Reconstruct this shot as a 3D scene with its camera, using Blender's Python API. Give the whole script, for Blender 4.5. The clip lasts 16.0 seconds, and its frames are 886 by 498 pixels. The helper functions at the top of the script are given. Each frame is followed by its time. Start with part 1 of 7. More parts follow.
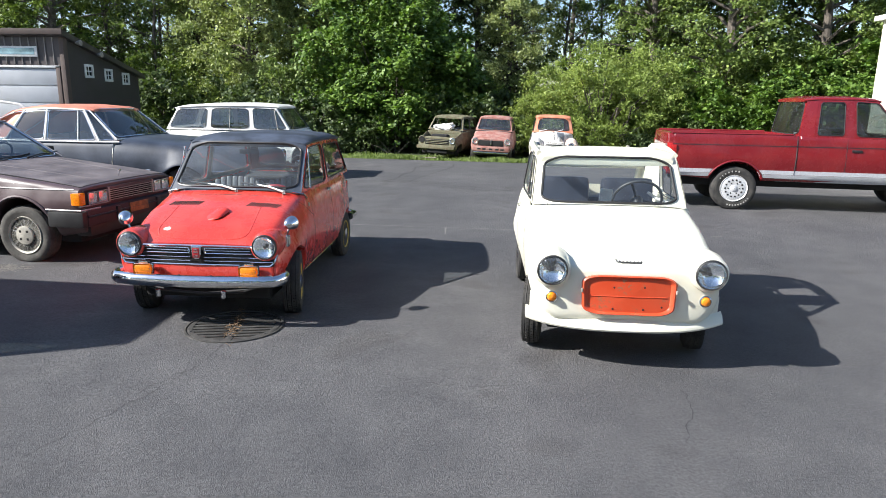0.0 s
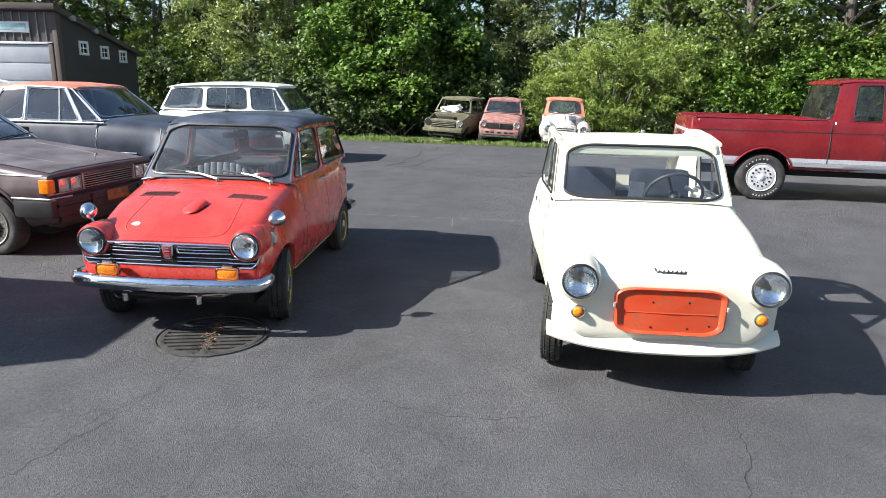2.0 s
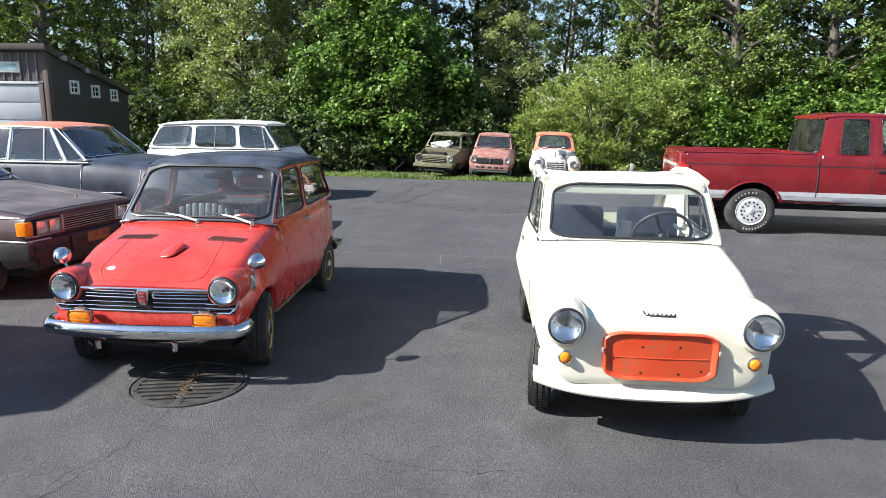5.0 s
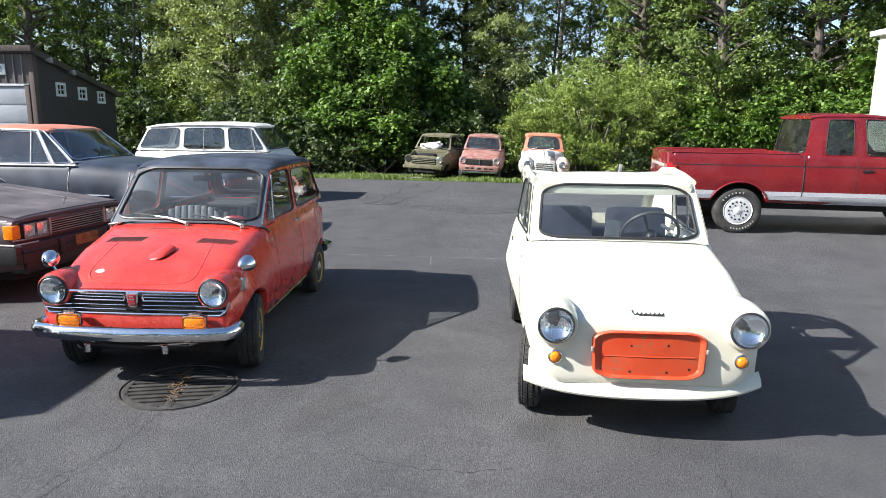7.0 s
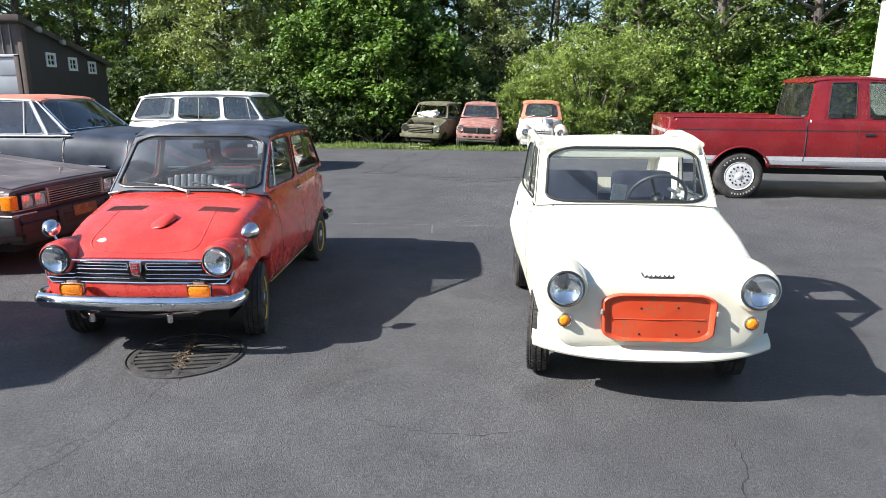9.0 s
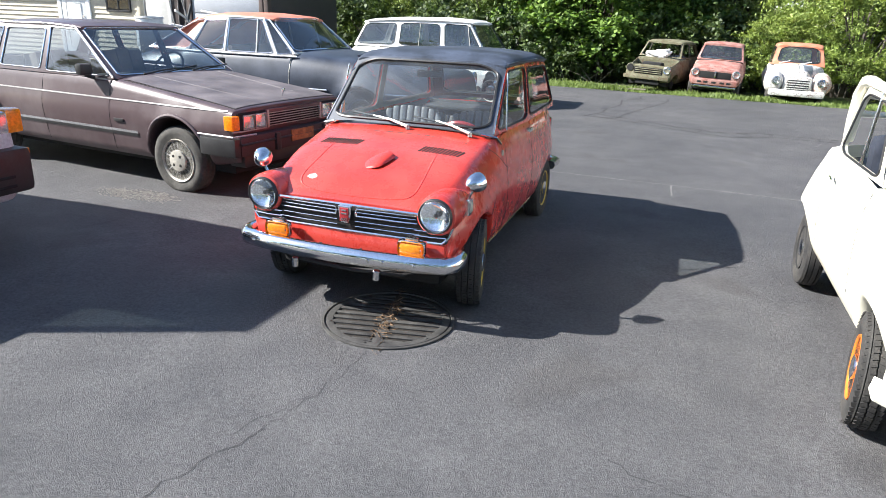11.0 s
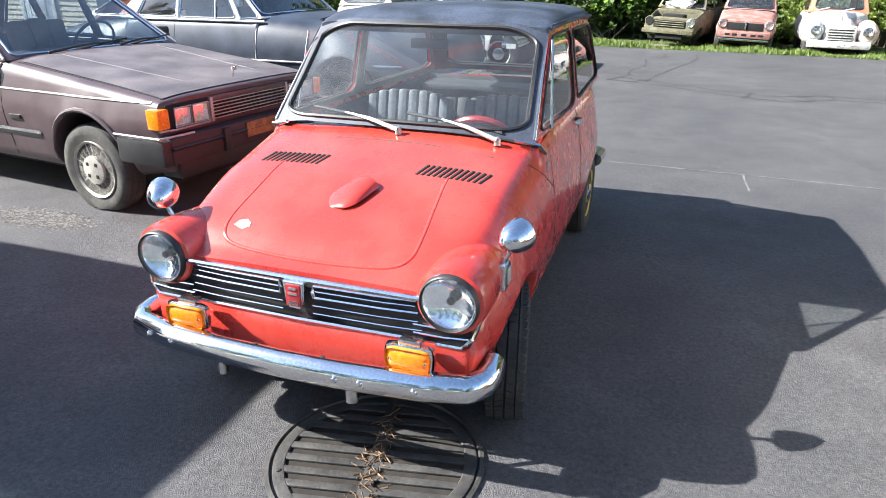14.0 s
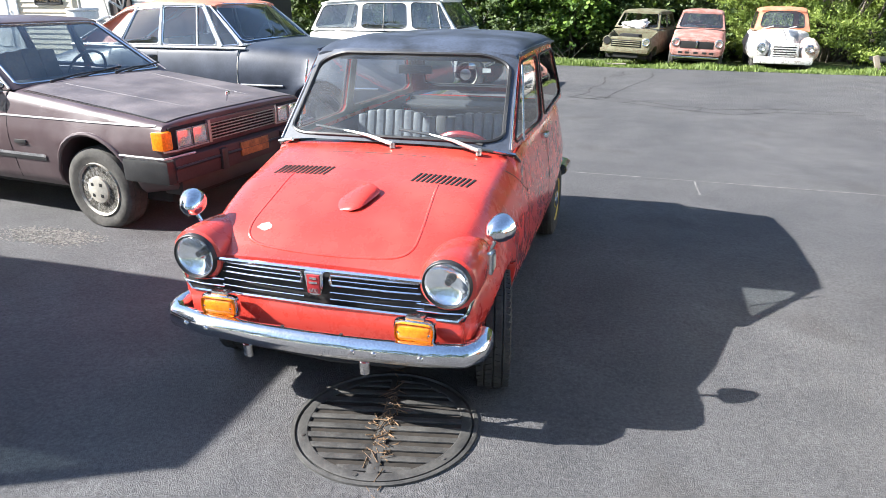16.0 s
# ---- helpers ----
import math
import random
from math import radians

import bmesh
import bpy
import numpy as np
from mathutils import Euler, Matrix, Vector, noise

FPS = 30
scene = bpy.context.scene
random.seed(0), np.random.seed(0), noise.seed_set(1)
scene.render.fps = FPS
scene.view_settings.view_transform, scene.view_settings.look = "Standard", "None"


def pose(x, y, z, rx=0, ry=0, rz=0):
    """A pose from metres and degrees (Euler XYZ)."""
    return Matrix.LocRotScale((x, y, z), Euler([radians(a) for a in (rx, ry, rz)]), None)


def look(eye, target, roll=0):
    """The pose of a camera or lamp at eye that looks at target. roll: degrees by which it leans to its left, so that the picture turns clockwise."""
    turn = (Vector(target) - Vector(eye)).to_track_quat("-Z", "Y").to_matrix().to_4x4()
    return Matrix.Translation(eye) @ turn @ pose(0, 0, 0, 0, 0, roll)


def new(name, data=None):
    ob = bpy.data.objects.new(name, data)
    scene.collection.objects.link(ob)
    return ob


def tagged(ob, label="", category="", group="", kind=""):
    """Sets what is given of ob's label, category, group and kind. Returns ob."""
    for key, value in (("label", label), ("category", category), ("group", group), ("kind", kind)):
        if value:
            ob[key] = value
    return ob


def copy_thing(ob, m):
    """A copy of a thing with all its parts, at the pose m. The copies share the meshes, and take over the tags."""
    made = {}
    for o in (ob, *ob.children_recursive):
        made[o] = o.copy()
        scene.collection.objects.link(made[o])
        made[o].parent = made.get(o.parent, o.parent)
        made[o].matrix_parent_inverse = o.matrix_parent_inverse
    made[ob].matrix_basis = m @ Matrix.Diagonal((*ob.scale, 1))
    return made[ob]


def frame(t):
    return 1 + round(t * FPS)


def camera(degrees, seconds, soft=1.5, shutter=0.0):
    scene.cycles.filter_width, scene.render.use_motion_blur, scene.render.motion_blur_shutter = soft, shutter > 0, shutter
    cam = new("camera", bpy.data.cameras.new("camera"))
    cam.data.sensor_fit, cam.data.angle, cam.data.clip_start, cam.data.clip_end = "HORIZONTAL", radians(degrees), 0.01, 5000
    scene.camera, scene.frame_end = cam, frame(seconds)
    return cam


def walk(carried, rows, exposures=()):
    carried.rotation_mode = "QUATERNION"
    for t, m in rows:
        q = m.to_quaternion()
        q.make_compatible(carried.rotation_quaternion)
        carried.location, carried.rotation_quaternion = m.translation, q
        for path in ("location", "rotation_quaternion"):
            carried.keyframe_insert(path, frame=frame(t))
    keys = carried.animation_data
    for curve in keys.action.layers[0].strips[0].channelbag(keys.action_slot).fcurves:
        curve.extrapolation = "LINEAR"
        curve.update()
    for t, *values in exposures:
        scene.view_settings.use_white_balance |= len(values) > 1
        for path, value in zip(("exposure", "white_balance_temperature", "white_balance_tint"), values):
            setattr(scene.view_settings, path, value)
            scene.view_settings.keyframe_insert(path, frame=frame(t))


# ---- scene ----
cam = camera(67.9, 16.0, soft=0.7)
PATH = [
    (0, (2.153, -4.660, 1.654), (2.023, -2.713, 1.217), 0.9),
    (0.5, (2.195, -4.476, 1.662), (2.064, -2.524, 1.246), 0.8),
    (1, (2.210, -4.335, 1.651), (2.051, -2.389, 1.219), 2.5),
    (1.5, (2.174, -4.191, 1.640), (2.014, -2.254, 1.167), 1.7),
    (2, (2.097, -4.014, 1.633), (1.952, -2.080, 1.144), 1.3),
    (2.5, (2.073, -3.933, 1.640), (1.966, -1.988, 1.188), 1.1),
    (3, (2.117, -3.909, 1.659), (1.981, -1.954, 1.260), 0.9),
    (5.5, (2.149, -3.893, 1.665), (2.027, -1.935, 1.275), 0.8),
    (6, (2.150, -3.906, 1.665), (2.046, -1.948, 1.274), 0.6),
    (6.5, (2.154, -3.913, 1.666), (2.055, -1.953, 1.277), 0.7),
    (7, (2.150, -3.912, 1.666), (2.051, -1.952, 1.280), 0.7),
    (7.5, (2.148, -3.907, 1.667), (2.041, -1.947, 1.282), 0.6),
    (8, (2.145, -3.908, 1.665), (2.033, -1.948, 1.278), 0.7),
    (8.5, (2.126, -3.902, 1.656), (1.999, -1.950, 1.237), 0.7),
    (9, (2.088, -3.885, 1.626), (2.002, -1.944, 1.153), 0.2),
    (9.5, (2.052, -3.755, 1.605), (1.982, -1.835, 1.047), 0.4),
    (10, (1.930, -3.490, 1.613), (1.565, -1.589, 1.111), 0.7),
    (10.2, (1.876, -3.407, 1.590), (1.368, -1.556, 1.028), 2.0),
    (12.3, (1.318, -2.214, 1.504), (0.649, -0.474, 0.780), 1.9),
    (12.5, (1.286, -2.059, 1.489), (0.624, -0.328, 0.737), 1.4),
    (13, (1.155, -1.712, 1.457), (0.503, 0.009, 0.676), 1.1),
    (13.5, (1.075, -1.594, 1.452), (0.459, 0.143, 0.676), 0.2),
    (14, (1.073, -1.617, 1.463), (0.449, 0.122, 0.697), 0.4),
    (14.5, (1.093, -1.796, 1.488), (0.509, -0.037, 0.737), 0.2),
    (15, (1.110, -1.988, 1.521), (0.551, -0.210, 0.796), 0.4),
    (15.5, (1.109, -2.028, 1.525), (0.556, -0.243, 0.810), 0.1),
    (16, (1.114, -2.037, 1.525), (0.573, -0.249, 0.812), -0.2),
]
walk(cam, [(t, look(e, g, r)) for t, e, g, r in PATH], [(0, 1.12, 6200, 10), (9.5, 1.12, 6200, 10), (12.3, 1.80, 6200, 10), (16, 1.80, 6200, 10)])

# ---- world, sun ----
LIGHT = Vector((1.28, 0.43, -1.0)).normalized()
world = bpy.data.worlds.new("world")
scene.world = world
world.use_nodes = True
_sky = world.node_tree.nodes.new("ShaderNodeTexSky")
_sky.sky_type, _sky.sun_disc = 'NISHITA', False
_sky.sun_elevation = math.asin(-LIGHT.z)
_sky.sun_rotation = math.atan2(-LIGHT.x, -LIGHT.y)
_sky.air_density, _sky.dust_density = 1.0, 0.7
_bg = world.node_tree.nodes["Background"]
world.node_tree.links.new(_sky.outputs[0], _bg.inputs[0])
_bg.inputs[1].default_value = 0.085
_sun = bpy.data.lights.new("sun", 'SUN')
_sun.energy, _sun.angle, _sun.color = 5.0, radians(0.55), (1.0, 0.95, 0.87)
_sun_ob = new("sun", _sun)
_sun_ob.rotation_euler = LIGHT.to_track_quat('-Z', 'Y').to_euler()


# ---- materials ----
def nodes_of(m):
    m.use_nodes = True
    t = m.node_tree
    return t, t.nodes["Principled BSDF"]


def noise_node(t, scale, detail=4, rough=0.55, coord="Object"):
    c = t.nodes.new("ShaderNodeTexCoord")
    n = t.nodes.new("ShaderNodeTexNoise")
    n.inputs["Scale"].default_value, n.inputs["Detail"].default_value = scale, detail
    n.inputs["Roughness"].default_value = rough
    t.links.new(c.outputs[coord], n.inputs["Vector"])
    return n


def ramp(t, fac, a, b, ca, cb):
    r = t.nodes.new("ShaderNodeValToRGB")
    r.color_ramp.elements[0].position, r.color_ramp.elements[1].position = a, b
    r.color_ramp.elements[0].color, r.color_ramp.elements[1].color = (*ca, 1), (*cb, 1)
    t.links.new(fac, r.inputs[0])
    return r.outputs[0]


def mixc(t, fac, a, b, mode='MIX'):
    x = t.nodes.new("ShaderNodeMix")
    x.data_type, x.blend_type = 'RGBA', mode
    for sock, v in ((x.inputs[0], fac), (x.inputs[6], a), (x.inputs[7], b)):
        if isinstance(v, (int, float)):
            sock.default_value = v
        elif isinstance(v, tuple):
            sock.default_value = (*v, 1)
        else:
            t.links.new(v, sock)
    return x.outputs[2]


def bump(t, bsdf, height, strength, dist=0.01):
    b = t.nodes.new("ShaderNodeBump")
    b.inputs["Strength"].default_value, b.inputs["Distance"].default_value = strength, dist
    t.links.new(height, b.inputs["Height"])
    t.links.new(b.outputs[0], bsdf.inputs["Normal"])


def surface(name, col, rough=0.6, metal=0.0, vary=0.25, scale=3.0, grain=60.0, grain_amt=0.15, bumpy=0.0, coat=0.0, tint=None):
    """A plain worn surface: large blotches, small grain, optional relief."""
    m = bpy.data.materials.new(name)
    t, b = nodes_of(m)
    big, fine = noise_node(t, scale), noise_node(t, grain, 3)
    dark = tuple(c * (1 - vary) for c in col)
    light = tint or tuple(min(1, c * (1 + vary)) for c in col)
    c1 = ramp(t, big.outputs[0], 0.3, 0.7, dark, light)
    g = ramp(t, fine.outputs[0], 0.3, 0.7, (1 - grain_amt,) * 3, (1 + grain_amt,) * 3)
    t.links.new(mixc(t, 1.0, c1, g, 'MULTIPLY'), b.inputs["Base Color"])
    rr = t.nodes.new("ShaderNodeMapRange")
    t.links.new(big.outputs[0], rr.inputs[0])
    rr.inputs[3].default_value, rr.inputs[4].default_value = max(0.02, rough * 0.8), min(1, rough * 1.2)
    t.links.new(rr.outputs[0], b.inputs["Roughness"])
    b.inputs["Metallic"].default_value = metal
    b.inputs["Coat Weight"].default_value, b.inputs["Coat Roughness"].default_value = coat, 0.12
    if bumpy:
        bump(t, b, fine.outputs[0], bumpy, 0.004)
    return m


def paint(name, col, faded, chip=(0.3, 0.1, 0.05), rough=0.35, coat=0.4, chips=0.72, fade_at=(0.4, 0.68), scale=2.2):
    """Old car paint: faded patches, dull spots and small chips."""
    m = bpy.data.materials.new(name)
    t, b = nodes_of(m)
    big, mid, tiny = noise_node(t, scale, 5), noise_node(t, 9, 6, 0.7), noise_node(t, 55, 3)
    base = mixc(t, ramp(t, big.outputs[0], *fade_at, (0, 0, 0), (1, 1, 1)), col, faded)
    spots = t.nodes.new("ShaderNodeMath")
    spots.operation = 'MULTIPLY'
    t.links.new(ramp(t, mid.outputs[0], chips - 0.12, chips - 0.04, (0, 0, 0), (1, 1, 1)), spots.inputs[0])
    t.links.new(ramp(t, tiny.outputs[0], 0.52, 0.58, (0, 0, 0), (1, 1, 1)), spots.inputs[1])
    t.links.new(mixc(t, spots.outputs[0], base, chip), b.inputs["Base Color"])
    rr = t.nodes.new("ShaderNodeMapRange")
    t.links.new(mid.outputs[0], rr.inputs[0])
    rr.inputs[3].default_value, rr.inputs[4].default_value = rough * 0.7, min(1, rough * 1.35)
    t.links.new(rr.outputs[0], b.inputs["Roughness"])
    b.inputs["Coat Weight"].default_value, b.inputs["Coat Roughness"].default_value = coat, 0.08
    bump(t, b, big.outputs[0], 0.05, 0.02)
    return m


def glass(name, tint=(0.9, 0.95, 0.93), rough=0.0, ior=1.45, dust=0.06, film=0.0, film_col=(0.5, 0.5, 0.48)):
    """Window glass: clear, with a thin dusty film."""
    m = bpy.data.materials.new(name)
    m.use_nodes = True
    t = m.node_tree
    t.nodes.clear()
    out = t.nodes.new("ShaderNodeOutputMaterial")
    tr, gl, df = t.nodes.new("ShaderNodeBsdfTransparent"), t.nodes.new("ShaderNodeBsdfGlossy"), t.nodes.new("ShaderNodeBsdfDiffuse")
    tr.inputs[0].default_value = (*tint, 1)
    gl.inputs["Roughness"].default_value = rough
    df.inputs[0].default_value = (*film_col, 1)
    lw = t.nodes.new("ShaderNodeLayerWeight")
    lw.inputs[0].default_value = 0.5
    pw = t.nodes.new("ShaderNodeMath")
    pw.operation = 'POWER'
    t.links.new(lw.outputs["Facing"], pw.inputs[0])
    pw.inputs[1].default_value = 4.0
    fr = t.nodes.new("ShaderNodeMath")
    fr.operation = 'MULTIPLY_ADD'
    t.links.new(pw.outputs[0], fr.inputs[0])
    fr.inputs[1].default_value, fr.inputs[2].default_value = 0.85, ((ior - 1) / (ior + 1)) ** 2 + film
    a, b = t.nodes.new("ShaderNodeMixShader"), t.nodes.new("ShaderNodeMixShader")
    n = noise_node(t, 4, 5)
    mr = t.nodes.new("ShaderNodeMapRange")
    t.links.new(n.outputs[0], mr.inputs[0])
    mr.inputs[1].default_value, mr.inputs[2].default_value = 0.35, 0.7
    mr.inputs[3].default_value, mr.inputs[4].default_value = dust * 0.4, dust * 1.6
    t.links.new(mr.outputs[0], a.inputs[0])
    t.links.new(tr.outputs[0], a.inputs[1])
    t.links.new(df.outputs[0], a.inputs[2])
    t.links.new(fr.outputs[0], b.inputs[0])
    t.links.new(a.outputs[0], b.inputs[1])
    t.links.new(gl.outputs[0], b.inputs[2])
    t.links.new(b.outputs[0], out.inputs[0])
    return m


def fluted(name):
    """Pressed lamp glass: clear, with upright flutes and a cross rib that catch the light."""
    m = glass(name, (0.97, 0.99, 1.0), 0.10, 1.5, 0.035, 0.05, (0.86, 0.89, 0.93))
    t = m.node_tree
    c = t.nodes.new("ShaderNodeTexCoord")
    wv = t.nodes.new("ShaderNodeTexWave")
    wv.bands_direction = 'X'
    wv.inputs["Scale"].default_value, wv.inputs["Distortion"].default_value = 34.0, 2.0
    t.links.new(c.outputs["Object"], wv.inputs["Vector"])
    bp = t.nodes.new("ShaderNodeBump")
    bp.inputs["Strength"].default_value, bp.inputs["Distance"].default_value = 0.25, 0.002
    t.links.new(wv.outputs["Color"], bp.inputs["Height"])
    for n in t.nodes:
        if n.type in ('BSDF_GLOSSY', 'BSDF_DIFFUSE'):
            t.links.new(bp.outputs[0], n.inputs["Normal"])
    return m


M_RED = paint("faded red paint", (0.54, 0.040, 0.027), (0.58, 0.078, 0.056), (0.50, 0.28, 0.24), 0.27, 0.6, 0.81)
M_VINYL = surface("black roof paint", (0.030, 0.036, 0.045), 0.55, vary=0.5, scale=5, grain=90, grain_amt=0.3, tint=(0.06, 0.075, 0.11))
M_WHITE = paint("cream white paint", (0.80, 0.78, 0.66), (0.76, 0.73, 0.58), (0.5, 0.4, 0.25), 0.3, 0.35, 0.80)
M_PANEL = paint("orange red panel", (0.58, 0.055, 0.012), (0.62, 0.10, 0.04), (0.3, 0.12, 0.06), 0.38, 0.3, 0.66)
M_MAROON = paint("faded maroon paint", (0.070, 0.043, 0.047), (0.125, 0.095, 0.098), (0.10, 0.07, 0.06), 0.42, 0.2, 0.78, (0.45, 0.75))
M_DARKMAROON = surface("dull dark maroon plastic", (0.034, 0.022, 0.024), 0.6, vary=0.3, scale=6)
M_TOPMAROON = surface("paler maroon hood", (0.118, 0.098, 0.102), 0.5, vary=0.3, scale=4, grain=80, tint=(0.175, 0.150, 0.150))
M_SLATE = surface("matt slate primer", (0.032, 0.040, 0.058), 0.40, vary=0.3, scale=3, grain=70, tint=(0.055, 0.066, 0.092))
M_CORAL = surface("coral roof paint", (0.60, 0.20, 0.125), 0.55, vary=0.15, scale=4, tint=(0.66, 0.26, 0.17))
M_WAGON = surface("dull white paint", (0.74, 0.73, 0.69), 0.45, vary=0.08, scale=3, coat=0.2)
M_TRUCK = paint("dark red truck paint", (0.175, 0.008, 0.012), (0.215, 0.016, 0.018), (0.3, 0.1, 0.08), 0.26, 0.6, 0.85)
M_SILVER = surface("silver paint", (0.52, 0.53, 0.55), 0.4, 0.35, vary=0.08)
M_OLIVE = paint("peeling olive paint", (0.115, 0.115, 0.062), (0.20, 0.195, 0.125), (0.10, 0.05, 0.03), 0.75, 0.0, 0.56, scale=5)
M_PINK = paint("bleached pink-red paint", (0.31, 0.120, 0.095), (0.39, 0.25, 0.22), (0.16, 0.06, 0.04), 0.7, 0.0, 0.60, scale=5)
M_PATCH = paint("patchy white paint", (0.66, 0.65, 0.62), (0.58, 0.56, 0.53), (0.14, 0.10, 0.09), 0.65, 0.0, 0.545, scale=5)
M_ORANGE = paint("sun-faded orange paint", (0.50, 0.165, 0.085), (0.54, 0.26, 0.17), (0.25, 0.08, 0.04), 0.6, 0.0, 0.68, scale=4)
M_CHROME = surface("chrome", (0.75, 0.76, 0.78), 0.10, 1.0, vary=0.08, scale=8, grain=120, grain_amt=0.12)
M_OLDCHROME = surface("pitted chrome", (0.62, 0.62, 0.62), 0.22, 1.0, vary=0.15, scale=14, grain=200, grain_amt=0.25)
M_MIRROR = surface("mirror silver", (0.9, 0.9, 0.9), 0.03, 1.0, vary=0.02)
M_BLACK = surface("black rubber", (0.018, 0.018, 0.019), 0.65, vary=0.3, scale=8)
M_TRIM = surface("black trim", (0.022, 0.022, 0.023), 0.45, vary=0.3, scale=8)
M_TYRE = surface("tyre rubber", (0.026, 0.026, 0.027), 0.85, vary=0.35, scale=9, grain=150, grain_amt=0.3, bumpy=0.4, tint=(0.06, 0.056, 0.05))
M_GREYTYRE = surface("dusty tyre rubber", (0.050, 0.048, 0.045), 0.9, vary=0.35, scale=9, bumpy=0.4, tint=(0.10, 0.095, 0.085))
M_UNDER = surface("underside", (0.012, 0.012, 0.012), 0.9, vary=0.4)
M_GOLD = surface("yellow wheel paint", (0.48, 0.33, 0.04), 0.45, 0.1, vary=0.25)
M_ORIM = surface("orange wheel paint", (0.62, 0.16, 0.02), 0.45, vary=0.15)
M_ALLOY = surface("dull alloy", (0.46, 0.46, 0.44), 0.42, 0.7, vary=0.2, scale=9)
M_BRIGHTALLOY = surface("polished alloy", (0.72, 0.72, 0.72), 0.42, 0.35, vary=0.12, scale=9)
M_ALLOYW = surface("dusty alloy", (0.42, 0.40, 0.35), 0.55, 0.3, vary=0.2, scale=9)
M_AMBER = surface("amber lens", (0.85, 0.24, 0.01), 0.14, vary=0.12, scale=30, coat=0.5)
M_REDLENS = surface("red lens", (0.45, 0.02, 0.02), 0.18, vary=0.1, scale=30, coat=0.5)
M_LAMP = surface("headlamp reflector", (0.92, 0.94, 0.97), 0.09, 1.0, vary=0.06, scale=30, grain=30, grain_amt=0.08, bumpy=0.25)
M_FROST = surface("frosted lamp glass", (0.72, 0.73, 0.75), 0.20, 0.75, vary=0.15, scale=25, coat=0.4)
M_LENS = fluted("headlamp glass")
M_GLASS = glass("window glass", (0.88, 0.92, 0.92), 0.0, 1.5, 0.026, 0.05)
M_SCREEN = glass("dusty windscreen glass", (0.90, 0.94, 0.94), 0.0, 1.5, 0.060, 0.05)
M_DUSTGLASS = glass("dusty window glass", (0.62, 0.68, 0.70), 0.03, 1.5, 0.045, 0.11)
M_DARKGLASS = glass("tinted window glass", (0.35, 0.40, 0.40), 0.0, 1.5, 0.04)
M_SEAT = surface("grey vinyl seat", (0.13, 0.14, 0.155), 0.38, vary=0.3, scale=12)
M_BLUESEAT = surface("navy vinyl seat", (0.026, 0.031, 0.046), 0.45, vary=0.3, scale=10)
M_TAN = surface("tan interior", (0.20, 0.15, 0.10), 0.7, vary=0.25)
M_LINING = surface("dull cream lining", (0.20, 0.20, 0.17), 0.7, vary=0.2, scale=8)
M_DASH = surface("dusty dashboard", (0.050, 0.052, 0.055), 0.55, vary=0.3)
M_REDPLASTIC = surface("red wheel plastic", (0.34, 0.025, 0.03), 0.35, vary=0.1)
M_STRIP = surface("pale trim strip", (0.50, 0.47, 0.46), 0.4, 0.3, vary=0.15)
M_PLATE = surface("weathered orange plate", (0.26, 0.13, 0.045), 0.7, vary=0.45, scale=20)
M_CLOTH = surface("white rag", (0.72, 0.70, 0.68), 0.9, vary=0.2, scale=8)
M_WOOD = surface("weathered wood", (0.24, 0.20, 0.16), 0.85, vary=0.35, scale=5, bumpy=0.5)
M_PAPER = surface("pale paper", (0.55, 0.57, 0.56), 0.8, vary=0.2, scale=12)


# ---- mesh helpers ----
def thing(name, m, label, category, group="", kind=""):
    """An empty at the base of a thing."""
    ob = new(name)
    ob.matrix_world = m
    ob.empty_display_size = 0.2
    return tagged(ob, label, category, group, kind)


def mesh_ob(name, verts, faces, material, parent=None, label="", smooth=True, sharp=35):
    me = bpy.data.meshes.new(name)
    me.from_pydata([tuple(v) for v in verts], [], faces)
    me.validate()
    me.materials.append(material)
    if smooth:
        me.polygons.foreach_set("use_smooth", [True] * len(me.polygons))
        me.set_sharp_from_angle(angle=radians(sharp))
    ob = new(name, me)
    ob.parent = parent
    return tagged(ob, label)


def part(name, bm, material, parent=None, label="", smooth=True, sharp=35):
    bmesh.ops.recalc_face_normals(bm, faces=bm.faces)
    me = bpy.data.meshes.new(name)
    bm.to_mesh(me)
    bm.free()
    me.materials.append(material)
    if smooth:
        me.polygons.foreach_set("use_smooth", [True] * len(me.polygons))
        me.set_sharp_from_angle(angle=radians(sharp))
    ob = new(name, me)
    ob.parent = parent
    return tagged(ob, label)


def bm_box(x0, x1, y0, y1, z0, z1, bev=0.0, m=None, bm=None, seg=2):
    b = bmesh.new()
    bmesh.ops.create_cube(b, size=1)
    for v in b.verts:
        v.co = Vector(((x0 + x1) / 2 + v.co.x * (x1 - x0), (y0 + y1) / 2 + v.co.y * (y1 - y0), (z0 + z1) / 2 + v.co.z * (z1 - z0)))
    if bev:
        bmesh.ops.bevel(b, geom=b.edges[:], offset=bev, segments=seg, affect='EDGES', profile=0.6)
    if m is not None:
        b.transform(m)
    if bm is not None:
        me = bpy.data.meshes.new("tmp")
        b.to_mesh(me)
        b.free()
        bm.from_mesh(me)
        bpy.data.meshes.remove(me)
        return bm
    return b


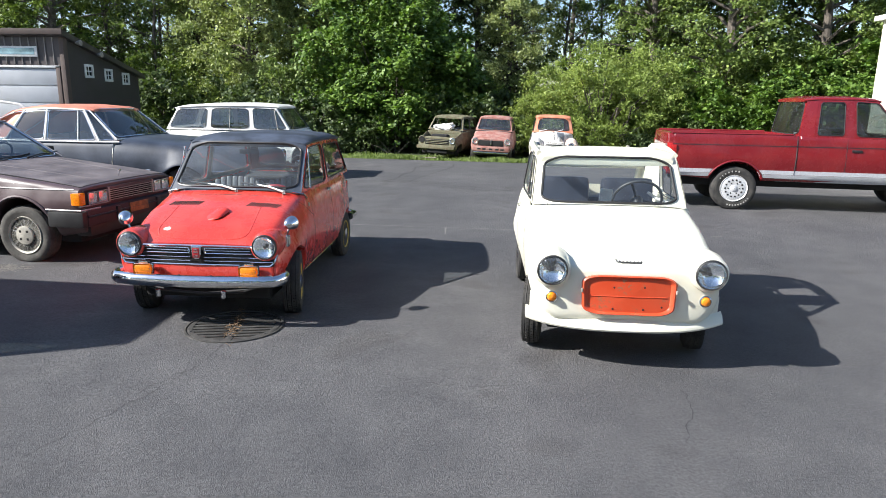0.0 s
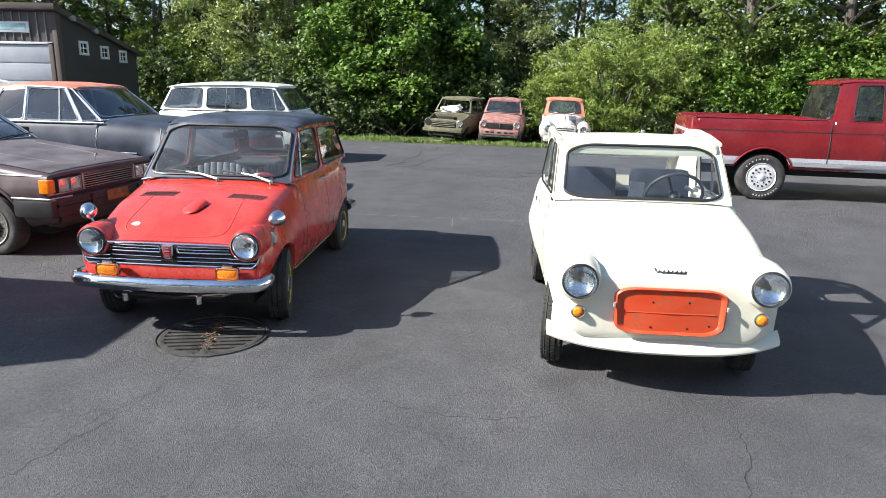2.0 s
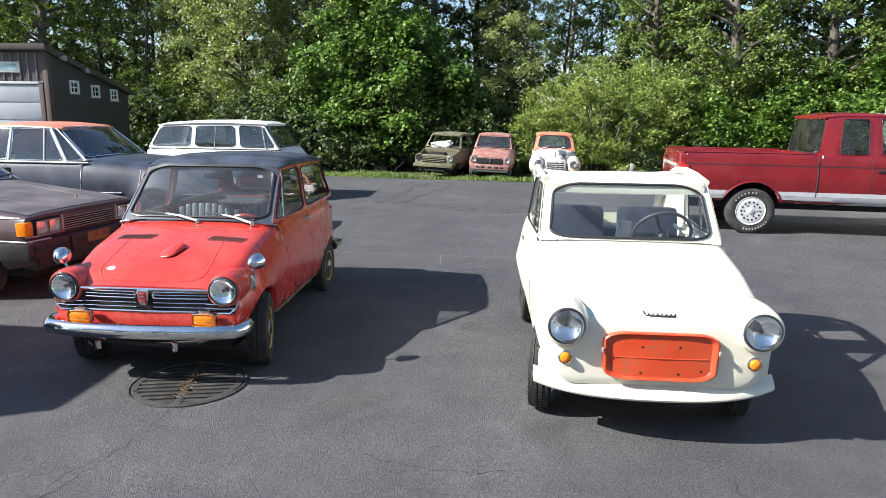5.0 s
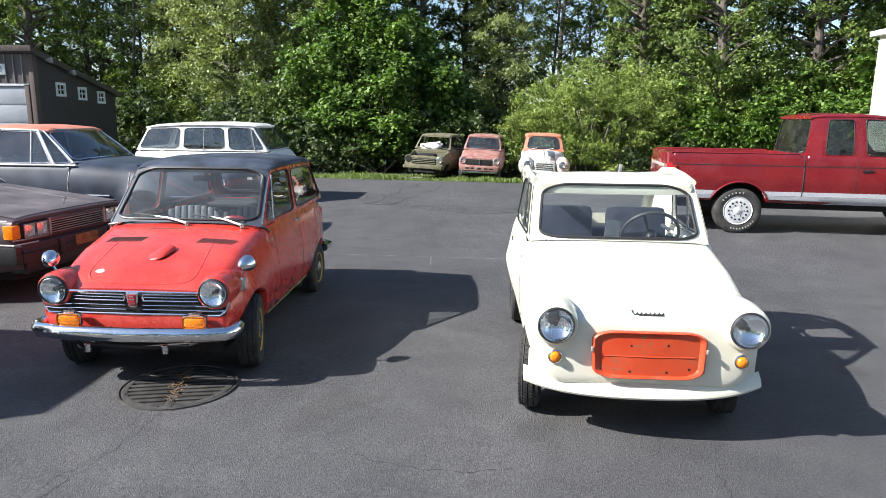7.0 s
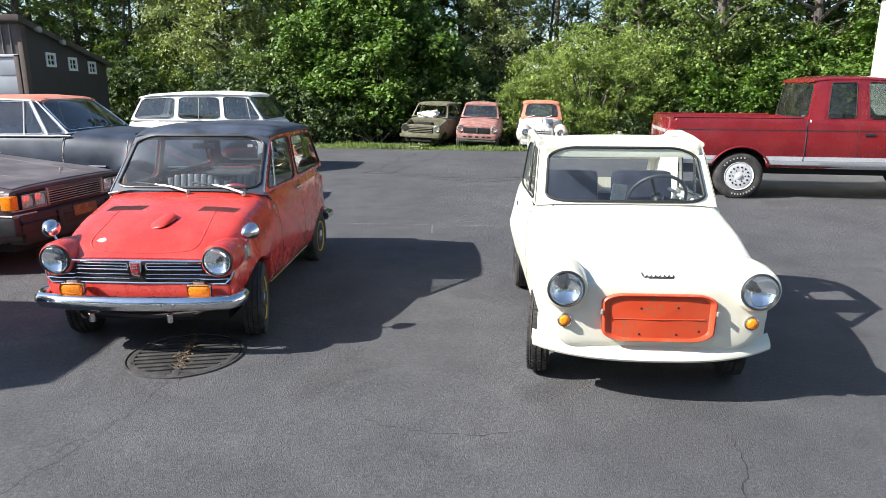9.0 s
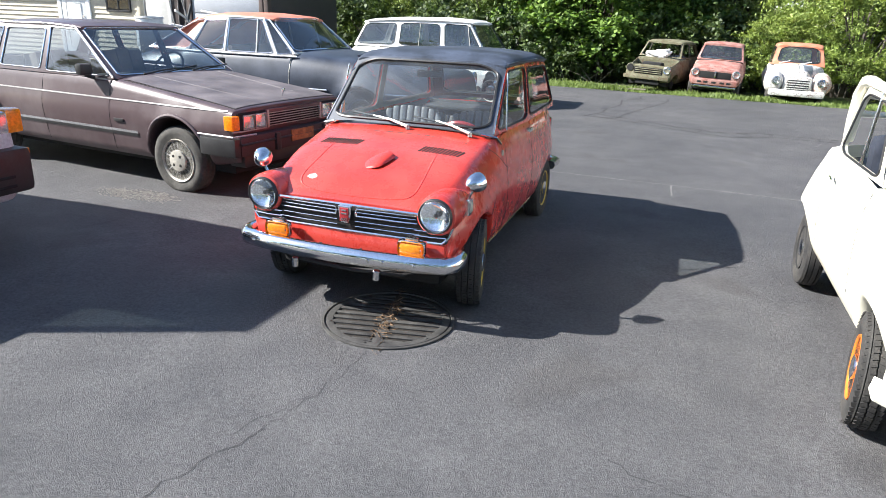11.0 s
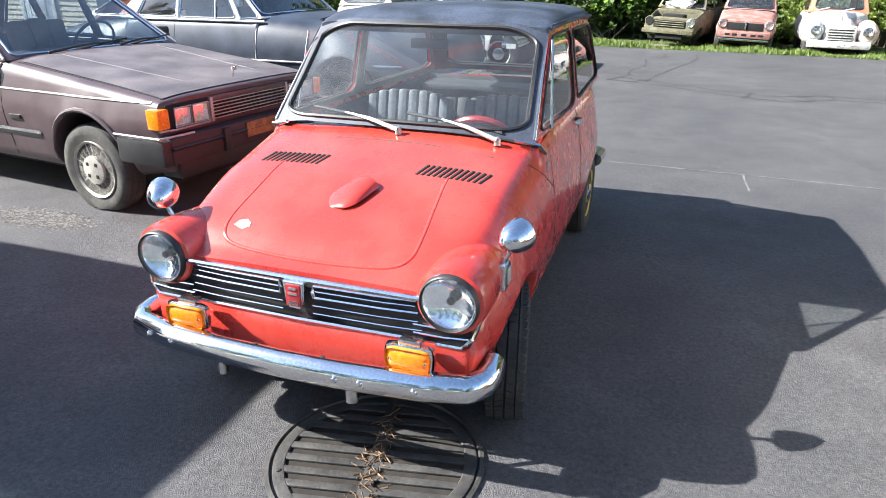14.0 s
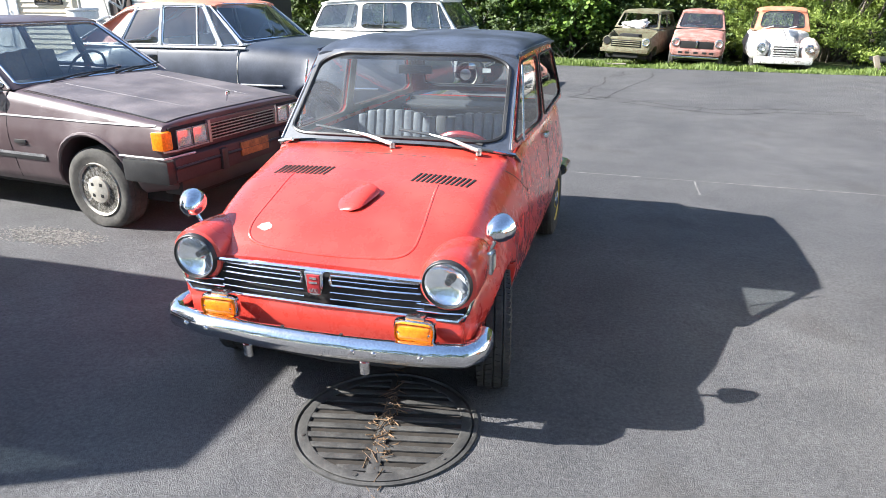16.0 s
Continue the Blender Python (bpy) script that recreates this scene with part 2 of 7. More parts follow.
def bm_tube(path, r, n=8, closed=False, bm=None, flat=1.0, cap=True):
    """Sweep a round (or flattened) section along a path."""
    bm = bm or bmesh.new()
    p = [Vector(q) for q in path]
    rings = []
    up0 = Vector((0, 0, 1))
    for i, q in enumerate(p):
        a = p[(i - 1) % len(p)] if closed or i else p[i]
        b = p[(i + 1) % len(p)] if closed or i < len(p) - 1 else p[i]
        d = (b - a).normalized()
        u = up0 - d * up0.dot(d)
        if u.length < 0.2:
            u = Vector((0, 1, 0)) - d * d.y
        u.normalize()
        s = d.cross(u)
        rr = r[i] if isinstance(r, (list, tuple)) else r
        rings.append([bm.verts.new(q + (s * math.cos(t) + u * math.sin(t) * flat) * rr)
                      for t in [2 * math.pi * k / n for k in range(n)]])
    last = len(rings) if closed else len(rings) - 1
    for i in range(last):
        a, b = rings[i], rings[(i + 1) % len(rings)]
        for k in range(n):
            bm.faces.new((a[k], a[(k + 1) % n], b[(k + 1) % n], b[k]))
    if cap and not closed:
        bm.faces.new(rings[0])
        bm.faces.new(rings[-1])
    return bm


def bm_lathe(profile, n=32, axis='x', at=(0, 0, 0), bm=None, caps=(True, True)):
    """Turn a profile of (along, radius) round an axis."""
    bm = bm or bmesh.new()
    rows = []
    for a, r in profile:
        row = []
        for k in range(n):
            t = 2 * math.pi * k / n
            c, s = r * math.cos(t), r * math.sin(t)
            v = {'x': (a, c, s), 'y': (c, a, s), 'z': (c, s, a)}[axis]
            row.append(bm.verts.new(Vector(v) + Vector(at)))
        rows.append(row)
    for i in range(len(rows) - 1):
        for k in range(n):
            bm.faces.new((rows[i][k], rows[i][(k + 1) % n], rows[i + 1][(k + 1) % n], rows[i + 1][k]))
    for row, (a, r), shut in ((rows[0], profile[0], caps[0]), (rows[-1], profile[-1], caps[1])):
        if shut and r > 1e-4:
            bm.faces.new(row)
    return bm


def rounded(n=40, r=0.25):
    """A rounded rectangle in the unit square, n points."""
    pts = []
    k = n // 4
    for cx, cy, a0 in ((1 - r, 1 - r, 0), (r, 1 - r, 90), (r, r, 180), (1 - r, r, 270)):
        for i in range(k):
            a = radians(a0 + 90 * i / (k - 1))
            pts.append((cx + r * math.cos(a), cy + r * math.sin(a)))
    return pts


class Patch:
    """A curved four-cornered surface: corners bl, br, tr, tl; bow pushes it outwards along its normal."""

    def __init__(self, bl, br, tr, tl, bow=0.0, side=0.0):
        self.c = [Vector(q) for q in (bl, br, tr, tl)]
        self.n = (self.c[1] - self.c[0]).cross(self.c[3] - self.c[0]).normalized()
        self.bow, self.side = bow, side

    def __call__(self, u, v, out=0.0):
        a, b, c, d = self.c
        p = (a * (1 - u) + b * u) * (1 - v) + (d * (1 - u) + c * u) * v
        return p + self.n * (self.bow * 4 * u * (1 - u) + self.side * 4 * v * (1 - v) + out)


def opening(car, patch, paint_m, glass_m, margins=(0.06, 0.06, 0.06, 0.06), r=0.2, gasket=0.008, gasket_m=None, pane_name="window",
            frame_name="window_frame", thick=0.02, pane=True, seal="rubber_seal", label=""):
    """A painted frame with thickness round a rounded opening, with its seal and its pane."""
    l, rt, bt, tp = margins
    rr = rounded(40, r)
    inner = [(l + (1 - l - rt) * u, bt + (1 - bt - tp) * v) for u, v in rr]
    sq = []
    for u, v in rr:                       # outer ring: the same points pushed to the square's edge
        du, dv = u - 0.5, v - 0.5
        k = 0.5 / max(abs(du), abs(dv))
        sq.append((0.5 + du * k, 0.5 + dv * k))
    n = len(rr)
    vs, fs = [], []
    steps = 3
    for k in range(steps + 1):
        f = k / steps
        for (a, b), (c, d) in zip(sq, inner):
            vs.append(patch(a + (c - a) * f, b + (d - b) * f))
    for a, b in inner:
        vs.append(patch(a, b, -thick))
    for k in range(steps + 1):
        for i in range(n):
            j = (i + 1) % n
            fs.append((k * n + i, k * n + j, (k + 1) * n + j, (k + 1) * n + i))
    # corner fillers
    for cu, cv in ((0, 0), (1, 0), (1, 1), (0, 1)):
        near = sorted(range(n), key=lambda i: (sq[i][0] - cu) ** 2 + (sq[i][1] - cv) ** 2)[:2]
        if (sq[near[0]][0] - cu) ** 2 + (sq[near[0]][1] - cv) ** 2 > 1e-8:
            vs.append(patch(cu, cv))
            fs.append((near[0], near[1], len(vs) - 1))
    fr = mesh_ob(frame_name, vs, fs, paint_m, car, label)
    loop = [patch(a, b, 0.002) for a, b in inner]
    part(seal, bm_tube(loop, gasket, 6, True), gasket_m or M_BLACK, fr)
    if pane:
        m = 8
        vv, ff = [], []
        for i in range(m + 1):
            for a, b in inner:
                vv.append(patch(0.5 + (a - 0.5) * i / m, 0.5 + (b - 0.5) * i / m, -0.004))
        for i in range(m):
            for k in range(n):
                ff.append((i * n + k, i * n + (k + 1) % n, (i + 1) * n + (k + 1) % n, (i + 1) * n + k))
        w = mesh_ob(pane_name, vv, ff, glass_m, car)
        w.visible_shadow = True
    return fr


def smooth_key(keys, ys, w=0.05):
    a = np.array(keys, float)
    fine = np.linspace(ys[0] - 0.3, ys[-1] + 0.3, 1200)
    val = np.interp(fine, a[:, 0], a[:, 1])
    k = max(1, int(w / (fine[1] - fine[0])))
    ker = np.hanning(2 * k + 3)[1:-1]
    val = np.convolve(np.pad(val, k, mode='edge'), ker / ker.sum(), mode='valid')[:len(fine)] if k > 1 else val
    return np.interp(ys, fine[:len(val)], val)


def chaikin(p, r, it=2):
    for _ in range(it):
        q = [p[0]]
        for a, b in zip(p[:-1], p[1:]):
            q += [a + (b - a) * r, b + (a - b) * r]
        q.append(p[-1])
        p = q
    return p


class Body:
    """A car's lower body from stations along its length (front y = 0, rear y = L), half sections mirrored.
    keys: half widths w0 (sill) w1 (widest) w2 (shoulder), heights z0 z1 z2 zc (top on the centre line)."""

    def __init__(self, length, keys, cabin=None, floor=0.3, wheels=(), arch=0.3, hub=0.25, round_=0.22, nose=(), tail=(), step=0.035,
                 inset=0.05, top_flat=0.75, smooth=0.05, bed=None):
        y0 = 0.0
        ys = list(np.arange(y0, length + 1e-6, step))
        if ys[-1] < length - 1e-3:
            ys.append(length)
        for c in ([cabin] if cabin else []) + ([bed] if bed else []):
            ys = [y for y in ys if abs(y - c[0]) > 0.012 and abs(y - c[1]) > 0.012] + [c[0] - 0.005, c[0] + 0.005, c[1] - 0.005, c[1] + 0.005]
        self.ys = ys = np.array(sorted(ys))
        P = {k: smooth_key(v, ys, smooth) for k, v in keys.items()}
        self.rows = []
        for i, y in enumerate(ys):
            w0, w1, w2, z0, z1, z2, zc = (float(P[k][i]) for k in ("w0", "w1", "w2", "z0", "z1", "z2", "zc"))
            zb = z0
            for yw in wheels:
                d = abs(y - yw)
                if d < arch:
                    zb = max(zb, hub + math.sqrt(arch * arch - d * d))
            zb = min(zb, z2 - 0.06)
            z1b = max(z1, zb + 0.02)
            w0b = w0 if zb <= z0 + 1e-6 else w0 + (w1 - w0) * min(1, (zb - z0) / max(0.01, z1 - z0))
            inside = cabin and cabin[0] < y < cabin[1]
            inbed = bed and bed[0] < y < bed[1]
            a = [Vector((0, zb)), Vector((w0b * 0.6, zb)), Vector((w0b, zb)), Vector((w1, z1b)), Vector((w2, z2))]
            if inside or inbed:
                a += [Vector((w2 - inset, z2)), Vector((w2 - inset - 0.02, floor if inside else bed[2])), Vector((0, floor if inside else bed[2]))]
            else:
                a += [Vector((w2 * top_flat, zc - (zc - z2) * 0.25)), Vector((w2 * 0.35, zc)), Vector((0, zc))]
            self.rows.append((y, chaikin(a, round_, 2)))
        # rounded ends
        for spec, end in ((nose, 0), (tail, -1)):
            y, prof = self.rows[end]
            zmid = sum(p.y for p in prof) / len(prof)
            zlo, zhi = min(p.y for p in prof), max(p.y for p in prof)
            zmid = (zlo + zhi) / 2
            add = []
            for out, sc in spec:
                add.append((y + (-out if end == 0 else out), [Vector((p.x * sc, zmid + (p.y - zmid) * sc)) for p in prof]))
            self.rows = add[::-1] + self.rows if end == 0 else self.rows + add

    def build(self, name, material, parent, label="", sharp=30):
        vs, fs = [], []
        n = len(self.rows[0][1])
        for y, prof in self.rows:
            vs += [(p.x, y, p.y) for p in prof] + [(-p.x, y, p.y) for p in prof[1:-1][::-1]]
        m = 2 * n - 2
        for i in range(len(self.rows) - 1):
            for k in range(m):
                fs.append((i * m + k, i * m + (k + 1) % m, (i + 1) * m + (k + 1) % m, (i + 1) * m + k))
        fs.append(tuple(range(m))[::-1])
        fs.append(tuple(range((len(self.rows) - 1) * m, len(self.rows) * m)))
        ob = mesh_ob(name, vs, fs, material, parent, label, True, sharp)
        bm = bmesh.new()
        bm.from_mesh(ob.data)
        bmesh.ops.recalc_face_normals(bm, faces=bm.faces)
        bm.to_mesh(ob.data)
        bm.free()
        ob.data.set_sharp_from_angle(angle=radians(sharp))
        return ob

    def row(self, y):
        ys = [r[0] for r in self.rows]
        i = min(max(int(np.searchsorted(ys, y)), 1), len(ys) - 1)
        a, b = self.rows[i - 1], self.rows[i]
        f = 0 if b[0] == a[0] else min(1, max(0, (y - a[0]) / (b[0] - a[0])))
        return [p.lerp(q, f) for p, q in zip(a[1], b[1])]

    def top(self, x, y):
        pr = self.row(y)
        k = max(range(len(pr)), key=lambda i: pr[i].x)
        up = sorted(((p.x, p.y) for p in pr[k:]))
        return Vector((x, y, float(np.interp(abs(x), [q[0] for q in up], [q[1] for q in up]))))

    def flank(self, y, z, s=1):
        pr = self.row(y)
        k = max(range(len(pr)), key=lambda i: pr[i].y if pr[i].x > 0.2 else -1)
        up = sorted(((p.y, p.x) for p in pr[2:k + 1]))
        return Vector((s * float(np.interp(z, [q[0] for q in up], [q[1] for q in up])), y, z))


def seam(car, pts, r=0.0025, m=None, name="panel_gap"):
    return part(name, bm_tube(pts, r, 5), m or M_BLACK, car)


def tyre(car, x, y, r, width, rim_r, material=None, flat=0.0, steer=0.0, z=None, sub=None, tread=False):
    """A tyre with shoulders and grooves, standing on the ground. Returns it, to carry a rim."""
    w = width / 2
    prof = [(-w * 0.8, rim_r), (-w, rim_r + (r - rim_r) * 0.35), (-w * 0.98, r - 0.035), (-w * 0.82, r - 0.008)]
    g = [-0.55, -0.5, -0.45, -0.05, 0.0, 0.05, 0.45, 0.5, 0.55]
    for i, q in enumerate(g):
        prof.append((q * w, r - (0.007 if i % 3 == 1 else 0.0)))
    prof += [(w * 0.82, r - 0.008), (w * 0.98, r - 0.035), (w, rim_r + (r - rim_r) * 0.35), (w * 0.8, rim_r)]
    bm = bm_lathe(prof, 40)
    for v in bm.verts:                      # settled on the ground
        lim = -(r - 0.006 - flat)
        if v.co.z < lim:
            v.co.z = lim
            v.co.x *= 1.06 + flat * 2
    ob = part("tyre", bm, material or M_TYRE, car)
    ob.location = (x, y, (r - 0.006 - flat) if z is None else z)
    ob.rotation_euler = (0, 0, radians(steer))
    if tread:
        bm = bmesh.new()
        for i in range(54):
            a = 2 * math.pi * i / 54
            for k, q in enumerate((-.72, -.25, .25, .72)):
                aa = a + (k % 2) * .058
                if math.sin(aa) < -.96:
                    continue
                m = Matrix.Rotation(aa, 4, 'X') @ Matrix.Translation((q * w, r - .002, 0)) @ Matrix.Rotation(.25 * (1 if k < 2 else -1), 4, 'Y')
                bm_box(-w * .19, w * .19, -.005, .005 - .006 * (abs(q) > .5), -.0105, .0105, 0, m, bm)
        part("tread", bm, material or M_TYRE, ob)
    return ob


def rim(ty, side, r, width, material, style="steel", cap=None, shallow=0.0):
    """A wheel disc facing outwards (side +1 or -1)."""
    w = width / 2 * side
    def dish(q):
        return w * (q + (.93 - q) * shallow)
    prof = [(w * 0.80, r * 1.02), (w * 0.95, r), (w * 0.85, r * 0.93), (dish(.45), r * 0.86), (dish(.35), r * 0.7), (dish(.6), r * 0.45), (dish(.62), r * 0.3), (dish(.75), r * 0.22), (dish(.75), 0.0)]
    bm = bm_lathe(prof, 32)
    bmesh.ops.remove_doubles(bm, verts=bm.verts, dist=1e-5)
    d = part("rim", bm, material, ty)
    n, rad, hr = {"steel": (8, 0.68, 0.09), "slots": (12, 0.74, 0.075), "holes": (14, 0.64, 0.07), "spokes": (14, 0.72, 0.10)}[style]
    for ring in ((rad, n, hr),) + (((0.42, 6, 0.05),) if style == "holes" else ()):
        for k in range(ring[1]):
            a = 2 * math.pi * k / ring[1]
            yy, zz = ring[0] * r * math.cos(a), ring[0] * r * math.sin(a)
            xx = float(np.interp(ring[0] * r, [0, r * 0.3, r * 0.45, r * 0.7, r * 0.86], [dish(.75), dish(.62), dish(.6), dish(.35), dish(.45)]))
            b = bm_lathe([(xx - 0.01 * side, ring[2] * r), (xx + 0.006 * side, ring[2] * r), (xx + 0.007 * side, 0)], 10, at=(0, yy, zz))
            part("wheel_hole", b, M_UNDER, ty)
    if cap:
        part("hub_cap", bm_lathe([(w * 0.55, r * cap[0]), (w * 0.98, r * cap[0] * 0.96), (w * 1.05, r * cap[0] * 0.7), (w * 1.08, 0.0)], 28), cap[1], ty)
    return d


def headlamp(car, x, y, z, r, tilt=0, turn=0, rim_m=None, ring=0.018, deep=0.05):
    """A round lamp: polished bowl with its bulb, fluted glass and ring, facing -y."""
    m = pose(x, y, z, tilt, 0, turn)
    bm = bm_lathe([(deep * (1 - q * q), max(r * q, .001)) for q in (0, .12, .25, .4, .55, .7, .85, 1.0)] + [(-0.004, r)], 36, 'y', caps=(True, False))
    bm.transform(m)
    bowl = part("headlamp", bm, M_LAMP, car, sharp=80)
    bm = bm_lathe([(deep, .012), (deep * .45, .013), (deep * .35, .010), (deep * .33, 0)], 14, 'y')
    bm.transform(m)
    part("bulb_shield", bm, M_TRIM, bowl)
    prof = [(-0.006, r)] + [(-0.006 - 0.024 * math.cos(a), r * math.sin(a)) for a in [radians(q) for q in (75, 60, 45, 30, 15, 0)]]
    bm = bm_lathe(prof, 36, 'y', caps=(False, False))
    bmesh.ops.remove_doubles(bm, verts=bm.verts, dist=1e-5)
    bm.transform(m)
    g = part("lens", bm, M_LENS, bowl, sharp=80)
    g.visible_shadow = False
    bm = bm_lathe([(0.03, r + ring * 0.6), (0.0, r + ring), (-0.012, r + ring * 0.7), (-0.016, r + ring * 0.2), (-0.010, r - 0.002), (0.0, r - 0.002)], 36, 'y', caps=(False, False))
    bm.transform(m)
    part("bezel", bm, rim_m or M_CHROME, bowl)
    return bowl


def seat(car, x, y, z, w, h, material, depth=0.48, ribs=7, lean=12, head=False):
    """A pleated bucket seat facing -y: cushion and backrest of rounded ribs."""
    bm = bmesh.new()
    for i in range(ribs):
        a = -w / 2 + w * i / ribs
        bm_box(x + a + 0.003, x + a + w / ribs - 0.003, y - depth, y, z, z + 0.13, 0.018, bm=bm)
    part("seat_cushion", bm, material, car)
    bm = bmesh.new()
    m = Matrix.Translation((x, y, z + 0.08)) @ pose(0, 0, 0, -lean, 0, 0)
    for i in range(ribs):
        a = -w / 2 + w * i / ribs
        f = 1 - 0.10 * abs((i + 0.5) / ribs * 2 - 1) ** 3
        bm_box(a + 0.003, a + w / ribs - 0.003, -0.05, 0.07, 0, h * f, 0.02 if ribs > 1 else 0.055, m=m, bm=bm)
    part("seat_back", bm, material, car)


def steering(car, x, y, z, r, material, tilt=-62, tube=0.012, spokes=2):
    m = pose(x, y, z, tilt, 0, 0)
    ring = [(r * math.cos(2 * math.pi * k / 36), r * math.sin(2 * math.pi * k / 36), 0) for k in range(36)]
    bm = bm_tube(ring, tube, 8, True)
    bm.transform(m)
    w = part("steering_wheel", bm, material, car)
    bm = bmesh.new()
    bm_lathe([(-0.05, 0.03), (0.0, 0.045), (0.015, 0.04), (0.018, 0)], 16, 'z', bm=bm)
    for k in range(spokes):
        a = math.pi * k * (2 / spokes) + 0.15
        bm_tube([(0, 0, 0), (r * math.cos(a), r * math.sin(a), 0)], 0.010, 6, bm=bm, flat=0.5)
    bm.transform(m)
    part("steering_hub", bm, M_TRIM, w)


def wiper(car, a, b, n, blade=0.30, material=None):
    """A wiper: arm from its pivot a to b on the glass, blade across its end; n is the glass's normal."""
    a, b, n = Vector(a), Vector(b), Vector(n)
    bm = bmesh.new()
    bm_lathe([(-0.012, 0.014), (0.014, 0.013), (0.02, 0.006), (0.021, 0)], 12, 'z', at=a, bm=bm)
    bm_tube([a + n * 0.012, a.lerp(b, 0.5) + n * 0.028, b + n * 0.014], [0.010, 0.008, 0.005], 6, bm=bm)
    arm = part("wiper", bm, material or M_ALLOY, car)
    d = Vector((math.copysign(1, b.x - a.x), .12, .10)).normalized()
    part("wiper_blade", bm_tube([b - d * blade * 0.62 + n * 0.008, b + n * 0.012, b + d * blade * 0.38 + n * 0.008], 0.0075, 6), M_BLACK, arm)


def roof(car, rows, material, name="roof", label="", edge=0.03):
    """A pressed roof skin: rows of (y, half width, edge height, crown height)."""
    vs, fs = [], []
    for y, w, ze, zc in rows:
        h = chaikin([Vector((0, ze - edge)), Vector((w - 0.03, ze - edge)), Vector((w + 0.004, ze - edge * 0.6)), Vector((w - 0.005, ze + (zc - ze) * 0.25)), Vector((w * 0.86, ze + (zc - ze) * 0.7)),
                     Vector((w * 0.45, zc - (zc - ze) * 0.05)), Vector((0, zc))], 0.25, 2)
        n = len(h)
        vs += [(p.x, y, p.y) for p in h] + [(-p.x, y, p.y) for p in h[1:-1][::-1]]
    m = 2 * n - 2
    for i in range(len(rows) - 1):
        for k in range(m):
            fs.append((i * m + k, i * m + (k + 1) % m, (i + 1) * m + (k + 1) % m, (i + 1) * m + k))
    fs.append(tuple(range(m))[::-1])
    fs.append(tuple(range((len(rows) - 1) * m, len(rows) * m)))
    return mesh_ob(name, vs, fs, material, car, label, True, 50)


def greenhouse(car, front, posts, rear, roof_rows, paint_m, pillar_m, roof_m, glass_m, side_margin=0.05, seal_m=None, bow=0.05, side_bow=0.012,
               ws_margin=(0.045, 0.045, 0.05, 0.06), ws_r=0.14, rear_glass=True, side_r=0.12, ws_glass=None, panes=None, rear_m=None, rear_margin=0.1, lining=None):
    """Windscreen, side windows, rear window and roof.
    front, rear: (half width below, y, z, half width above, y, z). posts: (half width below, y, z, half width above, y, z) between them."""
    def pt(q, s, top):
        return Vector((s * q[3], q[4], q[5])) if top else Vector((s * q[0], q[1], q[2]))
    opening(car, Patch(pt(front, -1, 0), pt(front, 1, 0), pt(front, 1, 1), pt(front, -1, 1), bow), pillar_m, ws_glass or glass_m, ws_margin, ws_r, 0.009, seal_m, "windscreen", "windscreen_frame")
    opening(car, Patch(pt(rear, 1, 0), pt(rear, -1, 0), pt(rear, -1, 1), pt(rear, 1, 1), bow), rear_m or paint_m, glass_m, (rear_margin,) * 4, 0.14, 0.008, None, "rear_window", "rear_window_frame", pane=rear_glass)
    seq = [front] + list(posts) + [rear]
    for i in range(len(seq) - 1):
        a, b = seq[i], seq[i + 1]
        length = (pt(b, 1, 0) - pt(a, 1, 0)).length
        height = (pt(a, 1, 1) - pt(a, 1, 0)).length
        mu, mv = side_margin / max(0.1, length), side_margin / max(0.1, height)
        show = panes is None or panes[i]
        if show == "solid":
            for s in (-1, 1):
                q = [pt(a, s, 0), pt(b, s, 0), pt(b, s, 1), pt(a, s, 1)]
                inner = [p - Vector((s * .03, 0, 0)) for p in q]
                mesh_ob("side_panel", q + inner, [(0, 1, 2, 3), (7, 6, 5, 4), (0, 4, 5, 1), (1, 5, 6, 2), (2, 6, 7, 3), (3, 7, 4, 0)], paint_m, car, "", False)
            continue
        opening(car, Patch(pt(a, 1, 0), pt(b, 1, 0), pt(b, 1, 1), pt(a, 1, 1), 0, side_bow), paint_m, glass_m, (mu, mu, mv * 0.8, mv), side_r, 0.006, seal_m, "side_window", "side_window_frame", pane=show)
        opening(car, Patch(pt(b, -1, 0), pt(a, -1, 0), pt(a, -1, 1), pt(b, -1, 1), 0, side_bow), paint_m, glass_m, (mu, mu, mv * 0.8, mv), side_r, 0.006, seal_m, "side_window", "side_window_frame", pane=show)
        if lining:
            for s in (-1, 1):
                k = Vector((-s * .024, 0, 0))
                q = [pt(a, s, 0) + k, pt(b, s, 0) + k, pt(b, s, 1) + k, pt(a, s, 1) + k]
                opening(car, Patch(*q, 0, side_bow) if s > 0 else Patch(q[1], q[0], q[3], q[2], 0, side_bow), lining, glass_m, (mu, mu, mv * 0.8, mv), side_r, 0.004, lining, thick=.004, pane=False, frame_name="window_lining", seal="lining_edge")
    if roof_rows:
        roof(car, roof_rows, roof_m)


def lettering(name, words, height, m, material, parent):
    """Raised characters in the built-in font, centred."""
    cu = bpy.data.curves.new(name, 'FONT')
    cu.body, cu.size, cu.extrude, cu.align_x, cu.align_y = words, height, .0012, 'CENTER', 'CENTER'
    tmp = bpy.data.objects.new(name, cu)
    scene.collection.objects.link(tmp)
    me = bpy.data.meshes.new_from_object(tmp.evaluated_get(bpy.context.evaluated_depsgraph_get()))
    bpy.data.objects.remove(tmp)
    me.transform(m)
    me.materials.clear()
    me.materials.append(material)
    ob = new(name, me)
    ob.parent = parent
    return tagged(ob)


def block(car, name, m, *a, bev=0.01, label=""):
    return part(name, bm_box(*a, bev), m, car, label)


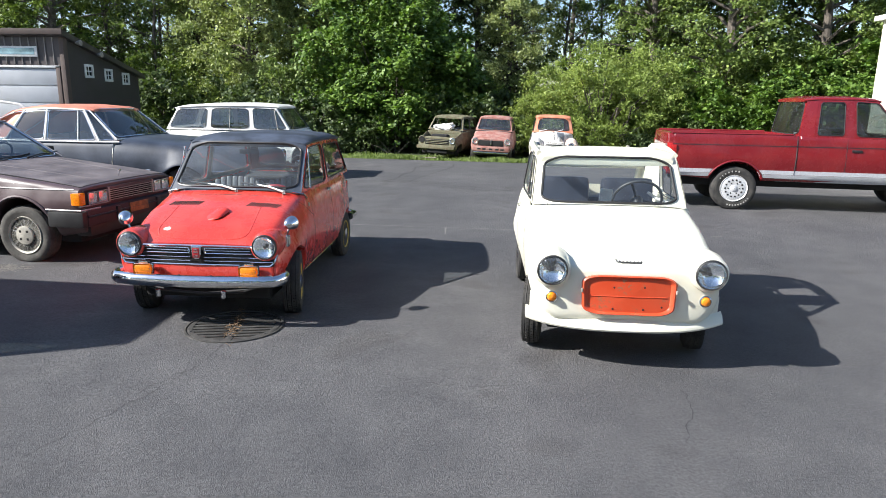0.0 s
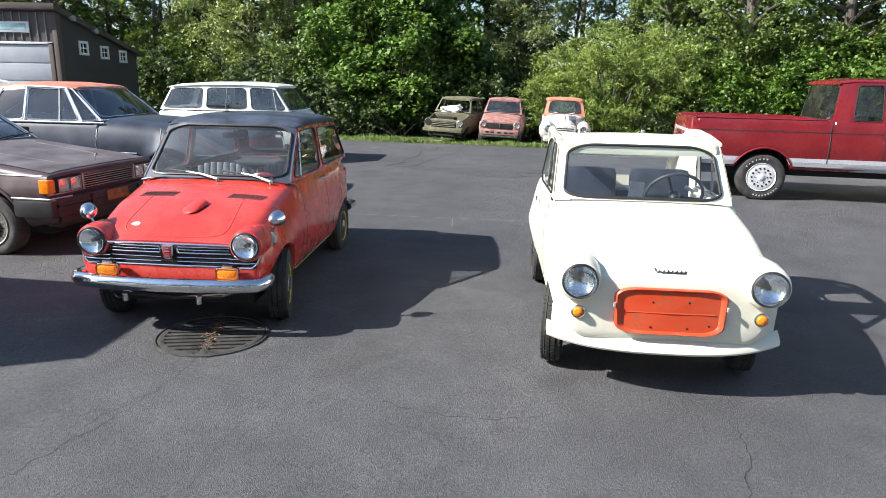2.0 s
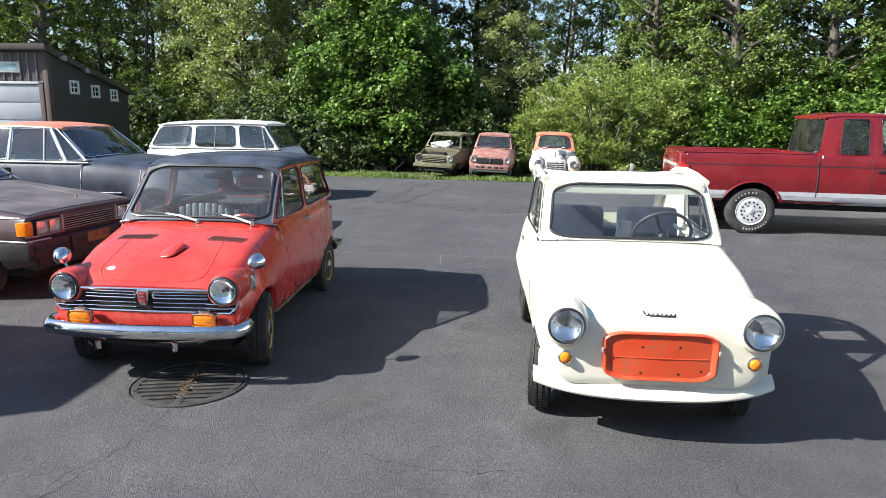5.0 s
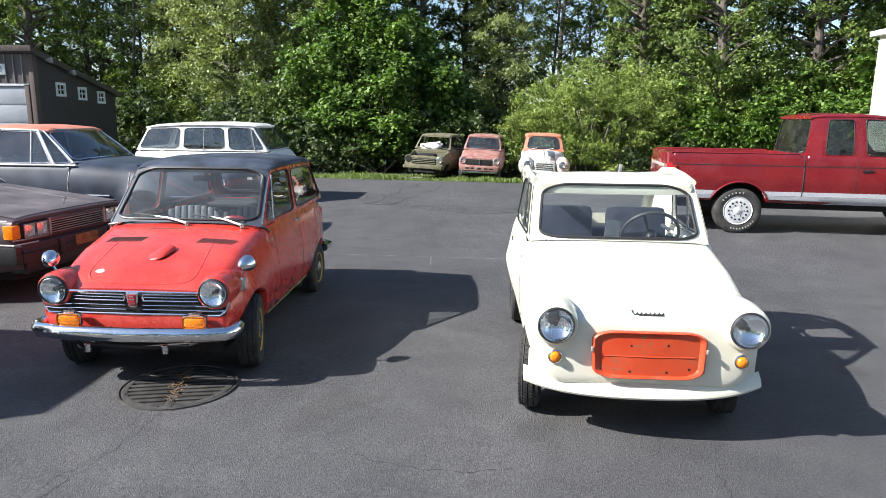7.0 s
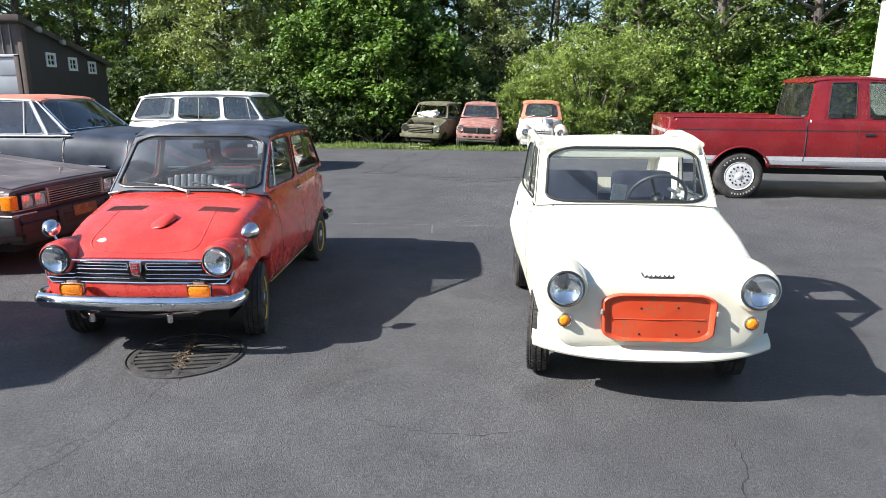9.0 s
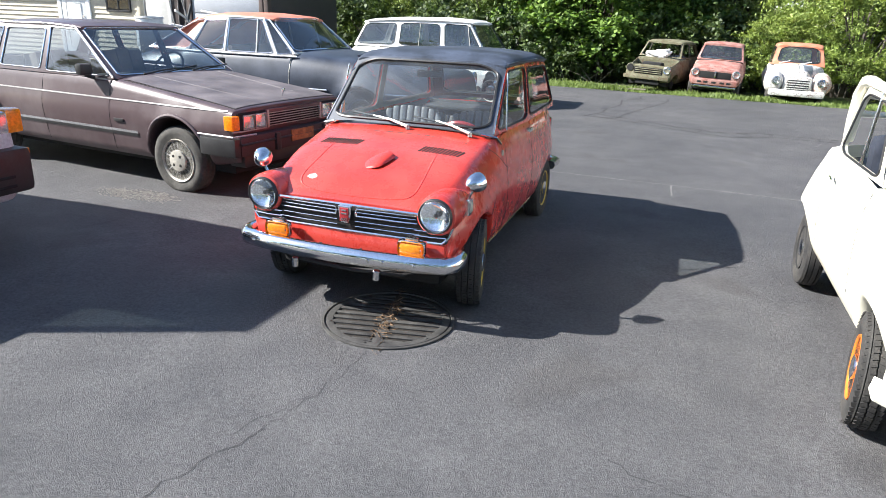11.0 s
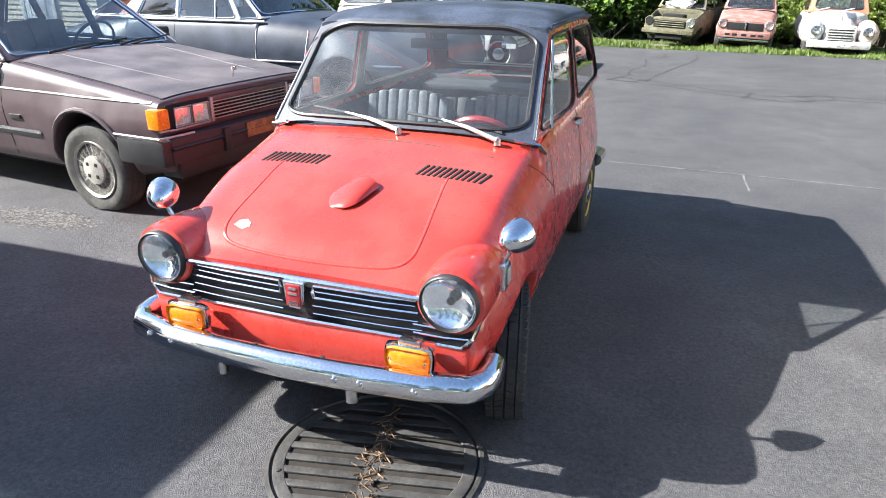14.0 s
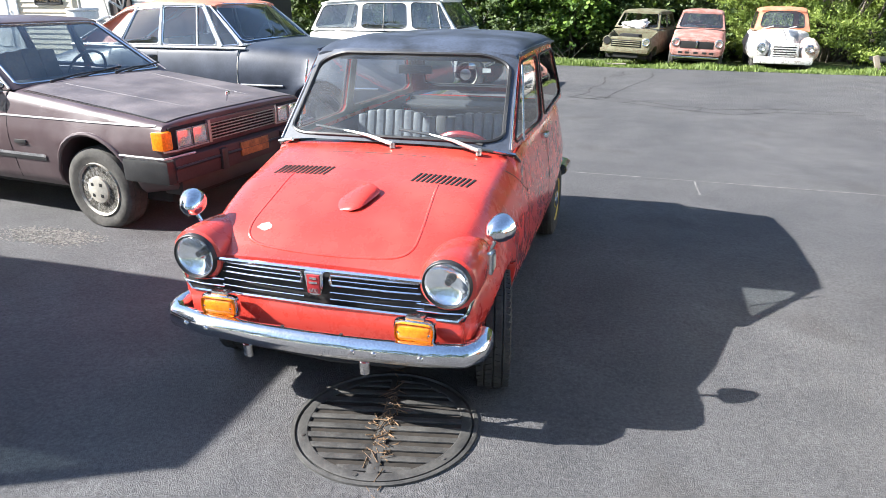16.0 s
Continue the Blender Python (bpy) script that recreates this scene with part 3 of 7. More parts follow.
# ---- ground ----
def ground_height(x, y):
    """The lot falls a little towards the drain."""
    d = math.hypot(x - 0.3, (y - 0.6) * 0.8)
    return -0.045 * max(0.0, 1 - (d / 2.6) ** 2) ** 1.5 if d < 2.6 else 0.0


def ground_sheet():
    xs = np.unique(np.concatenate([np.linspace(-400, -12, 12), np.linspace(-12, -3, 10), np.linspace(-3, 4, 71), np.linspace(-.12, .65, 39), np.linspace(4, 15, 12), np.linspace(15, 400, 12)]))
    ys = np.unique(np.concatenate([np.linspace(-400, -8, 12), np.linspace(-8, -2.4, 10), np.linspace(-2.4, 4, 65), np.linspace(-.42, .38, 41), np.linspace(4, 12, 9), np.arange(12.2, 15.9, .2), np.linspace(16, 400, 14)]))
    def bank(x, y):
        d = y - .12 - float(np.interp(x, [-9.4, -2.3, 3.4, 8, 13, 60], [15.1, 14.5, 14.0, 13.6, 13.0, 8.6]))
        return -.5 * min(1.0, max(0.0, d / .6)) if x > -9.2 else 0.0
    vs = [(x, y, ground_height(x, y) + bank(x, y)) for y in ys for x in xs]
    n = len(xs)
    fs = []
    for j in range(len(ys) - 1):
        for i in range(n - 1):
            cx, cy = (xs[i] + xs[i + 1]) / 2, (ys[j] + ys[j + 1]) / 2
            if math.hypot(cx - .265, cy + .02) < .322:      # the drain's pit
                continue
            fs.append((j * n + i, j * n + i + 1, (j + 1) * n + i + 1, (j + 1) * n + i))
    return mesh_ob("ground", vs, fs, M_ASPHALT, None, "", True)


def asphalt():
    m = bpy.data.materials.new("weathered asphalt")
    t, b = nodes_of(m)
    big, mid, fine, grit = noise_node(t, .55, 5, .6), noise_node(t, 2.4, 6, .65), noise_node(t, 60, 5, .78), noise_node(t, 230, 2, .5)
    c = ramp(t, big.outputs[0], .30, .72, (.074, .074, .079), (.122, .119, .121))
    c = mixc(t, 1.0, c, ramp(t, mid.outputs[0], .3, .75, (.80, .80, .81), (1.18, 1.17, 1.15)), 'MULTIPLY')
    c = mixc(t, 1.0, c, ramp(t, fine.outputs[0], .35, .68, (.62, .62, .62), (1.40, 1.40, 1.40)), 'MULTIPLY')
    # pale aggregate specks
    c = mixc(t, ramp(t, grit.outputs[0], .63, .70, (0, 0, 0), (.55, .55, .55)), c, (.27, .265, .26))
    # cracks: edges of a warped cell pattern, only in some areas
    tc = t.nodes.new("ShaderNodeTexCoord")
    warp = t.nodes.new("ShaderNodeTexNoise")
    warp.inputs["Scale"].default_value = 1.6
    t.links.new(tc.outputs["Object"], warp.inputs["Vector"])
    add = t.nodes.new("ShaderNodeMixRGB")
    add.inputs[0].default_value = .16
    t.links.new(tc.outputs["Object"], add.inputs[1])
    t.links.new(warp.outputs["Color"], add.inputs[2])
    vor = t.nodes.new("ShaderNodeTexVoronoi")
    vor.feature = 'DISTANCE_TO_EDGE'
    vor.inputs["Scale"].default_value = .75
    t.links.new(add.outputs[0], vor.inputs["Vector"])
    cr = ramp(t, vor.outputs["Distance"], .0012, .0045, (.3, .3, .3), (0, 0, 0))
    area = ramp(t, noise_node(t, .38, 3).outputs[0], .54, .62, (0, 0, 0), (1, 1, 1))
    mu = t.nodes.new("ShaderNodeMath")
    mu.operation = 'MULTIPLY'
    t.links.new(cr, mu.inputs[0])
    t.links.new(area, mu.inputs[1])
    c = mixc(t, mu.outputs[0], c, (.035, .035, .036))
    # oil and water stains
    st = ramp(t, noise_node(t, 1.1, 2).outputs[0], .60, .68, (1, 1, 1), (.80, .79, .78))
    c = mixc(t, 1.0, c, st, 'MULTIPLY')
    t.links.new(c, b.inputs["Base Color"])
    b.inputs["Roughness"].default_value = .78
    b.inputs["Specular IOR Level"].default_value = .35
    ad = t.nodes.new("ShaderNodeMath")
    ad.operation = 'ADD'
    t.links.new(fine.outputs[0], ad.inputs[0])
    t.links.new(grit.outputs[0], ad.inputs[1])
    bump(t, b, ad.outputs[0], .75, .012)
    return m


M_ASPHALT = asphalt()
tagged(ground_sheet(), "weathered dark grey asphalt lot with fine cracks", "ground", "", "structure")


def ribbon(name, pts, width, material, z=.004, label="", jag=.004):
    """A thin crack or joint lying on the asphalt."""
    random.seed(len(pts) + int(pts[0][0] * 100))
    dense = []
    for (a, b), (c, d) in zip(pts[:-1], pts[1:]):
        n = max(2, int(math.hypot(c - a, d - b) / .05))
        dense += [(a + (c - a) * i / n, b + (d - b) * i / n) for i in range(n)]
    dense.append(pts[-1])
    vs, fs = [], []
    for i, (x, y) in enumerate(dense):
        a, b = dense[max(0, i - 1)], dense[min(len(dense) - 1, i + 1)]
        d = Vector((b[0] - a[0], b[1] - a[1])).normalized()
        w = width * random.uniform(.4, 1.2) / 2
        j = random.uniform(-jag, jag)
        for s in (-1, 1):
            px, py = x - d.y * (w * s + j), y + d.x * (w * s + j)
            vs.append((px, py, ground_height(px, py) + z))
    for i in range(len(dense) - 1):
        fs.append((2 * i, 2 * i + 1, 2 * i + 3, 2 * i + 2))
    return tagged(mesh_ob(name, vs, fs, material, None, "", False), label, "asphalt crack", "", "structure")


M_CRACK = surface("crack filler", (.030, .029, .030), .9, vary=.4)
M_JOINT = surface("pale joint", (.19, .185, .175), .9, vary=.35, scale=8)


def drain():
    """A round cast-iron storm grate in two halves of slots, over a dark pit."""
    cx, cy, R = .265, -.02, .355
    z = ground_height(cx, cy) + .006
    g = thing("storm_drain", pose(cx, cy, z, 0, 0, 12), "round dark cast-iron storm drain grate with leaf litter", "drain grate")
    cast = surface("cast iron", (.060, .059, .058), .55, .25, vary=.3, scale=10, grain=90, bumpy=.5, tint=(.095, .092, .086))
    part("outer_ring", bm_lathe([(-.02, R + .012), (.006, R + .010), (.008, R - .004), (.0, R - .008), (-.02, R - .008)], 64, 'z'), cast, g)
    part("plate_ring", bm_lathe([(-.03, R - .015), (.004, R - .015), (.006, R - .022), (.006, R - .052), (.003, R - .056), (-.03, R - .056)], 64, 'z'), cast, g)
    ri = R - .05
    part("centre_bar", bm_box(-.022, .022, -ri, ri, -.004, .006, .003), cast, g)
    k = 0
    y = -ri + .03
    while y < ri - .01:
        half = math.sqrt(max(0, ri * ri - y * y))
        for s in (-1, 1):
            if half > .05:
                a, b = sorted((s * .015, s * (half + .004)))
                part("grate_bar", bm_box(a, b, y - .0150, y + .0150, -.004, .005, .003), cast, g)
        y += .060
    part("pit", bm_lathe([(-.004, R - .012), (-.30, R - .012), (-.30, 0)], 32, 'z'), surface("pit dirt", (.020, .016, .012), .95, vary=.5, scale=20), g)
    for k in range(6):
        a = radians(60 * k + 20)
        part("grate_bolt", bm_lathe([(.004, .010), (.009, .009), (.010, 0)], 8, 'z', at=((R - .035) * math.cos(a), (R - .035) * math.sin(a), 0)), cast, g)
    random.seed(9)
    bm = bmesh.new()
    for i in range(150):
        r, a = abs(random.gauss(0, .045)), random.gauss(0, .16)
        x, yy, zz = random.gauss(0, .025), a, random.uniform(-.004, .012)
        d = Vector((random.uniform(-1, 1), random.uniform(-1, 1), random.uniform(-.2, .2))).normalized() * random.uniform(.01, .035)
        bm_tube([Vector((x, yy, zz)) - d, Vector((x, yy, zz + .004)) + d], random.uniform(.001, .003), 4, bm=bm)
    lit = part("leaf_litter", bm, surface("dry litter", (.16, .10, .055), .95, vary=.5, scale=60), g)
    return g


drain()
ribbon("asphalt_joint", [(-1.3, 4.1), (0.2, 4.06), (1.61, 4.02), (3.0, 3.97), (5.2, 3.92)], .018, M_JOINT, label="straight pale joint across the asphalt")
ribbon("asphalt_joint", [(1.61, 4.02), (1.62, 3.74), (1.63, 3.55)], .015, M_JOINT, label="short pale joint across the asphalt")
for q in ([(.33, -.42), (.31, -.81), (.27, -1.08), (.20, -1.35), (.12, -1.64), (.0, -2.0)], [(.29, -.86), (.20, -1.12), (.13, -1.30)], [(1.55, -.85), (1.8, -.95), (2.1, -1.0), (2.35, -.95)], [(3.2, -1.55), (3.3, -1.25), (3.35, -.95)]):
    ribbon("asphalt_crack", q, .0042, M_CRACK, .003, "thin dark crack in the asphalt", .020)


def crack_net(path, half, step, seed):
    """Tarred crazing: two wandering rails with rungs between them."""
    rng = random.Random(seed)
    rails = ([], [])
    for (ax, ay), (bx, by) in zip(path, path[1:]):
        d = Vector((bx - ax, by - ay))
        n = max(1, int(d.length / step))
        d.normalize()
        for i in range(n):
            f = i / n
            for rail, sd in zip(rails, (-1, 1)):
                w = sd * half * rng.uniform(.55, 1.1)
                rail.append((ax + (bx - ax) * f - d.y * w + rng.gauss(0, .05), ay + (by - ay) * f + d.x * w + rng.gauss(0, .05)))
    for rail in rails:
        ribbon("asphalt_crack", rail, .030, M_CRACK, .003, "dark tarred crack in the asphalt", .02)
    for p, q in zip(*rails):
        if rng.random() < .8:
            ribbon("asphalt_crack", [p, ((p[0] + q[0]) / 2 + rng.gauss(0, .05), (p[1] + q[1]) / 2 + rng.gauss(0, .05)), q], .022, M_CRACK, .0034, "short tarred crack in the asphalt", .015)


crack_net([(.30, 9.0), (.45, 10.4), (.75, 12.0), (1.0, 13.8)], .36, .5, 3)
crack_net([(.0, 9.3), (.9, 8.75), (1.5, 8.40), (2.2, 8.10), (2.9, 8.40), (3.6, 8.40), (4.6, 8.50)], .20, .36, 5)


# ---- the small red car ----
def red_car():
    car = thing("compact_car", pose(-0.005, 0.05, -0.042, 0, 0, 0.6), "faded red compact car with black roof parked over a drain", "car")
    L = 2.86
    K = dict(w0=[(0, .58), (.3, .605), (2.4, .605), (L, .52)], w1=[(0, .628), (.15, .652), (.8, .662), (2.2, .660), (2.6, .63), (L, .56)],
             w2=[(0, .515), (.3, .565), (.8, .60), (2.3, .60), (L, .53)], z0=[(0, .33), (.12, .25), (.4, .21), (2.4, .22), (L, .30)],
             z1=[(0, .52), (L, .56)], z2=[(0, .615), (.06, .670), (.15, .722), (.4, .805), (.8, .89), (1.1, .91), (2.5, .91), (L, .84)],
             zc=[(0, .628), (.05, .672), (.12, .720), (.4, .832), (.78, .928), (1.0, .94), (2.5, .93), (L, .86)])
    B = Body(L, K, (0.80, 2.62), 0.32, (.38, 2.38), .285, .25, nose=((0.012, 0.99), (0.02, 0.97)), tail=((0.03, 0.96), (0.04, 0.9)))
    body = B.build("body", M_RED, car)
    block(car, "underbody", M_UNDER, -.5, .5, .1, 2.75, .17, .34, bev=.03)
    # cabin
    front = (.575, .785, .915, .53, 1.18, 1.305)
    rear = (.57, 2.76, .90, .50, 2.50, 1.295)
    b = (.602, 1.62, .905, .535, 1.64, 1.315)
    greenhouse(car, front, [b], rear, [(1.160, .522, 1.306, 1.316), (1.20, .538, 1.314, 1.338), (1.32, .549, 1.324, 1.376), (1.7, .55, 1.328, 1.392), (2.2, .54, 1.320, 1.380), (2.45, .525, 1.305, 1.345), (2.53, .51, 1.295, 1.315)],
               M_RED, M_VINYL, M_VINYL, M_GLASS, 0.045, M_TRIM, 0.06, ws_margin=(.034, .034, .045, .055), ws_r=.15, rear_m=M_DASH, ws_glass=M_SCREEN, lining=M_LINING)
    # chrome strip round the windscreen and black quarter behind the pillar
    for s in (-1, 1):
        part("pillar_trim", bm_tube([(s * .572, .792, .925), (s * .548, .99, 1.12), (s * .527, 1.185, 1.30)], .006, 6), M_OLDCHROME, car)
        part("gutter", bm_tube([(s * .535, 1.18, 1.316), (s * .553, 1.4, 1.325), (s * .553, 2.0, 1.322), (s * .525, 2.5, 1.297)], .007, 6), M_VINYL, car)
        part("quarter_window_bar", bm_tube([(s * .595, 1.02, .925), (s * .560, 1.10, 1.27)], .006, 6), M_OLDCHROME, car)
        part("cowl_trim", bm_tube([(s * .50, .765, .925), (s * .592, .80, .905), (s * .605, .86, .86)], .008, 6), M_OLDCHROME, car)
    # front: lamp pods, lamps, grille
    for s in (-1, 1):
        bm = bm_lathe([(-.046, .094), (-.040, .106), (-.015, .112), (.10, .113), (.25, .098), (.42, .05)], 36, 'y', at=(s * .515, 0, .618), caps=(False, True))
        part("lamp_fairing", bm, M_RED, car)
        headlamp(car, s * .515, -.050, .620, .086, rim_m=M_TRIM, ring=.008, deep=.032)
        # fog lamps on the bumper
        fx = -.388 if s < 0 else .412
        f = part("fog_lamp", bm_box(fx - .072, fx + .072, -.132, -.108, .412, .486, .024), M_AMBER, car, "rectangular amber lamp in a chrome surround", sharp=60)
        part("lamp_tab", bm_box(fx - .036, fx + .036, -.112, -.070, .486, .506, .006), M_OLDCHROME, f)
        part("lamp_back", bm_box(fx - .080, fx + .080, -.123, -.086, .405, .494, .026), M_CHROME, f)
        part("lamp_foot", bm_box(fx - .02, fx + .02, -.09, -.06, .37, .415, .004), M_OLDCHROME, f)
        for q in (-.058, .058):
            part("lens_screw", bm_lathe([(-.134, 0), (-.1335, .004), (-.130, .005)], 8, 'y', at=(fx + q, 0, .45)), M_OLDCHROME, f)
        # side marker
        q = B.flank(.20, .62, s)
        mk = part("side_marker", bm_box(*sorted((q.x - s * .01, q.x + s * .026)), .165, .235, .575, .665, .010), M_OLDCHROME, car)
        part("marker_lens", bm_box(*sorted((q.x, q.x + s * .031)), .178, .222, .592, .650, .008), M_ALLOYW, mk)
        # fender mirror
        base = B.top(s * (.60 if s > 0 else .555), .19 if s > 0 else .10)
        st = part("fender_mirror", bm_tube([base, base + Vector((s * .012, -.005, .04)), base + Vector((s * .045, -.01, .105))], [.014, .010, .010], 8), M_CHROME, car)
        bm = bm_lathe([(-.075, 0.0), (-.070, .018), (-.045, .040), (-.01, .052), (.02, .055), (.026, .053)], 24, 'y')
        bm.transform(Matrix.Translation(base + Vector((s * .055, 0, .135))) @ pose(0, 0, 0, 8, 0, s * -22))
        part("mirror_shell", bm, M_CHROME, st)
        bm = bm_lathe([(.024, .050), (.027, .050), (.027, 0)], 24, 'y')
        bm.transform(Matrix.Translation(base + Vector((s * .055, 0, .135))) @ pose(0, 0, 0, 8, 0, s * -22))
        part("mirror_glass", bm, M_MIRROR, st)
    block(car, "grille_backing", M_UNDER, -.47, .47, -.028, .03, .455, .615, bev=.01)
    gr = part("grille", bm_tube([(-.43, -.040, .616), (0, -.052, .620), (.43, -.040, .616)], .0085, 6), M_CHROME, car, "chromed bar grille")
    for s in (-1, 1):
        part("grille_wing", bm_box(*sorted((s * .42, s * .580)), -.042, .02, .466, .532, .018), M_UNDER, gr)
        for z, x1 in ((.530, .560), (.502, .576)):
            part("grille_bar", bm_tube([(s * .40, -.046, z), (s * .50, -.047, z), (s * x1, -.042, z + .004)], .0050, 6, flat=.8), M_CHROME, gr)
    for z, w0, w1, q in ((.600, .062, .405, .0055), (.581, .066, .400, .0036), (.560, .062, .410, .0062), (.530, .055, .41, .0034), (.502, .055, .44, .0038), (.474, 0.0, .48, .0085)):
        for s in (-1, 1):
            part("grille_bar", bm_tube([(s * w0, -.045, z), (s * w1 * .7, -.040, z), (s * w1, -.030, z)], q, 6, flat=.8), M_CHROME, gr)
    for s in (-1, 1):
        part("grille_end", bm_tube([(s * .47, -.040, .470), (s * .555, -.044, .474), (s * .588, -.036, .51), (s * .606, -.020, .57)], .007, 6), M_CHROME, gr)
        part("grille_bracket", bm_tube([(s * .062, -.045, .600), (s * .057, -.047, .580), (s * .062, -.045, .560)], .0062, 6), M_CHROME, gr)
    bm = bmesh.new()
    q = [(-.040, .052), (.040, .052), (.034, -.012), (.020, -.044), (-.020, -.044), (-.034, -.012)]
    ft, bk = [bm.verts.new((x, -.066, .562 + z)) for x, z in q], [bm.verts.new((x, -.04, .562 + z)) for x, z in q]
    bm.faces.new(ft), bm.faces.new(bk[::-1])
    for i in range(6):
        bm.faces.new((ft[i], bk[i], bk[(i + 1) % 6], ft[(i + 1) % 6]))
    bmesh.ops.bevel(bm, geom=bm.edges[:], offset=.004, segments=1, affect='EDGES')
    em = part("emblem", bm, M_CHROME, gr, "chromed shield badge with a red field")
    part("emblem_field", bm_box(-.026, .026, -.071, -.064, .530, .604, .003), M_REDPLASTIC, em)
    for z, w in ((.592, .014), (.574, .017)):
        part("emblem_mark", bm_box(-w, w, -.0735, -.069, z - .004, z + .004), M_CHROME, em)
    lettering("emblem_number", "600", .024, pose(0, -.0715, .542, 90, 0, 0), M_CHROME, em)
    # bumper
    path = [(-.632, .05, .374), (-.638, -.01, .374), (-.630, -.06, .374), (-.59, -.105, .374), (-.45, -.135, .372), (-.2, -.155, .371), (0, -.16, .371)]
    path += [(-x, y, z) for x, y, z in path[:-1][::-1]]
    bp = part("bumper", bm_tube(path, .040, 16, flat=1.18), M_CHROME, car, "curved chrome bumper")
    for x in (-.52, -.42, .20, .28, .45):
        y = float(np.interp(abs(x), [0, .2, .45, .6], [-.16, -.155, -.135, -.105]))
        bm = bm_lathe([(-.047, 0), (-.045, .008), (-.036, .012), (-.03, .012)], 12, 'y', at=(x, y, .376))
        part("bumper_bolt", bm, M_OLDCHROME, bp)
    block(car, "valance", M_RED, -.57, .57, -.045, .05, .335, .470, bev=.012)
    for x in (-.50, -.10, .14, .50):
        y = float(np.interp(abs(x), [0, .2, .45, .6], [-.16, -.155, -.135, -.105]))
        part("bolt_hole", bm_lathe([(.043, .007), (.0475, .007), (.048, 0)], 10, 'z', at=(x, y + .006, .372)), M_UNDER, bp)
    # under the bumper
    part("tow_bar", bm_tube([(-.40, -.04, .295), (-.30, -.07, .275), (.05, -.08, .262), (.34, -.07, .272), (.42, -.02, .295)], .010, 6), M_BLACK, car)
    part("tow_bar", bm_tube([(-.36, -.02, .28), (.0, -.04, .246), (.36, -.02, .28)], .008, 6), M_BLACK, car)
    for x in (-.30, .20):
        part("tow_bracket", bm_lathe([(-.03, .018), (-.028, .022), (.022, .022), (.025, .018)], 14, 'z', at=(x, -.085, .258)), M_OLDCHROME, car)
    # bonnet pressing, louvres, scoop, patch
    ridge = [(-.335, .46), (-.345, .30), (-.358, .14), (-.350, .075), (-.30, .042), (-.15, .028), (0, .024), (.15, .028), (.30, .042), (.350, .075), (.358, .14), (.345, .30), (.335, .46)]
    for _ in range(3):
        ridge = [ridge[0]] + [(a[0] + (b[0] - a[0]) * q, a[1] + (b[1] - a[1]) * q) for a, b in zip(ridge, ridge[1:]) for q in (.25, .75)] + [ridge[-1]]
    part("bonnet_ridge", bm_tube([B.top(x, y) + Vector((0, 0, -.0055)) for x, y in ridge], .008, 10), M_RED, car)
    seam(car, [B.top(x, y) for x, y in ((-.60, .60), (-.45, .645), (-.2, .675), (0, .68), (.2, .675), (.45, .645), (.60, .60))], .0028)
    for c in (-.300, .345):
        for k in range(12):
            x = c - .118 + .236 * k / 11
            p, q = B.top(x - .012, .455), B.top(x + .012, .525)
            part("louvre", bm_tube([p + Vector((0, 0, -.001)), q + Vector((0, 0, .0005))], .0080, 6, flat=.5), M_UNDER, car)
    vs, fs = [], []
    for i in range(13):
        f = i / 12
        c = B.top(-.018 + .088 * f, .235 + .135 * f)
        wid = (.082 - .030 * f) * math.sqrt(max(0, 1 - (1 - min(1, f / .45)) ** 2)) + .003
        h = .036 * math.sin(math.pi * min(.5, .04 + f * .50)) * (1 - .25 * max(0, f - .9) / .1)
        d = Vector((.88, -.47, 0)) if f < 2 else None
        for k in range(9):
            a = math.pi * k / 8
            vs.append(c + d * (wid * -math.cos(a)) + Vector((0, 0, h * math.sin(a) - .002)))
    for i in range(12):
        for k in range(8):
            fs.append((i * 9 + k, i * 9 + k + 1, i * 9 + k + 10, i * 9 + k + 9))
    fs.append(tuple(range(12 * 9, 13 * 9)))
    mesh_ob("bonnet_scoop", vs, fs, M_RED, car)
    bm = bmesh.new()
    random.seed(4)
    ring = [bm.verts.new(B.top(-.29 + .034 * math.cos(a) * random.uniform(.7, 1.2), .11 + .018 * math.sin(a) * random.uniform(.7, 1.2)) + Vector((0, 0, .0022))) for a in [2 * math.pi * k / 14 for k in range(14)]]
    bm.faces.new(ring)
    part("bare_patch", bm, M_PAPER, car)
    # doors
    for s in (-1, 1):
        seam(car, [B.flank(.95, z, s) for z in (.88, .8, .7, .6, .5, .4, .28)])
        seam(car, [B.flank(1.68, z, s) for z in (.89, .8, .7, .6, .5, .4, .28)])
        seam(car, [B.flank(y, .27, s) for y in (.95, 1.2, 1.45, 1.68)])
        seam(car, [B.flank(.95 - .02 * k, .70 + .012 * k, s) for k in range(14)])
        part("sill_strip", bm_tube([B.flank(y, .25, s) + Vector((s * .004, 0, 0)) for y in (.75, 1.2, 1.6, 2.0)], .007, 6), M_OLDCHROME, car)
        q = B.flank(1.58, .85, s)
        part("door_handle", bm_box(q.x - .006, q.x + s * .035 if s > 0 else q.x + .006, 1.53, 1.64, .84, .865, .008) if s > 0 else bm_box(q.x - .035, q.x + .006, 1.53, 1.64, .84, .865, .008), M_CHROME, car)
        q = B.flank(.88, .80, s)
        part("body_filler", bm_lathe([(-.003, .022), (.003, .022), (.0035, 0)], 14, 'x', at=q), M_ALLOYW, car)
        part("badge", bm_box(*sorted((q.x, q.x + s * .012)), .76, .80, .64, .70, .003), M_ALLOYW, car)
        # rear lamp and bumper end
        part("rear_lamp", bm_box(s * .50 - .045, s * .50 + .045, 2.83, 2.92, .60, .78, .015), M_REDLENS, car)
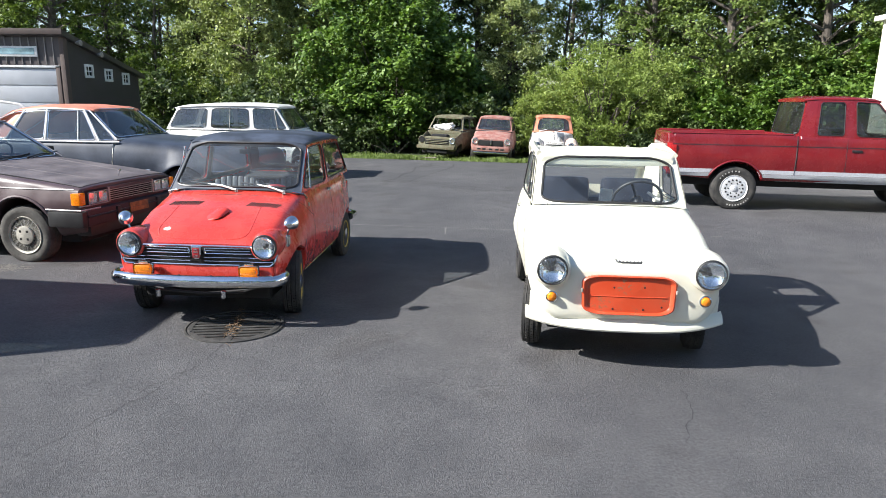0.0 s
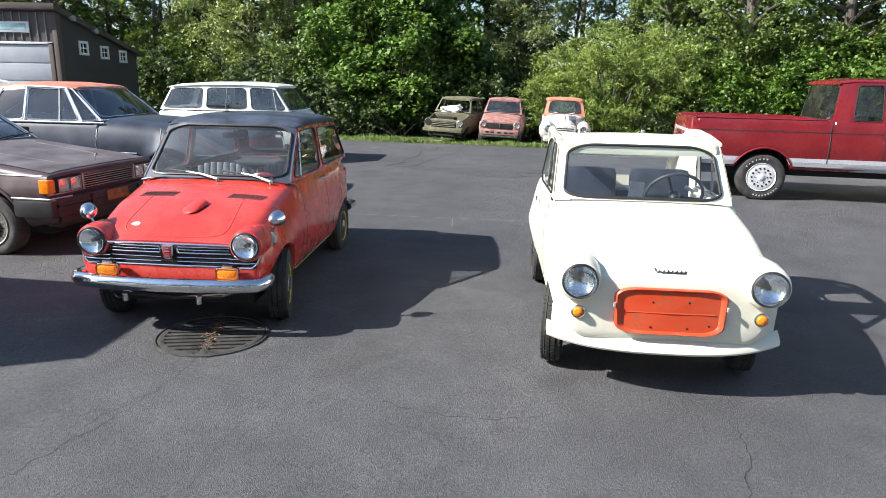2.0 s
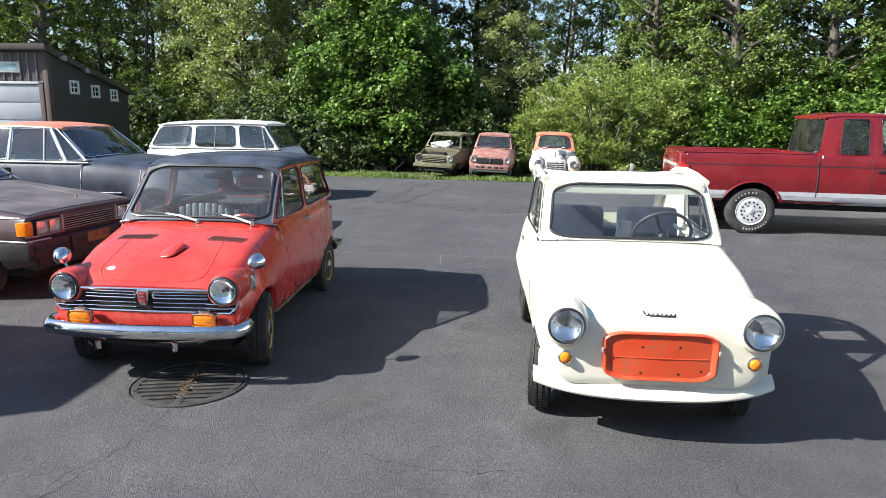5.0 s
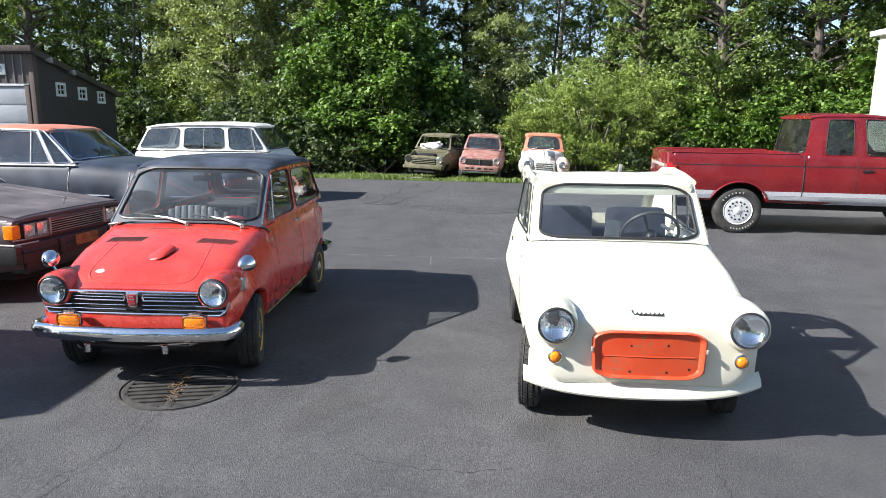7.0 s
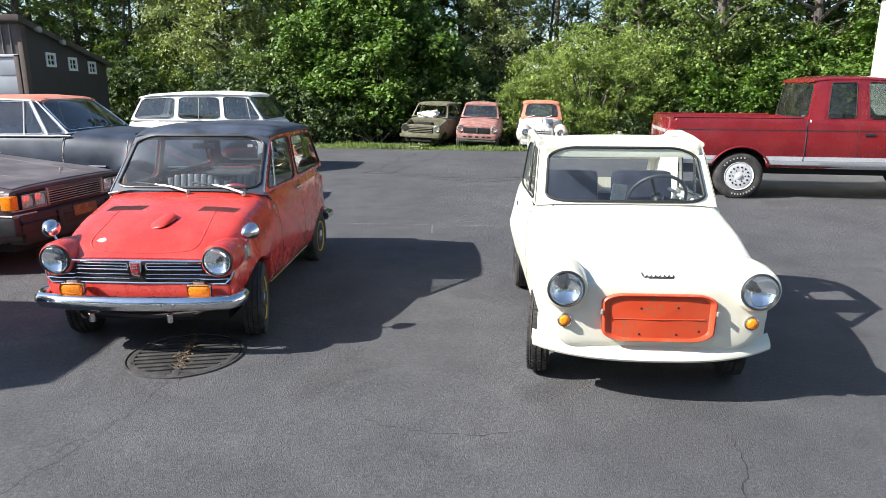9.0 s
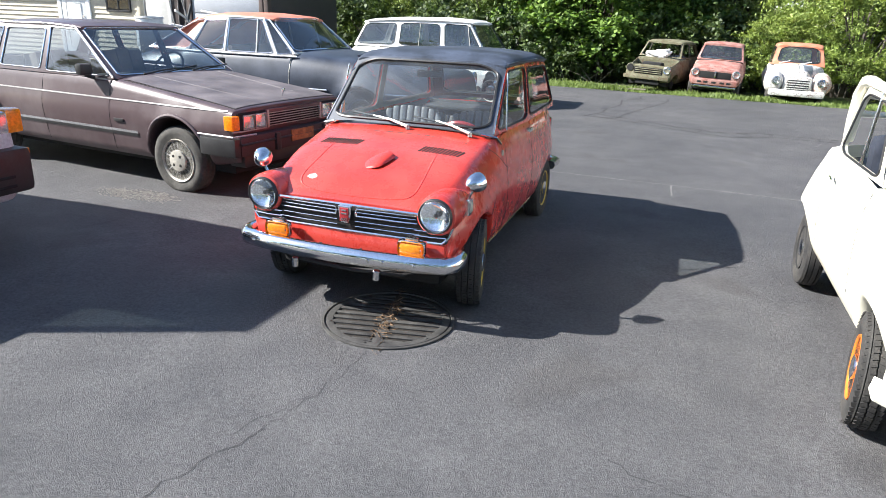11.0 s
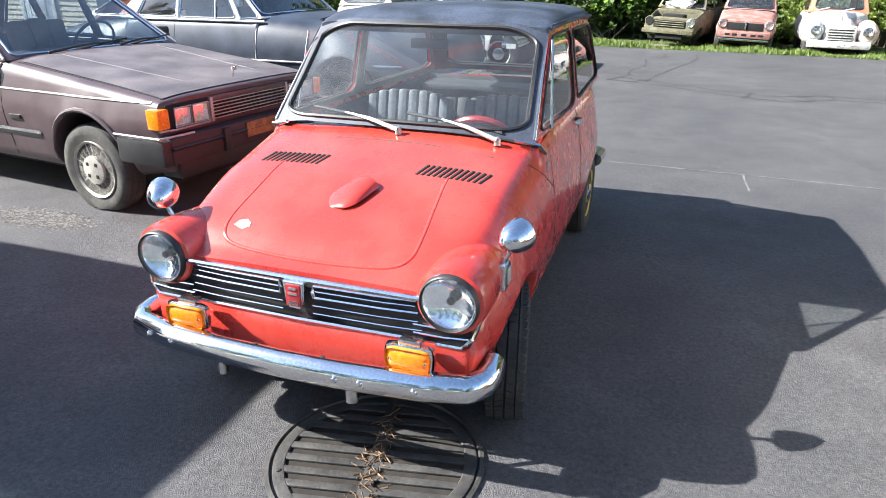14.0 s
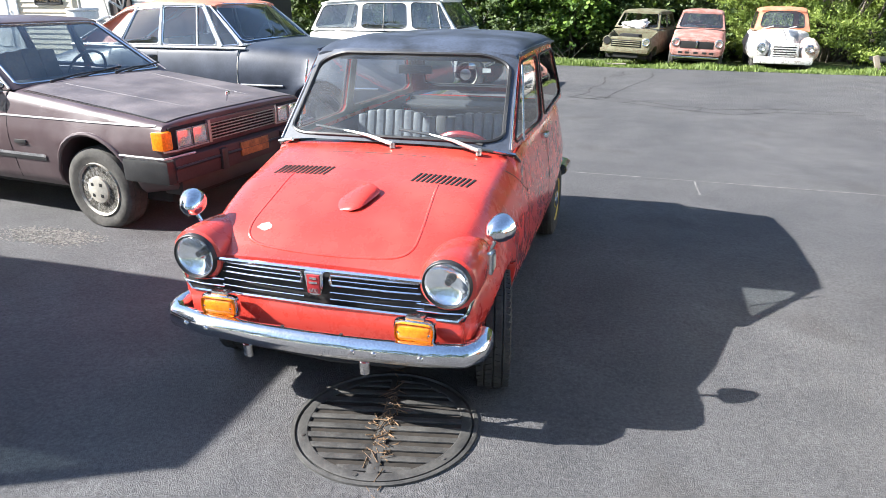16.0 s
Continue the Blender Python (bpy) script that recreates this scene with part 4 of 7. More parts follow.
    part("rear_bumper", bm_tube([(-.62, 2.62, .40), (-.63, 2.82, .40), (-.5, 2.95, .40), (0, 2.99, .40), (.5, 2.95, .40), (.63, 2.82, .40), (.62, 2.62, .40)], .04, 10), M_OLDCHROME, car)
    # wheels
    for y in (.38, 2.38):
        for s in (-1, 1):
            t = tyre(car, s * (.600 if y < 1 else .560), y, .252, .140, .150, steer=(12 if y < 1 else 0), tread=y < 1)
            rim(t, s, .148, .135, M_GOLD, "steel", (.42, M_CHROME))
    # wipers
    n = Vector((0, -.68, .73))
    wiper(car, (.44, .735, .92), (.19, .815, .965), n, .42)
    wiper(car, (.03, .735, .93), (-.24, .815, .965), n, .42)
    # inside
    for s in (-1, 1):
        part("door_card", bm_box(*sorted((s * .528, s * .542)), .90, 2.60, .36, .90, .004), M_DASH, car)
    block(car, "rear_lining", M_DASH, -.52, .52, 2.585, 2.60, .36, .90, bev=.004)
    block(car, "headliner", M_DASH, -.50, .50, 1.22, 2.46, 1.268, 1.278, bev=.003)
    block(car, "dashboard", M_DASH, -.52, .52, .84, 1.02, .80, .915, bev=.03)
    block(car, "parcel_shelf", M_DASH, -.5, .5, 2.35, 2.6, .84, .875, bev=.01)
    for x in (-.27, .27):
        seat(car, x, 1.52, .38, .46, .50, M_SEAT, .46, 8)
    seat(car, 0, 2.32, .36, 1.0, .36, M_DASH, .42, 12)
    steering(car, .27, 1.14, .800, .165, M_REDPLASTIC, -55, .018)
    m = part("inside_mirror", bm_box(-.09, .09, 1.17, 1.19, 1.205, 1.25, .01), M_TRIM, car)
    part("mirror_stem", bm_tube([(0, 1.19, 1.24), (0, 1.20, 1.30)], .006, 6), M_TRIM, m)
    block(car, "windscreen_sticker", M_PAPER, .36, .40, 1.135, 1.137, 1.225, 1.245, bev=0)
    block(car, "windscreen_clip", M_CHROME, -.03, .03, 1.165, 1.185, 1.292, 1.308, bev=.004)
    return car


red_car()


# ---- the white micro car ----
def white_car():
    car = thing("micro_car", pose(3.045, -.610, 0.012, 0, 0, -0.2), "cream white micro car with an orange-red front panel", "car")
    L = 2.66
    K = dict(w0=[(0, .50), (.25, .56), (1.2, .58), (2.3, .58), (L, .40)], w1=[(0, .580), (.12, .605), (.5, .618), (1.2, .610), (1.6, .625), (1.9, .658), (2.25, .645), (L, .45)],
             w2=[(0, .50), (.2, .570), (.5, .602), (.8, .605), (1.2, .590), (1.6, .590), (1.9, .600), (2.2, .56), (L, .36)], z0=[(0, .31), (.15, .27), (.5, .25), (2.2, .25), (L, .33)],
             z1=[(0, .50), (.6, .56), (2.2, .55), (L, .5)], z2=[(0, .655), (.2, .735), (.5, .815), (.85, .895), (1.2, .90), (2.0, .90), (L, .70)],
             zc=[(0, .665), (.1, .715), (.35, .80), (.6, .868), (.84, .92), (1.2, .93), (2.1, .93), (L, .74)])
    B = Body(L, K, (0.86, 2.02), 0.30, (.42, 2.12), .275, .235, round_=.25, nose=((0.018, 0.98), (0.032, 0.95), (0.04, 0.88), (.043, .7)), tail=((0.04, 0.93), (0.07, 0.8), (.08, .5)), smooth=.1)
    B.build("body", M_WHITE, car, sharp=50)
    block(car, "underbody", M_UNDER, -.48, .48, .12, 2.5, .19, .36, bev=.03)
    front = (.56, .835, .905, .52, 1.09, 1.262)
    post = (.575, 1.72, .905, .53, 1.62, 1.285)
    opening(car, Patch((-.56, .835, .905), (.56, .835, .905), (.52, 1.09, 1.262), (-.52, 1.09, 1.262), .05), M_WHITE, M_GLASS, (.055, .055, .035, .09), .18, .009, None, "windscreen", "windscreen_frame")
    for s in (-1, 1):
        a, b, c, d = (s * .56, .835, .905), (s * .590, 1.72, .905), (s * .53, 1.62, 1.285), (s * .52, 1.09, 1.262)
        opening(car, Patch(a, b, c, d, 0, .012) if s > 0 else Patch(b, a, d, c, 0, .012), M_WHITE, M_GLASS, (.07, .07, .06, .10), .15, .006, None, "side_window", "side_window_frame", pane=False)
        # rear quarter, open-topped body side rising to the folded roof
        rail = [(s * .512, 1.08, 1.268), (s * .53, 1.35, 1.292), (s * .53, 1.62, 1.305), (s * .515, 1.80, 1.29), (s * .50, 1.95, 1.21), (s * .48, 2.08, 1.06), (s * .47, 2.14, .93)]
        part("roof_rail", bm_tube(rail, [.020, .022, .028, .034, .038, .036, .03], 10), M_WHITE, car)
        part("window_bar", bm_tube([(s * .567, 1.28, .91), (s * .535, 1.30, 1.28)], .009, 6), M_OLDCHROME, car)
        q = Patch((s * .575, 1.72, .905), (s * .50, 2.12, .90), (s * .485, 1.93, 1.20), (s * .53, 1.62, 1.285))
        mesh_ob("rear_quarter", [q(u / 6, v / 6, 0.0) for v in range(7) for u in range(7)], [(v * 7 + u, v * 7 + u + 1, v * 7 + u + 8, v * 7 + u + 7) for v in range(6) for u in range(6)], M_WHITE, car)
    roof(car, [(1.04, .49, 1.240, 1.262), (1.08, .515, 1.252, 1.298), (1.14, .53, 1.262, 1.318), (1.22, .532, 1.266, 1.322), (1.30, .52, 1.268, 1.316)], M_WHITE, "roof_header", edge=.05)
    part("folded_roof", bm_tube([(-.50, 1.90, 1.24), (-.3, 1.97, 1.215), (0, 2.0, 1.205), (.3, 1.97, 1.215), (.50, 1.90, 1.24)], [.04, .045, .045, .045, .04], 12), M_WHITE, car)
    part("rear_crossbar", bm_tube([(-.49, 1.98, 1.10), (0, 2.06, 1.09), (.49, 1.98, 1.10)], .016, 8), M_WHITE, car)
    # nose: lamp fairings, lamps, panel, lip
    for s in (-1, 1):
        bm = bm_lathe([(-.086, .095), (-.080, .106), (-.06, .114), (.04, .126), (.20, .118), (.42, .06)], 36, 'y', at=(s * .478, 0, .638), caps=(False, True))
        part("lamp_fairing", bm, M_WHITE, car)
        headlamp(car, s * .478, -.088, .64, .088, rim_m=M_TRIM, ring=.007)
        bm = bm_lathe([(.05, .030), (.0, .036), (-.006, .030), (-.010, .028), (-.026, .022), (-.032, .010), (-.033, 0)], 20, 'y')
        bm.transform(Matrix.Translation((s * .472, -.042, .46)))
        sg = part("turn_signal", bm, M_AMBER, car)
        bm = bm_lathe([(.01, .038), (-.006, .037), (-.010, .031), (-.006, .029)], 20, 'y', at=(s * .472, -.042, .46))
        part("signal_ring", bm, M_OLDCHROME, sg)
    pan = Patch((-.280, -.068, .364), (.280, -.068, .364), (.292, -.056, .610), (-.292, -.056, .610), .014)
    rr = rounded(40, .20)
    n = len(rr)
    vs, fs = [], []
    for k, (sc, o) in enumerate(((1.0, -.02), (1.0, .006), (.965, .013), (.925, .009), (.88, -.004), (.5, -.004), (.0, -.004))):
        for u, v in rr:
            vs.append(pan(.5 + (u - .5) * sc, .5 + (v - .5) * (sc if sc > .9 else sc * .98), o))
        if k:
            for i in range(n):
                fs.append(((k - 1) * n + i, (k - 1) * n + (i + 1) % n, k * n + (i + 1) % n, k * n + i))
    fp = mesh_ob("front_panel", vs, fs, M_PANEL, car, "scuffed orange-red panel with a raised rim")
    part("panel_crease", bm_tube([pan(.10, .47, -.003), pan(.5, .47, -.003), pan(.90, .47, -.003)], .0035, 6), M_PANEL, fp)
    for u, v in ((.33, .15), (.66, .15), (.86, .22), (.34, .70), (.66, .72)):
        part("panel_bolt", bm_lathe([(.008, .0065), (.0035, .006), (.0025, .003), (.0025, 0)], 10, 'y', at=pan(u, v, 0)), M_TRIM, fp)
    for u in (-.005, 1.0):
        part("panel_clip", bm_box(-.006, .006, -.012, .004, -.012, .012, .003, Matrix.Translation(pan(u, .62, .012))), M_ALLOYW, fp)
    # bumper lip
    vs, fs = [], []
    N = 40
    for i in range(N + 1):
        x = -.622 + 1.244 * i / N
        f = abs(x) / .632
        y = -.085 + .140 * f ** 2.4
        z = .272 + .034 * f ** 4
        for dy, dz in ((.05, .055), (.012, .030), (-.004, .008), (-.008, -.008), (.0, -.02), (.02, -.024), (.08, -.01)):
            vs.append((x, y + dy, z + dz))
    for i in range(N):
        for k in range(6):
            fs.append((i * 7 + k, i * 7 + k + 1, i * 7 + k + 8, i * 7 + k + 7))
    fs += [tuple(range(7)), tuple(range(N * 7, N * 7 + 7))]
    mesh_ob("bumper_lip", vs, fs, M_WHITE, car)
    vs, fs = [], []
    for i in range(N + 1):
        x = -.598 + 1.196 * i / N
        f = abs(x) / .632
        y0, y1 = -.085 + .140 * f ** 2.4 + .05, -.055 + .16 * f ** 3
        for k in range(4):
            g = k / 3
            vs.append((x, y0 + (y1 - y0) * g, .327 + .034 * f ** 4 + .105 * g))
    for i in range(N):
        for k in range(3):
            fs.append((i * 4 + k, i * 4 + k + 1, i * 4 + k + 5, i * 4 + k + 4))
    mesh_ob("front_apron", vs, fs, M_WHITE, car)
    # script badge: looped wire, a tall first stroke and an underline
    def on_nose(x, h):
        return B.top(x, .006 + h * .9) + Vector((0, -.004, .004))
    w = [on_nose(-.082 + .0041 * k + .005 * math.sin(k * 1.15 + 1.2), .018 + .011 * math.sin(k * 1.15) + (.026 * (1 - k / 4) if k < 4 else 0)) for k in range(41)]
    part("script_badge", bm_tube(w, .0034, 5), M_TRIM, car, "dark wire script badge")
    part("badge_underline", bm_tube([on_nose(x, .001) for x in (-.05, 0, .08)], .0028, 5), M_TRIM, car)
    part("bonnet_ridge", bm_tube([B.top(0, .02 + .02 * k) for k in range(6)], .003, 6), M_WHITE, car)
    # doors and shut lines
    for s in (-1, 1):
        seam(car, [B.flank(.86, z, s) for z in (.87, .8, .7, .6, .5, .4)], .002)
        seam(car, [B.flank(1.70, z, s) for z in (.88, .8, .7, .6, .5, .4)], .002)
        q = B.flank(1.60, .80, s)
        part("door_handle", bm_tube([q, q + Vector((s * .025, -.01, 0)), q + Vector((s * .028, -.09, -.01))], .006, 6), M_CHROME, car)
    for s in (-1, 1):
        t = tyre(car, s * .550, .42, .238, .12, .140, steer=-9, tread=True)
        rim(t, s, .138, .12, M_ORIM, "steel", (.4, M_CHROME))
        t = tyre(car, s * .540, 2.12, .238, .12, .140)
        rim(t, s, .138, .115, M_UNDER, "steel", (.4, M_OLDCHROME))
    # inside
    block(car, "dashboard", M_BLUESEAT, -.50, .50, .87, .98, .78, .895, bev=.03)
    for x in (-.26, .27):
        seat(car, x, 1.45, .40, .44, .58, M_BLUESEAT, .42, 1, 14)
    block(car, "rear_shelf", M_BLUESEAT, -.47, .47, 1.70, 2.0, .72, .86, bev=.04)
    steering(car, .25, 1.06, .925, .185, M_DASH, -58, .011, 3)
    block(car, "sun_visor", M_DASH, -.06, .16, 1.10, 1.118, 1.195, 1.25, bev=.008)
    part("paper_scrap", bm_box(-.06, .04, 1.30, 1.33, .70, .98, .01, pose(-.03, 0, 0, 0, 6, 0)), M_CLOTH, car)
    part("door_cable", bm_tube([(.36, 1.2, .97), (.42, 1.15, .93), (.47, 1.0, .92), (.49, 1.05, .87)], .012, 6), M_CLOTH, car)
    part("windscreen_wiper_post", bm_lathe([(-.01, .012), (.012, .010), (.014, 0)], 10, 'z', at=B.top(-.45, .83)), M_OLDCHROME, car)
    return car


white_car()


def band(car, B, y0, y1, z0, z1, m, name, out=.004, sides=(-1, 1), skip=(), arch=0, hub=0, label=""):
    """A strip of trim or two-tone paint that follows the flank, cut by the wheel arches."""
    for s in sides:
        vs, fs, prev = [], [], None
        for y in np.arange(y0, y1 + 1e-6, .03):
            lo = z0
            for yw in skip:
                d = abs(y - yw)
                if d < arch:
                    lo = max(lo, hub + math.sqrt(arch * arch - d * d) + .002)
            if lo >= z1 - .005:
                prev = None
                continue
            k = len(vs)
            for f in (0, .5, 1):
                p = B.flank(y, lo + (z1 - lo) * f, s)
                vs.append(p + Vector((s * out, 0, 0)))
            if prev is not None:
                fs += [(prev, k, k + 1, prev + 1), (prev + 1, k + 1, k + 2, prev + 2)]
            prev = k
        mesh_ob(name, vs, fs, m, car, label)


def shut_lines(car, B, ys, z0, z1, r=.003):
    for s in (-1, 1):
        for y in ys:
            seam(car, [B.flank(y, z0 + (z1 - z0) * k / 8, s) for k in range(9)], r)


# ---- the maroon saloon ----
def maroon_saloon():
    car = thing("saloon_car", pose(-1.79, 2.28, 0.01, 0, 0, 84), "dusty maroon four-door saloon with paler bonnet and flat tyre", "car")
    L = 4.55
    K = dict(w0=[(0, .74), (.3, .78), (4, .78), (L, .72)], w1=[(0, .80), (.3, .828), (4.2, .828), (L, .78)], w2=[(0, .76), (.4, .775), (1.4, .765), (3.7, .765), (L, .74)],
             z0=[(0, .30), (.4, .23), (4, .24), (L, .34)], z1=[(0, .60), (L, .62)], z2=[(0, .745), (.4, .795), (1.4, .895), (1.8, .90), (3.7, .90), (L, .86)],
             zc=[(0, .765), (.1, .79), (.5, .835), (1.36, .935), (3.7, .95), (L, .90)])
    B = Body(L, K, (1.42, 3.70), .30, (.62, 3.30), .345, .30, round_=.14, nose=((.012, .985), (.02, .96)), tail=((.02, .97), (.03, .93)))
    B.build("body", M_MAROON, car)
    block(car, "underbody", M_UNDER, -.66, .66, .1, 4.4, .18, .36, bev=.03)
    greenhouse(car, (.74, 1.38, .905, .60, 2.02, 1.335), [(.765, 2.36, .905, .61, 2.36, 1.345), (.765, 3.06, .905, .60, 3.05, 1.335)], (.74, 3.74, .91, .57, 3.28, 1.325),
               [(1.97, .585, 1.335, 1.345), (2.05, .60, 1.34, 1.375), (2.5, .615, 1.348, 1.392), (3.0, .605, 1.342, 1.386), (3.3, .575, 1.328, 1.35)], M_MAROON, M_MAROON, M_MAROON, M_DUSTGLASS, .045, M_CHROME, .05,
               ws_margin=(.035, .035, .04, .05), ws_r=.06, side_r=.06)
    for s in (-1, 1):
        part("pillar_trim", bm_tube([(s * .748, 1.40, .915), (s * .675, 1.71, 1.125), (s * .605, 2.02, 1.335), (s * .615, 2.4, 1.352), (s * .60, 3.1, 1.342)], .009, 6), M_STRIP, car)
    # paler bonnet skin
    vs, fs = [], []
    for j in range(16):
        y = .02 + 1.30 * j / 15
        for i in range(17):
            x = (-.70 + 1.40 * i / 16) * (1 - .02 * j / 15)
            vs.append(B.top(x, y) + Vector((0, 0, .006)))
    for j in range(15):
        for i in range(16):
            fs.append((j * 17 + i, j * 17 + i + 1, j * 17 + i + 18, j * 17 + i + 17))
    bn = mesh_ob("bonnet", vs, fs, M_TOPMAROON, car, "paler maroon bonnet")
    for s in (-1, 1):
        part("bonnet_crease", bm_tube([B.top(s * (.33 + .08 * k / 8), .06 + 1.2 * k / 8) + Vector((0, 0, .004)) for k in range(9)], .0035, 6), M_TOPMAROON, bn)
        seam(car, [B.top(s * .705, .02 + 1.3 * k / 10) + Vector((0, 0, .003)) for k in range(11)], .004)
    # front face
    block(car, "grille_backing", M_UNDER, -.74, .74, -.035, .03, .575, .725, bev=.008)
    gr = block(car, "grille", M_MAROON, -.40, .40, -.05, -.03, .70, .73, bev=.004)
    for k in range(6):
        part("grille_bar", bm_box(-.37, .37, -.052, -.038, .584 + .0215 * k, .590 + .0215 * k, .002), M_ALLOY, gr)
    for x in (-.38, .38):
        part("grille_frame", bm_box(x - .012, x + .012, -.055, -.03, .572, .725, .003), M_ALLOYW, gr)
    for s in (-1, 1):
        for x in (.475, .622):
            h = part("headlamp", bm_box(s * x - .062, s * x + .062, -.050, .0, .592, .700, .008), M_FROST, car)
            part("bezel", bm_tube([(s * x + a * .066, -.05, .646 + c * .057) for a, c in ((-1, -1), (1, -1), (1, 1), (-1, 1))], .006, 5, True), M_ALLOYW, h)
        a, b = sorted((s * .725, s * .815))
        part("corner_lamp", bm_box(a, b, -.045, .055, .585, .708, .014), M_AMBER, car)
        part("lamp_surround", bm_tube([(s * .40, -.045, .575), (s * .70, -.05, .575), (s * .80, -.03, .578)], .007, 6), M_ALLOYW, car)
        a, b = sorted((s * .60, s * .86))
        part("bumper_corner", bm_box(a, b, -.10, .30, .37, .535, .03), M_TRIM, car)
        part("bumper_strip", bm_tube([(s * .60, -.10, .548), (s * .855, -.08, .548), (s * .86, .30, .548)], .008, 6), M_STRIP, car)
    bp = block(car, "bumper", M_DARKMAROON, -.80, .80, -.115, .05, .375, .545, bev=.03)
    part("bumper_strip", bm_tube([(-.80, -.117, .48), (.80, -.117, .48)], .012, 6), M_TRIM, bp)
    for x in (-.35, .35):
        part("overrider", bm_box(x - .03, x + .03, -.14, -.10, .38, .53, .012), M_TRIM, bp)
    block(car, "front_spoiler", M_TRIM, -.70, .70, -.05, .12, .26, .38, bev=.02)
    block(car, "number_plate", M_PLATE, -.16, .16, -.128, -.116, .43, .53, bev=.003)
    orn = part("bonnet_ornament", bm_tube([(0, .10, .80), (0, .085, .85)], .006, 6), M_CHROME, car)
    part("ornament_head", bm_box(-.02, .02, .075, .085, .845, .872, .003), M_CHROME, orn)
    # flanks
    for (y0, y1, z0, z1, m) in ((.05, 4.4, .735, .747, M_STRIP), (1.08, 2.92, .455, .478, M_CHROME), (1.08, 2.92, .43, .455, M_TRIM), (.10, .30, .455, .478, M_CHROME)):
        band(car, B, y0, y1, z0, z1, m, "side_trim", .006)
    for s in (-1, 1):
        arc = [B.flank(.62 + .36 * math.cos(radians(a)), .30 + .36 * math.sin(radians(a)), s) + Vector((s * .006, 0, 0)) for a in range(0, 181, 12)]
        part("wheel_arch_lip", bm_tube(arc, .016, 8), M_MAROON, car)
        arc = [B.flank(3.30 + .36 * math.cos(radians(a)), .30 + .36 * math.sin(radians(a)), s) + Vector((s * .006, 0, 0)) for a in range(0, 181, 12)]
        part("wheel_arch_lip", bm_tube(arc, .016, 8), M_MAROON, car)
        q = B.flank(1.30, .56, s)
        part("badge", bm_box(*sorted((q.x, q.x + s * .01)), 1.24, 1.36, .545, .572, .003), M_TRIM, car)
        mr = part("door_mirror", bm_box(*sorted((s * .78, s * .90)), 1.62, 1.70, .93, 1.03, .02), M_TRIM, car)
        part("mirror_foot", bm_tube([(s * .76, 1.64, .905), (s * .84, 1.66, .935)], .02, 8), M_TRIM, mr)
    shut_lines(car, B, (1.42, 2.36, 3.10), .28, .89)
    for s in (-1, 1):
        for y, fl in ((.62, .03 if s < 0 else 0), (3.30, 0)):
            t = tyre(car, s * .725, y, .300, .185, .190, M_GREYTYRE, flat=fl)
            rim(t, s, .188, .185, M_ALLOYW, "spokes", (.52, M_ALLOYW))
            for k in range(20):
                q = 2 * math.pi * k / 20
                part("rim_spoke", bm_box(-.006, .006, .092, .178, -.0075, .0075, 0, Matrix.Translation((s * .068, 0, 0)) @ Matrix.Rotation(q, 4, 'X')), M_BRIGHTALLOY, t)
            for a in range(4):
                w = .185 / 2 * s
                yy, zz = .055 * math.cos(radians(45 + 90 * a)), .055 * math.sin(radians(45 + 90 * a))
                part("cap_slot", bm_box(w * 1.02 - .006, w * 1.02 + .006, yy - .012, yy + .012, zz - .012, zz + .012, .003), M_UNDER, t)
    n = Vector((0, -.55, .83))
    wiper(car, (-.45, 1.34, .93), (.10, 1.42, .955), n, .5, M_TRIM)
    wiper(car, (.15, 1.34, .94), (.55, 1.42, .955), n, .45, M_TRIM)
    block(car, "dashboard", M_DASH, -.70, .70, 1.48, 1.75, .80, .93, bev=.04)
    for x in (-.38, .38):
        seat(car, x, 2.55, .42, .50, .60, M_TAN, .5, 3, 14)
    seat(car, 0, 3.45, .42, 1.2, .5, M_TAN, .45, 3)
    steering(car, .38, 1.95, .92, .19, M_DASH)
    return car


maroon_saloon()


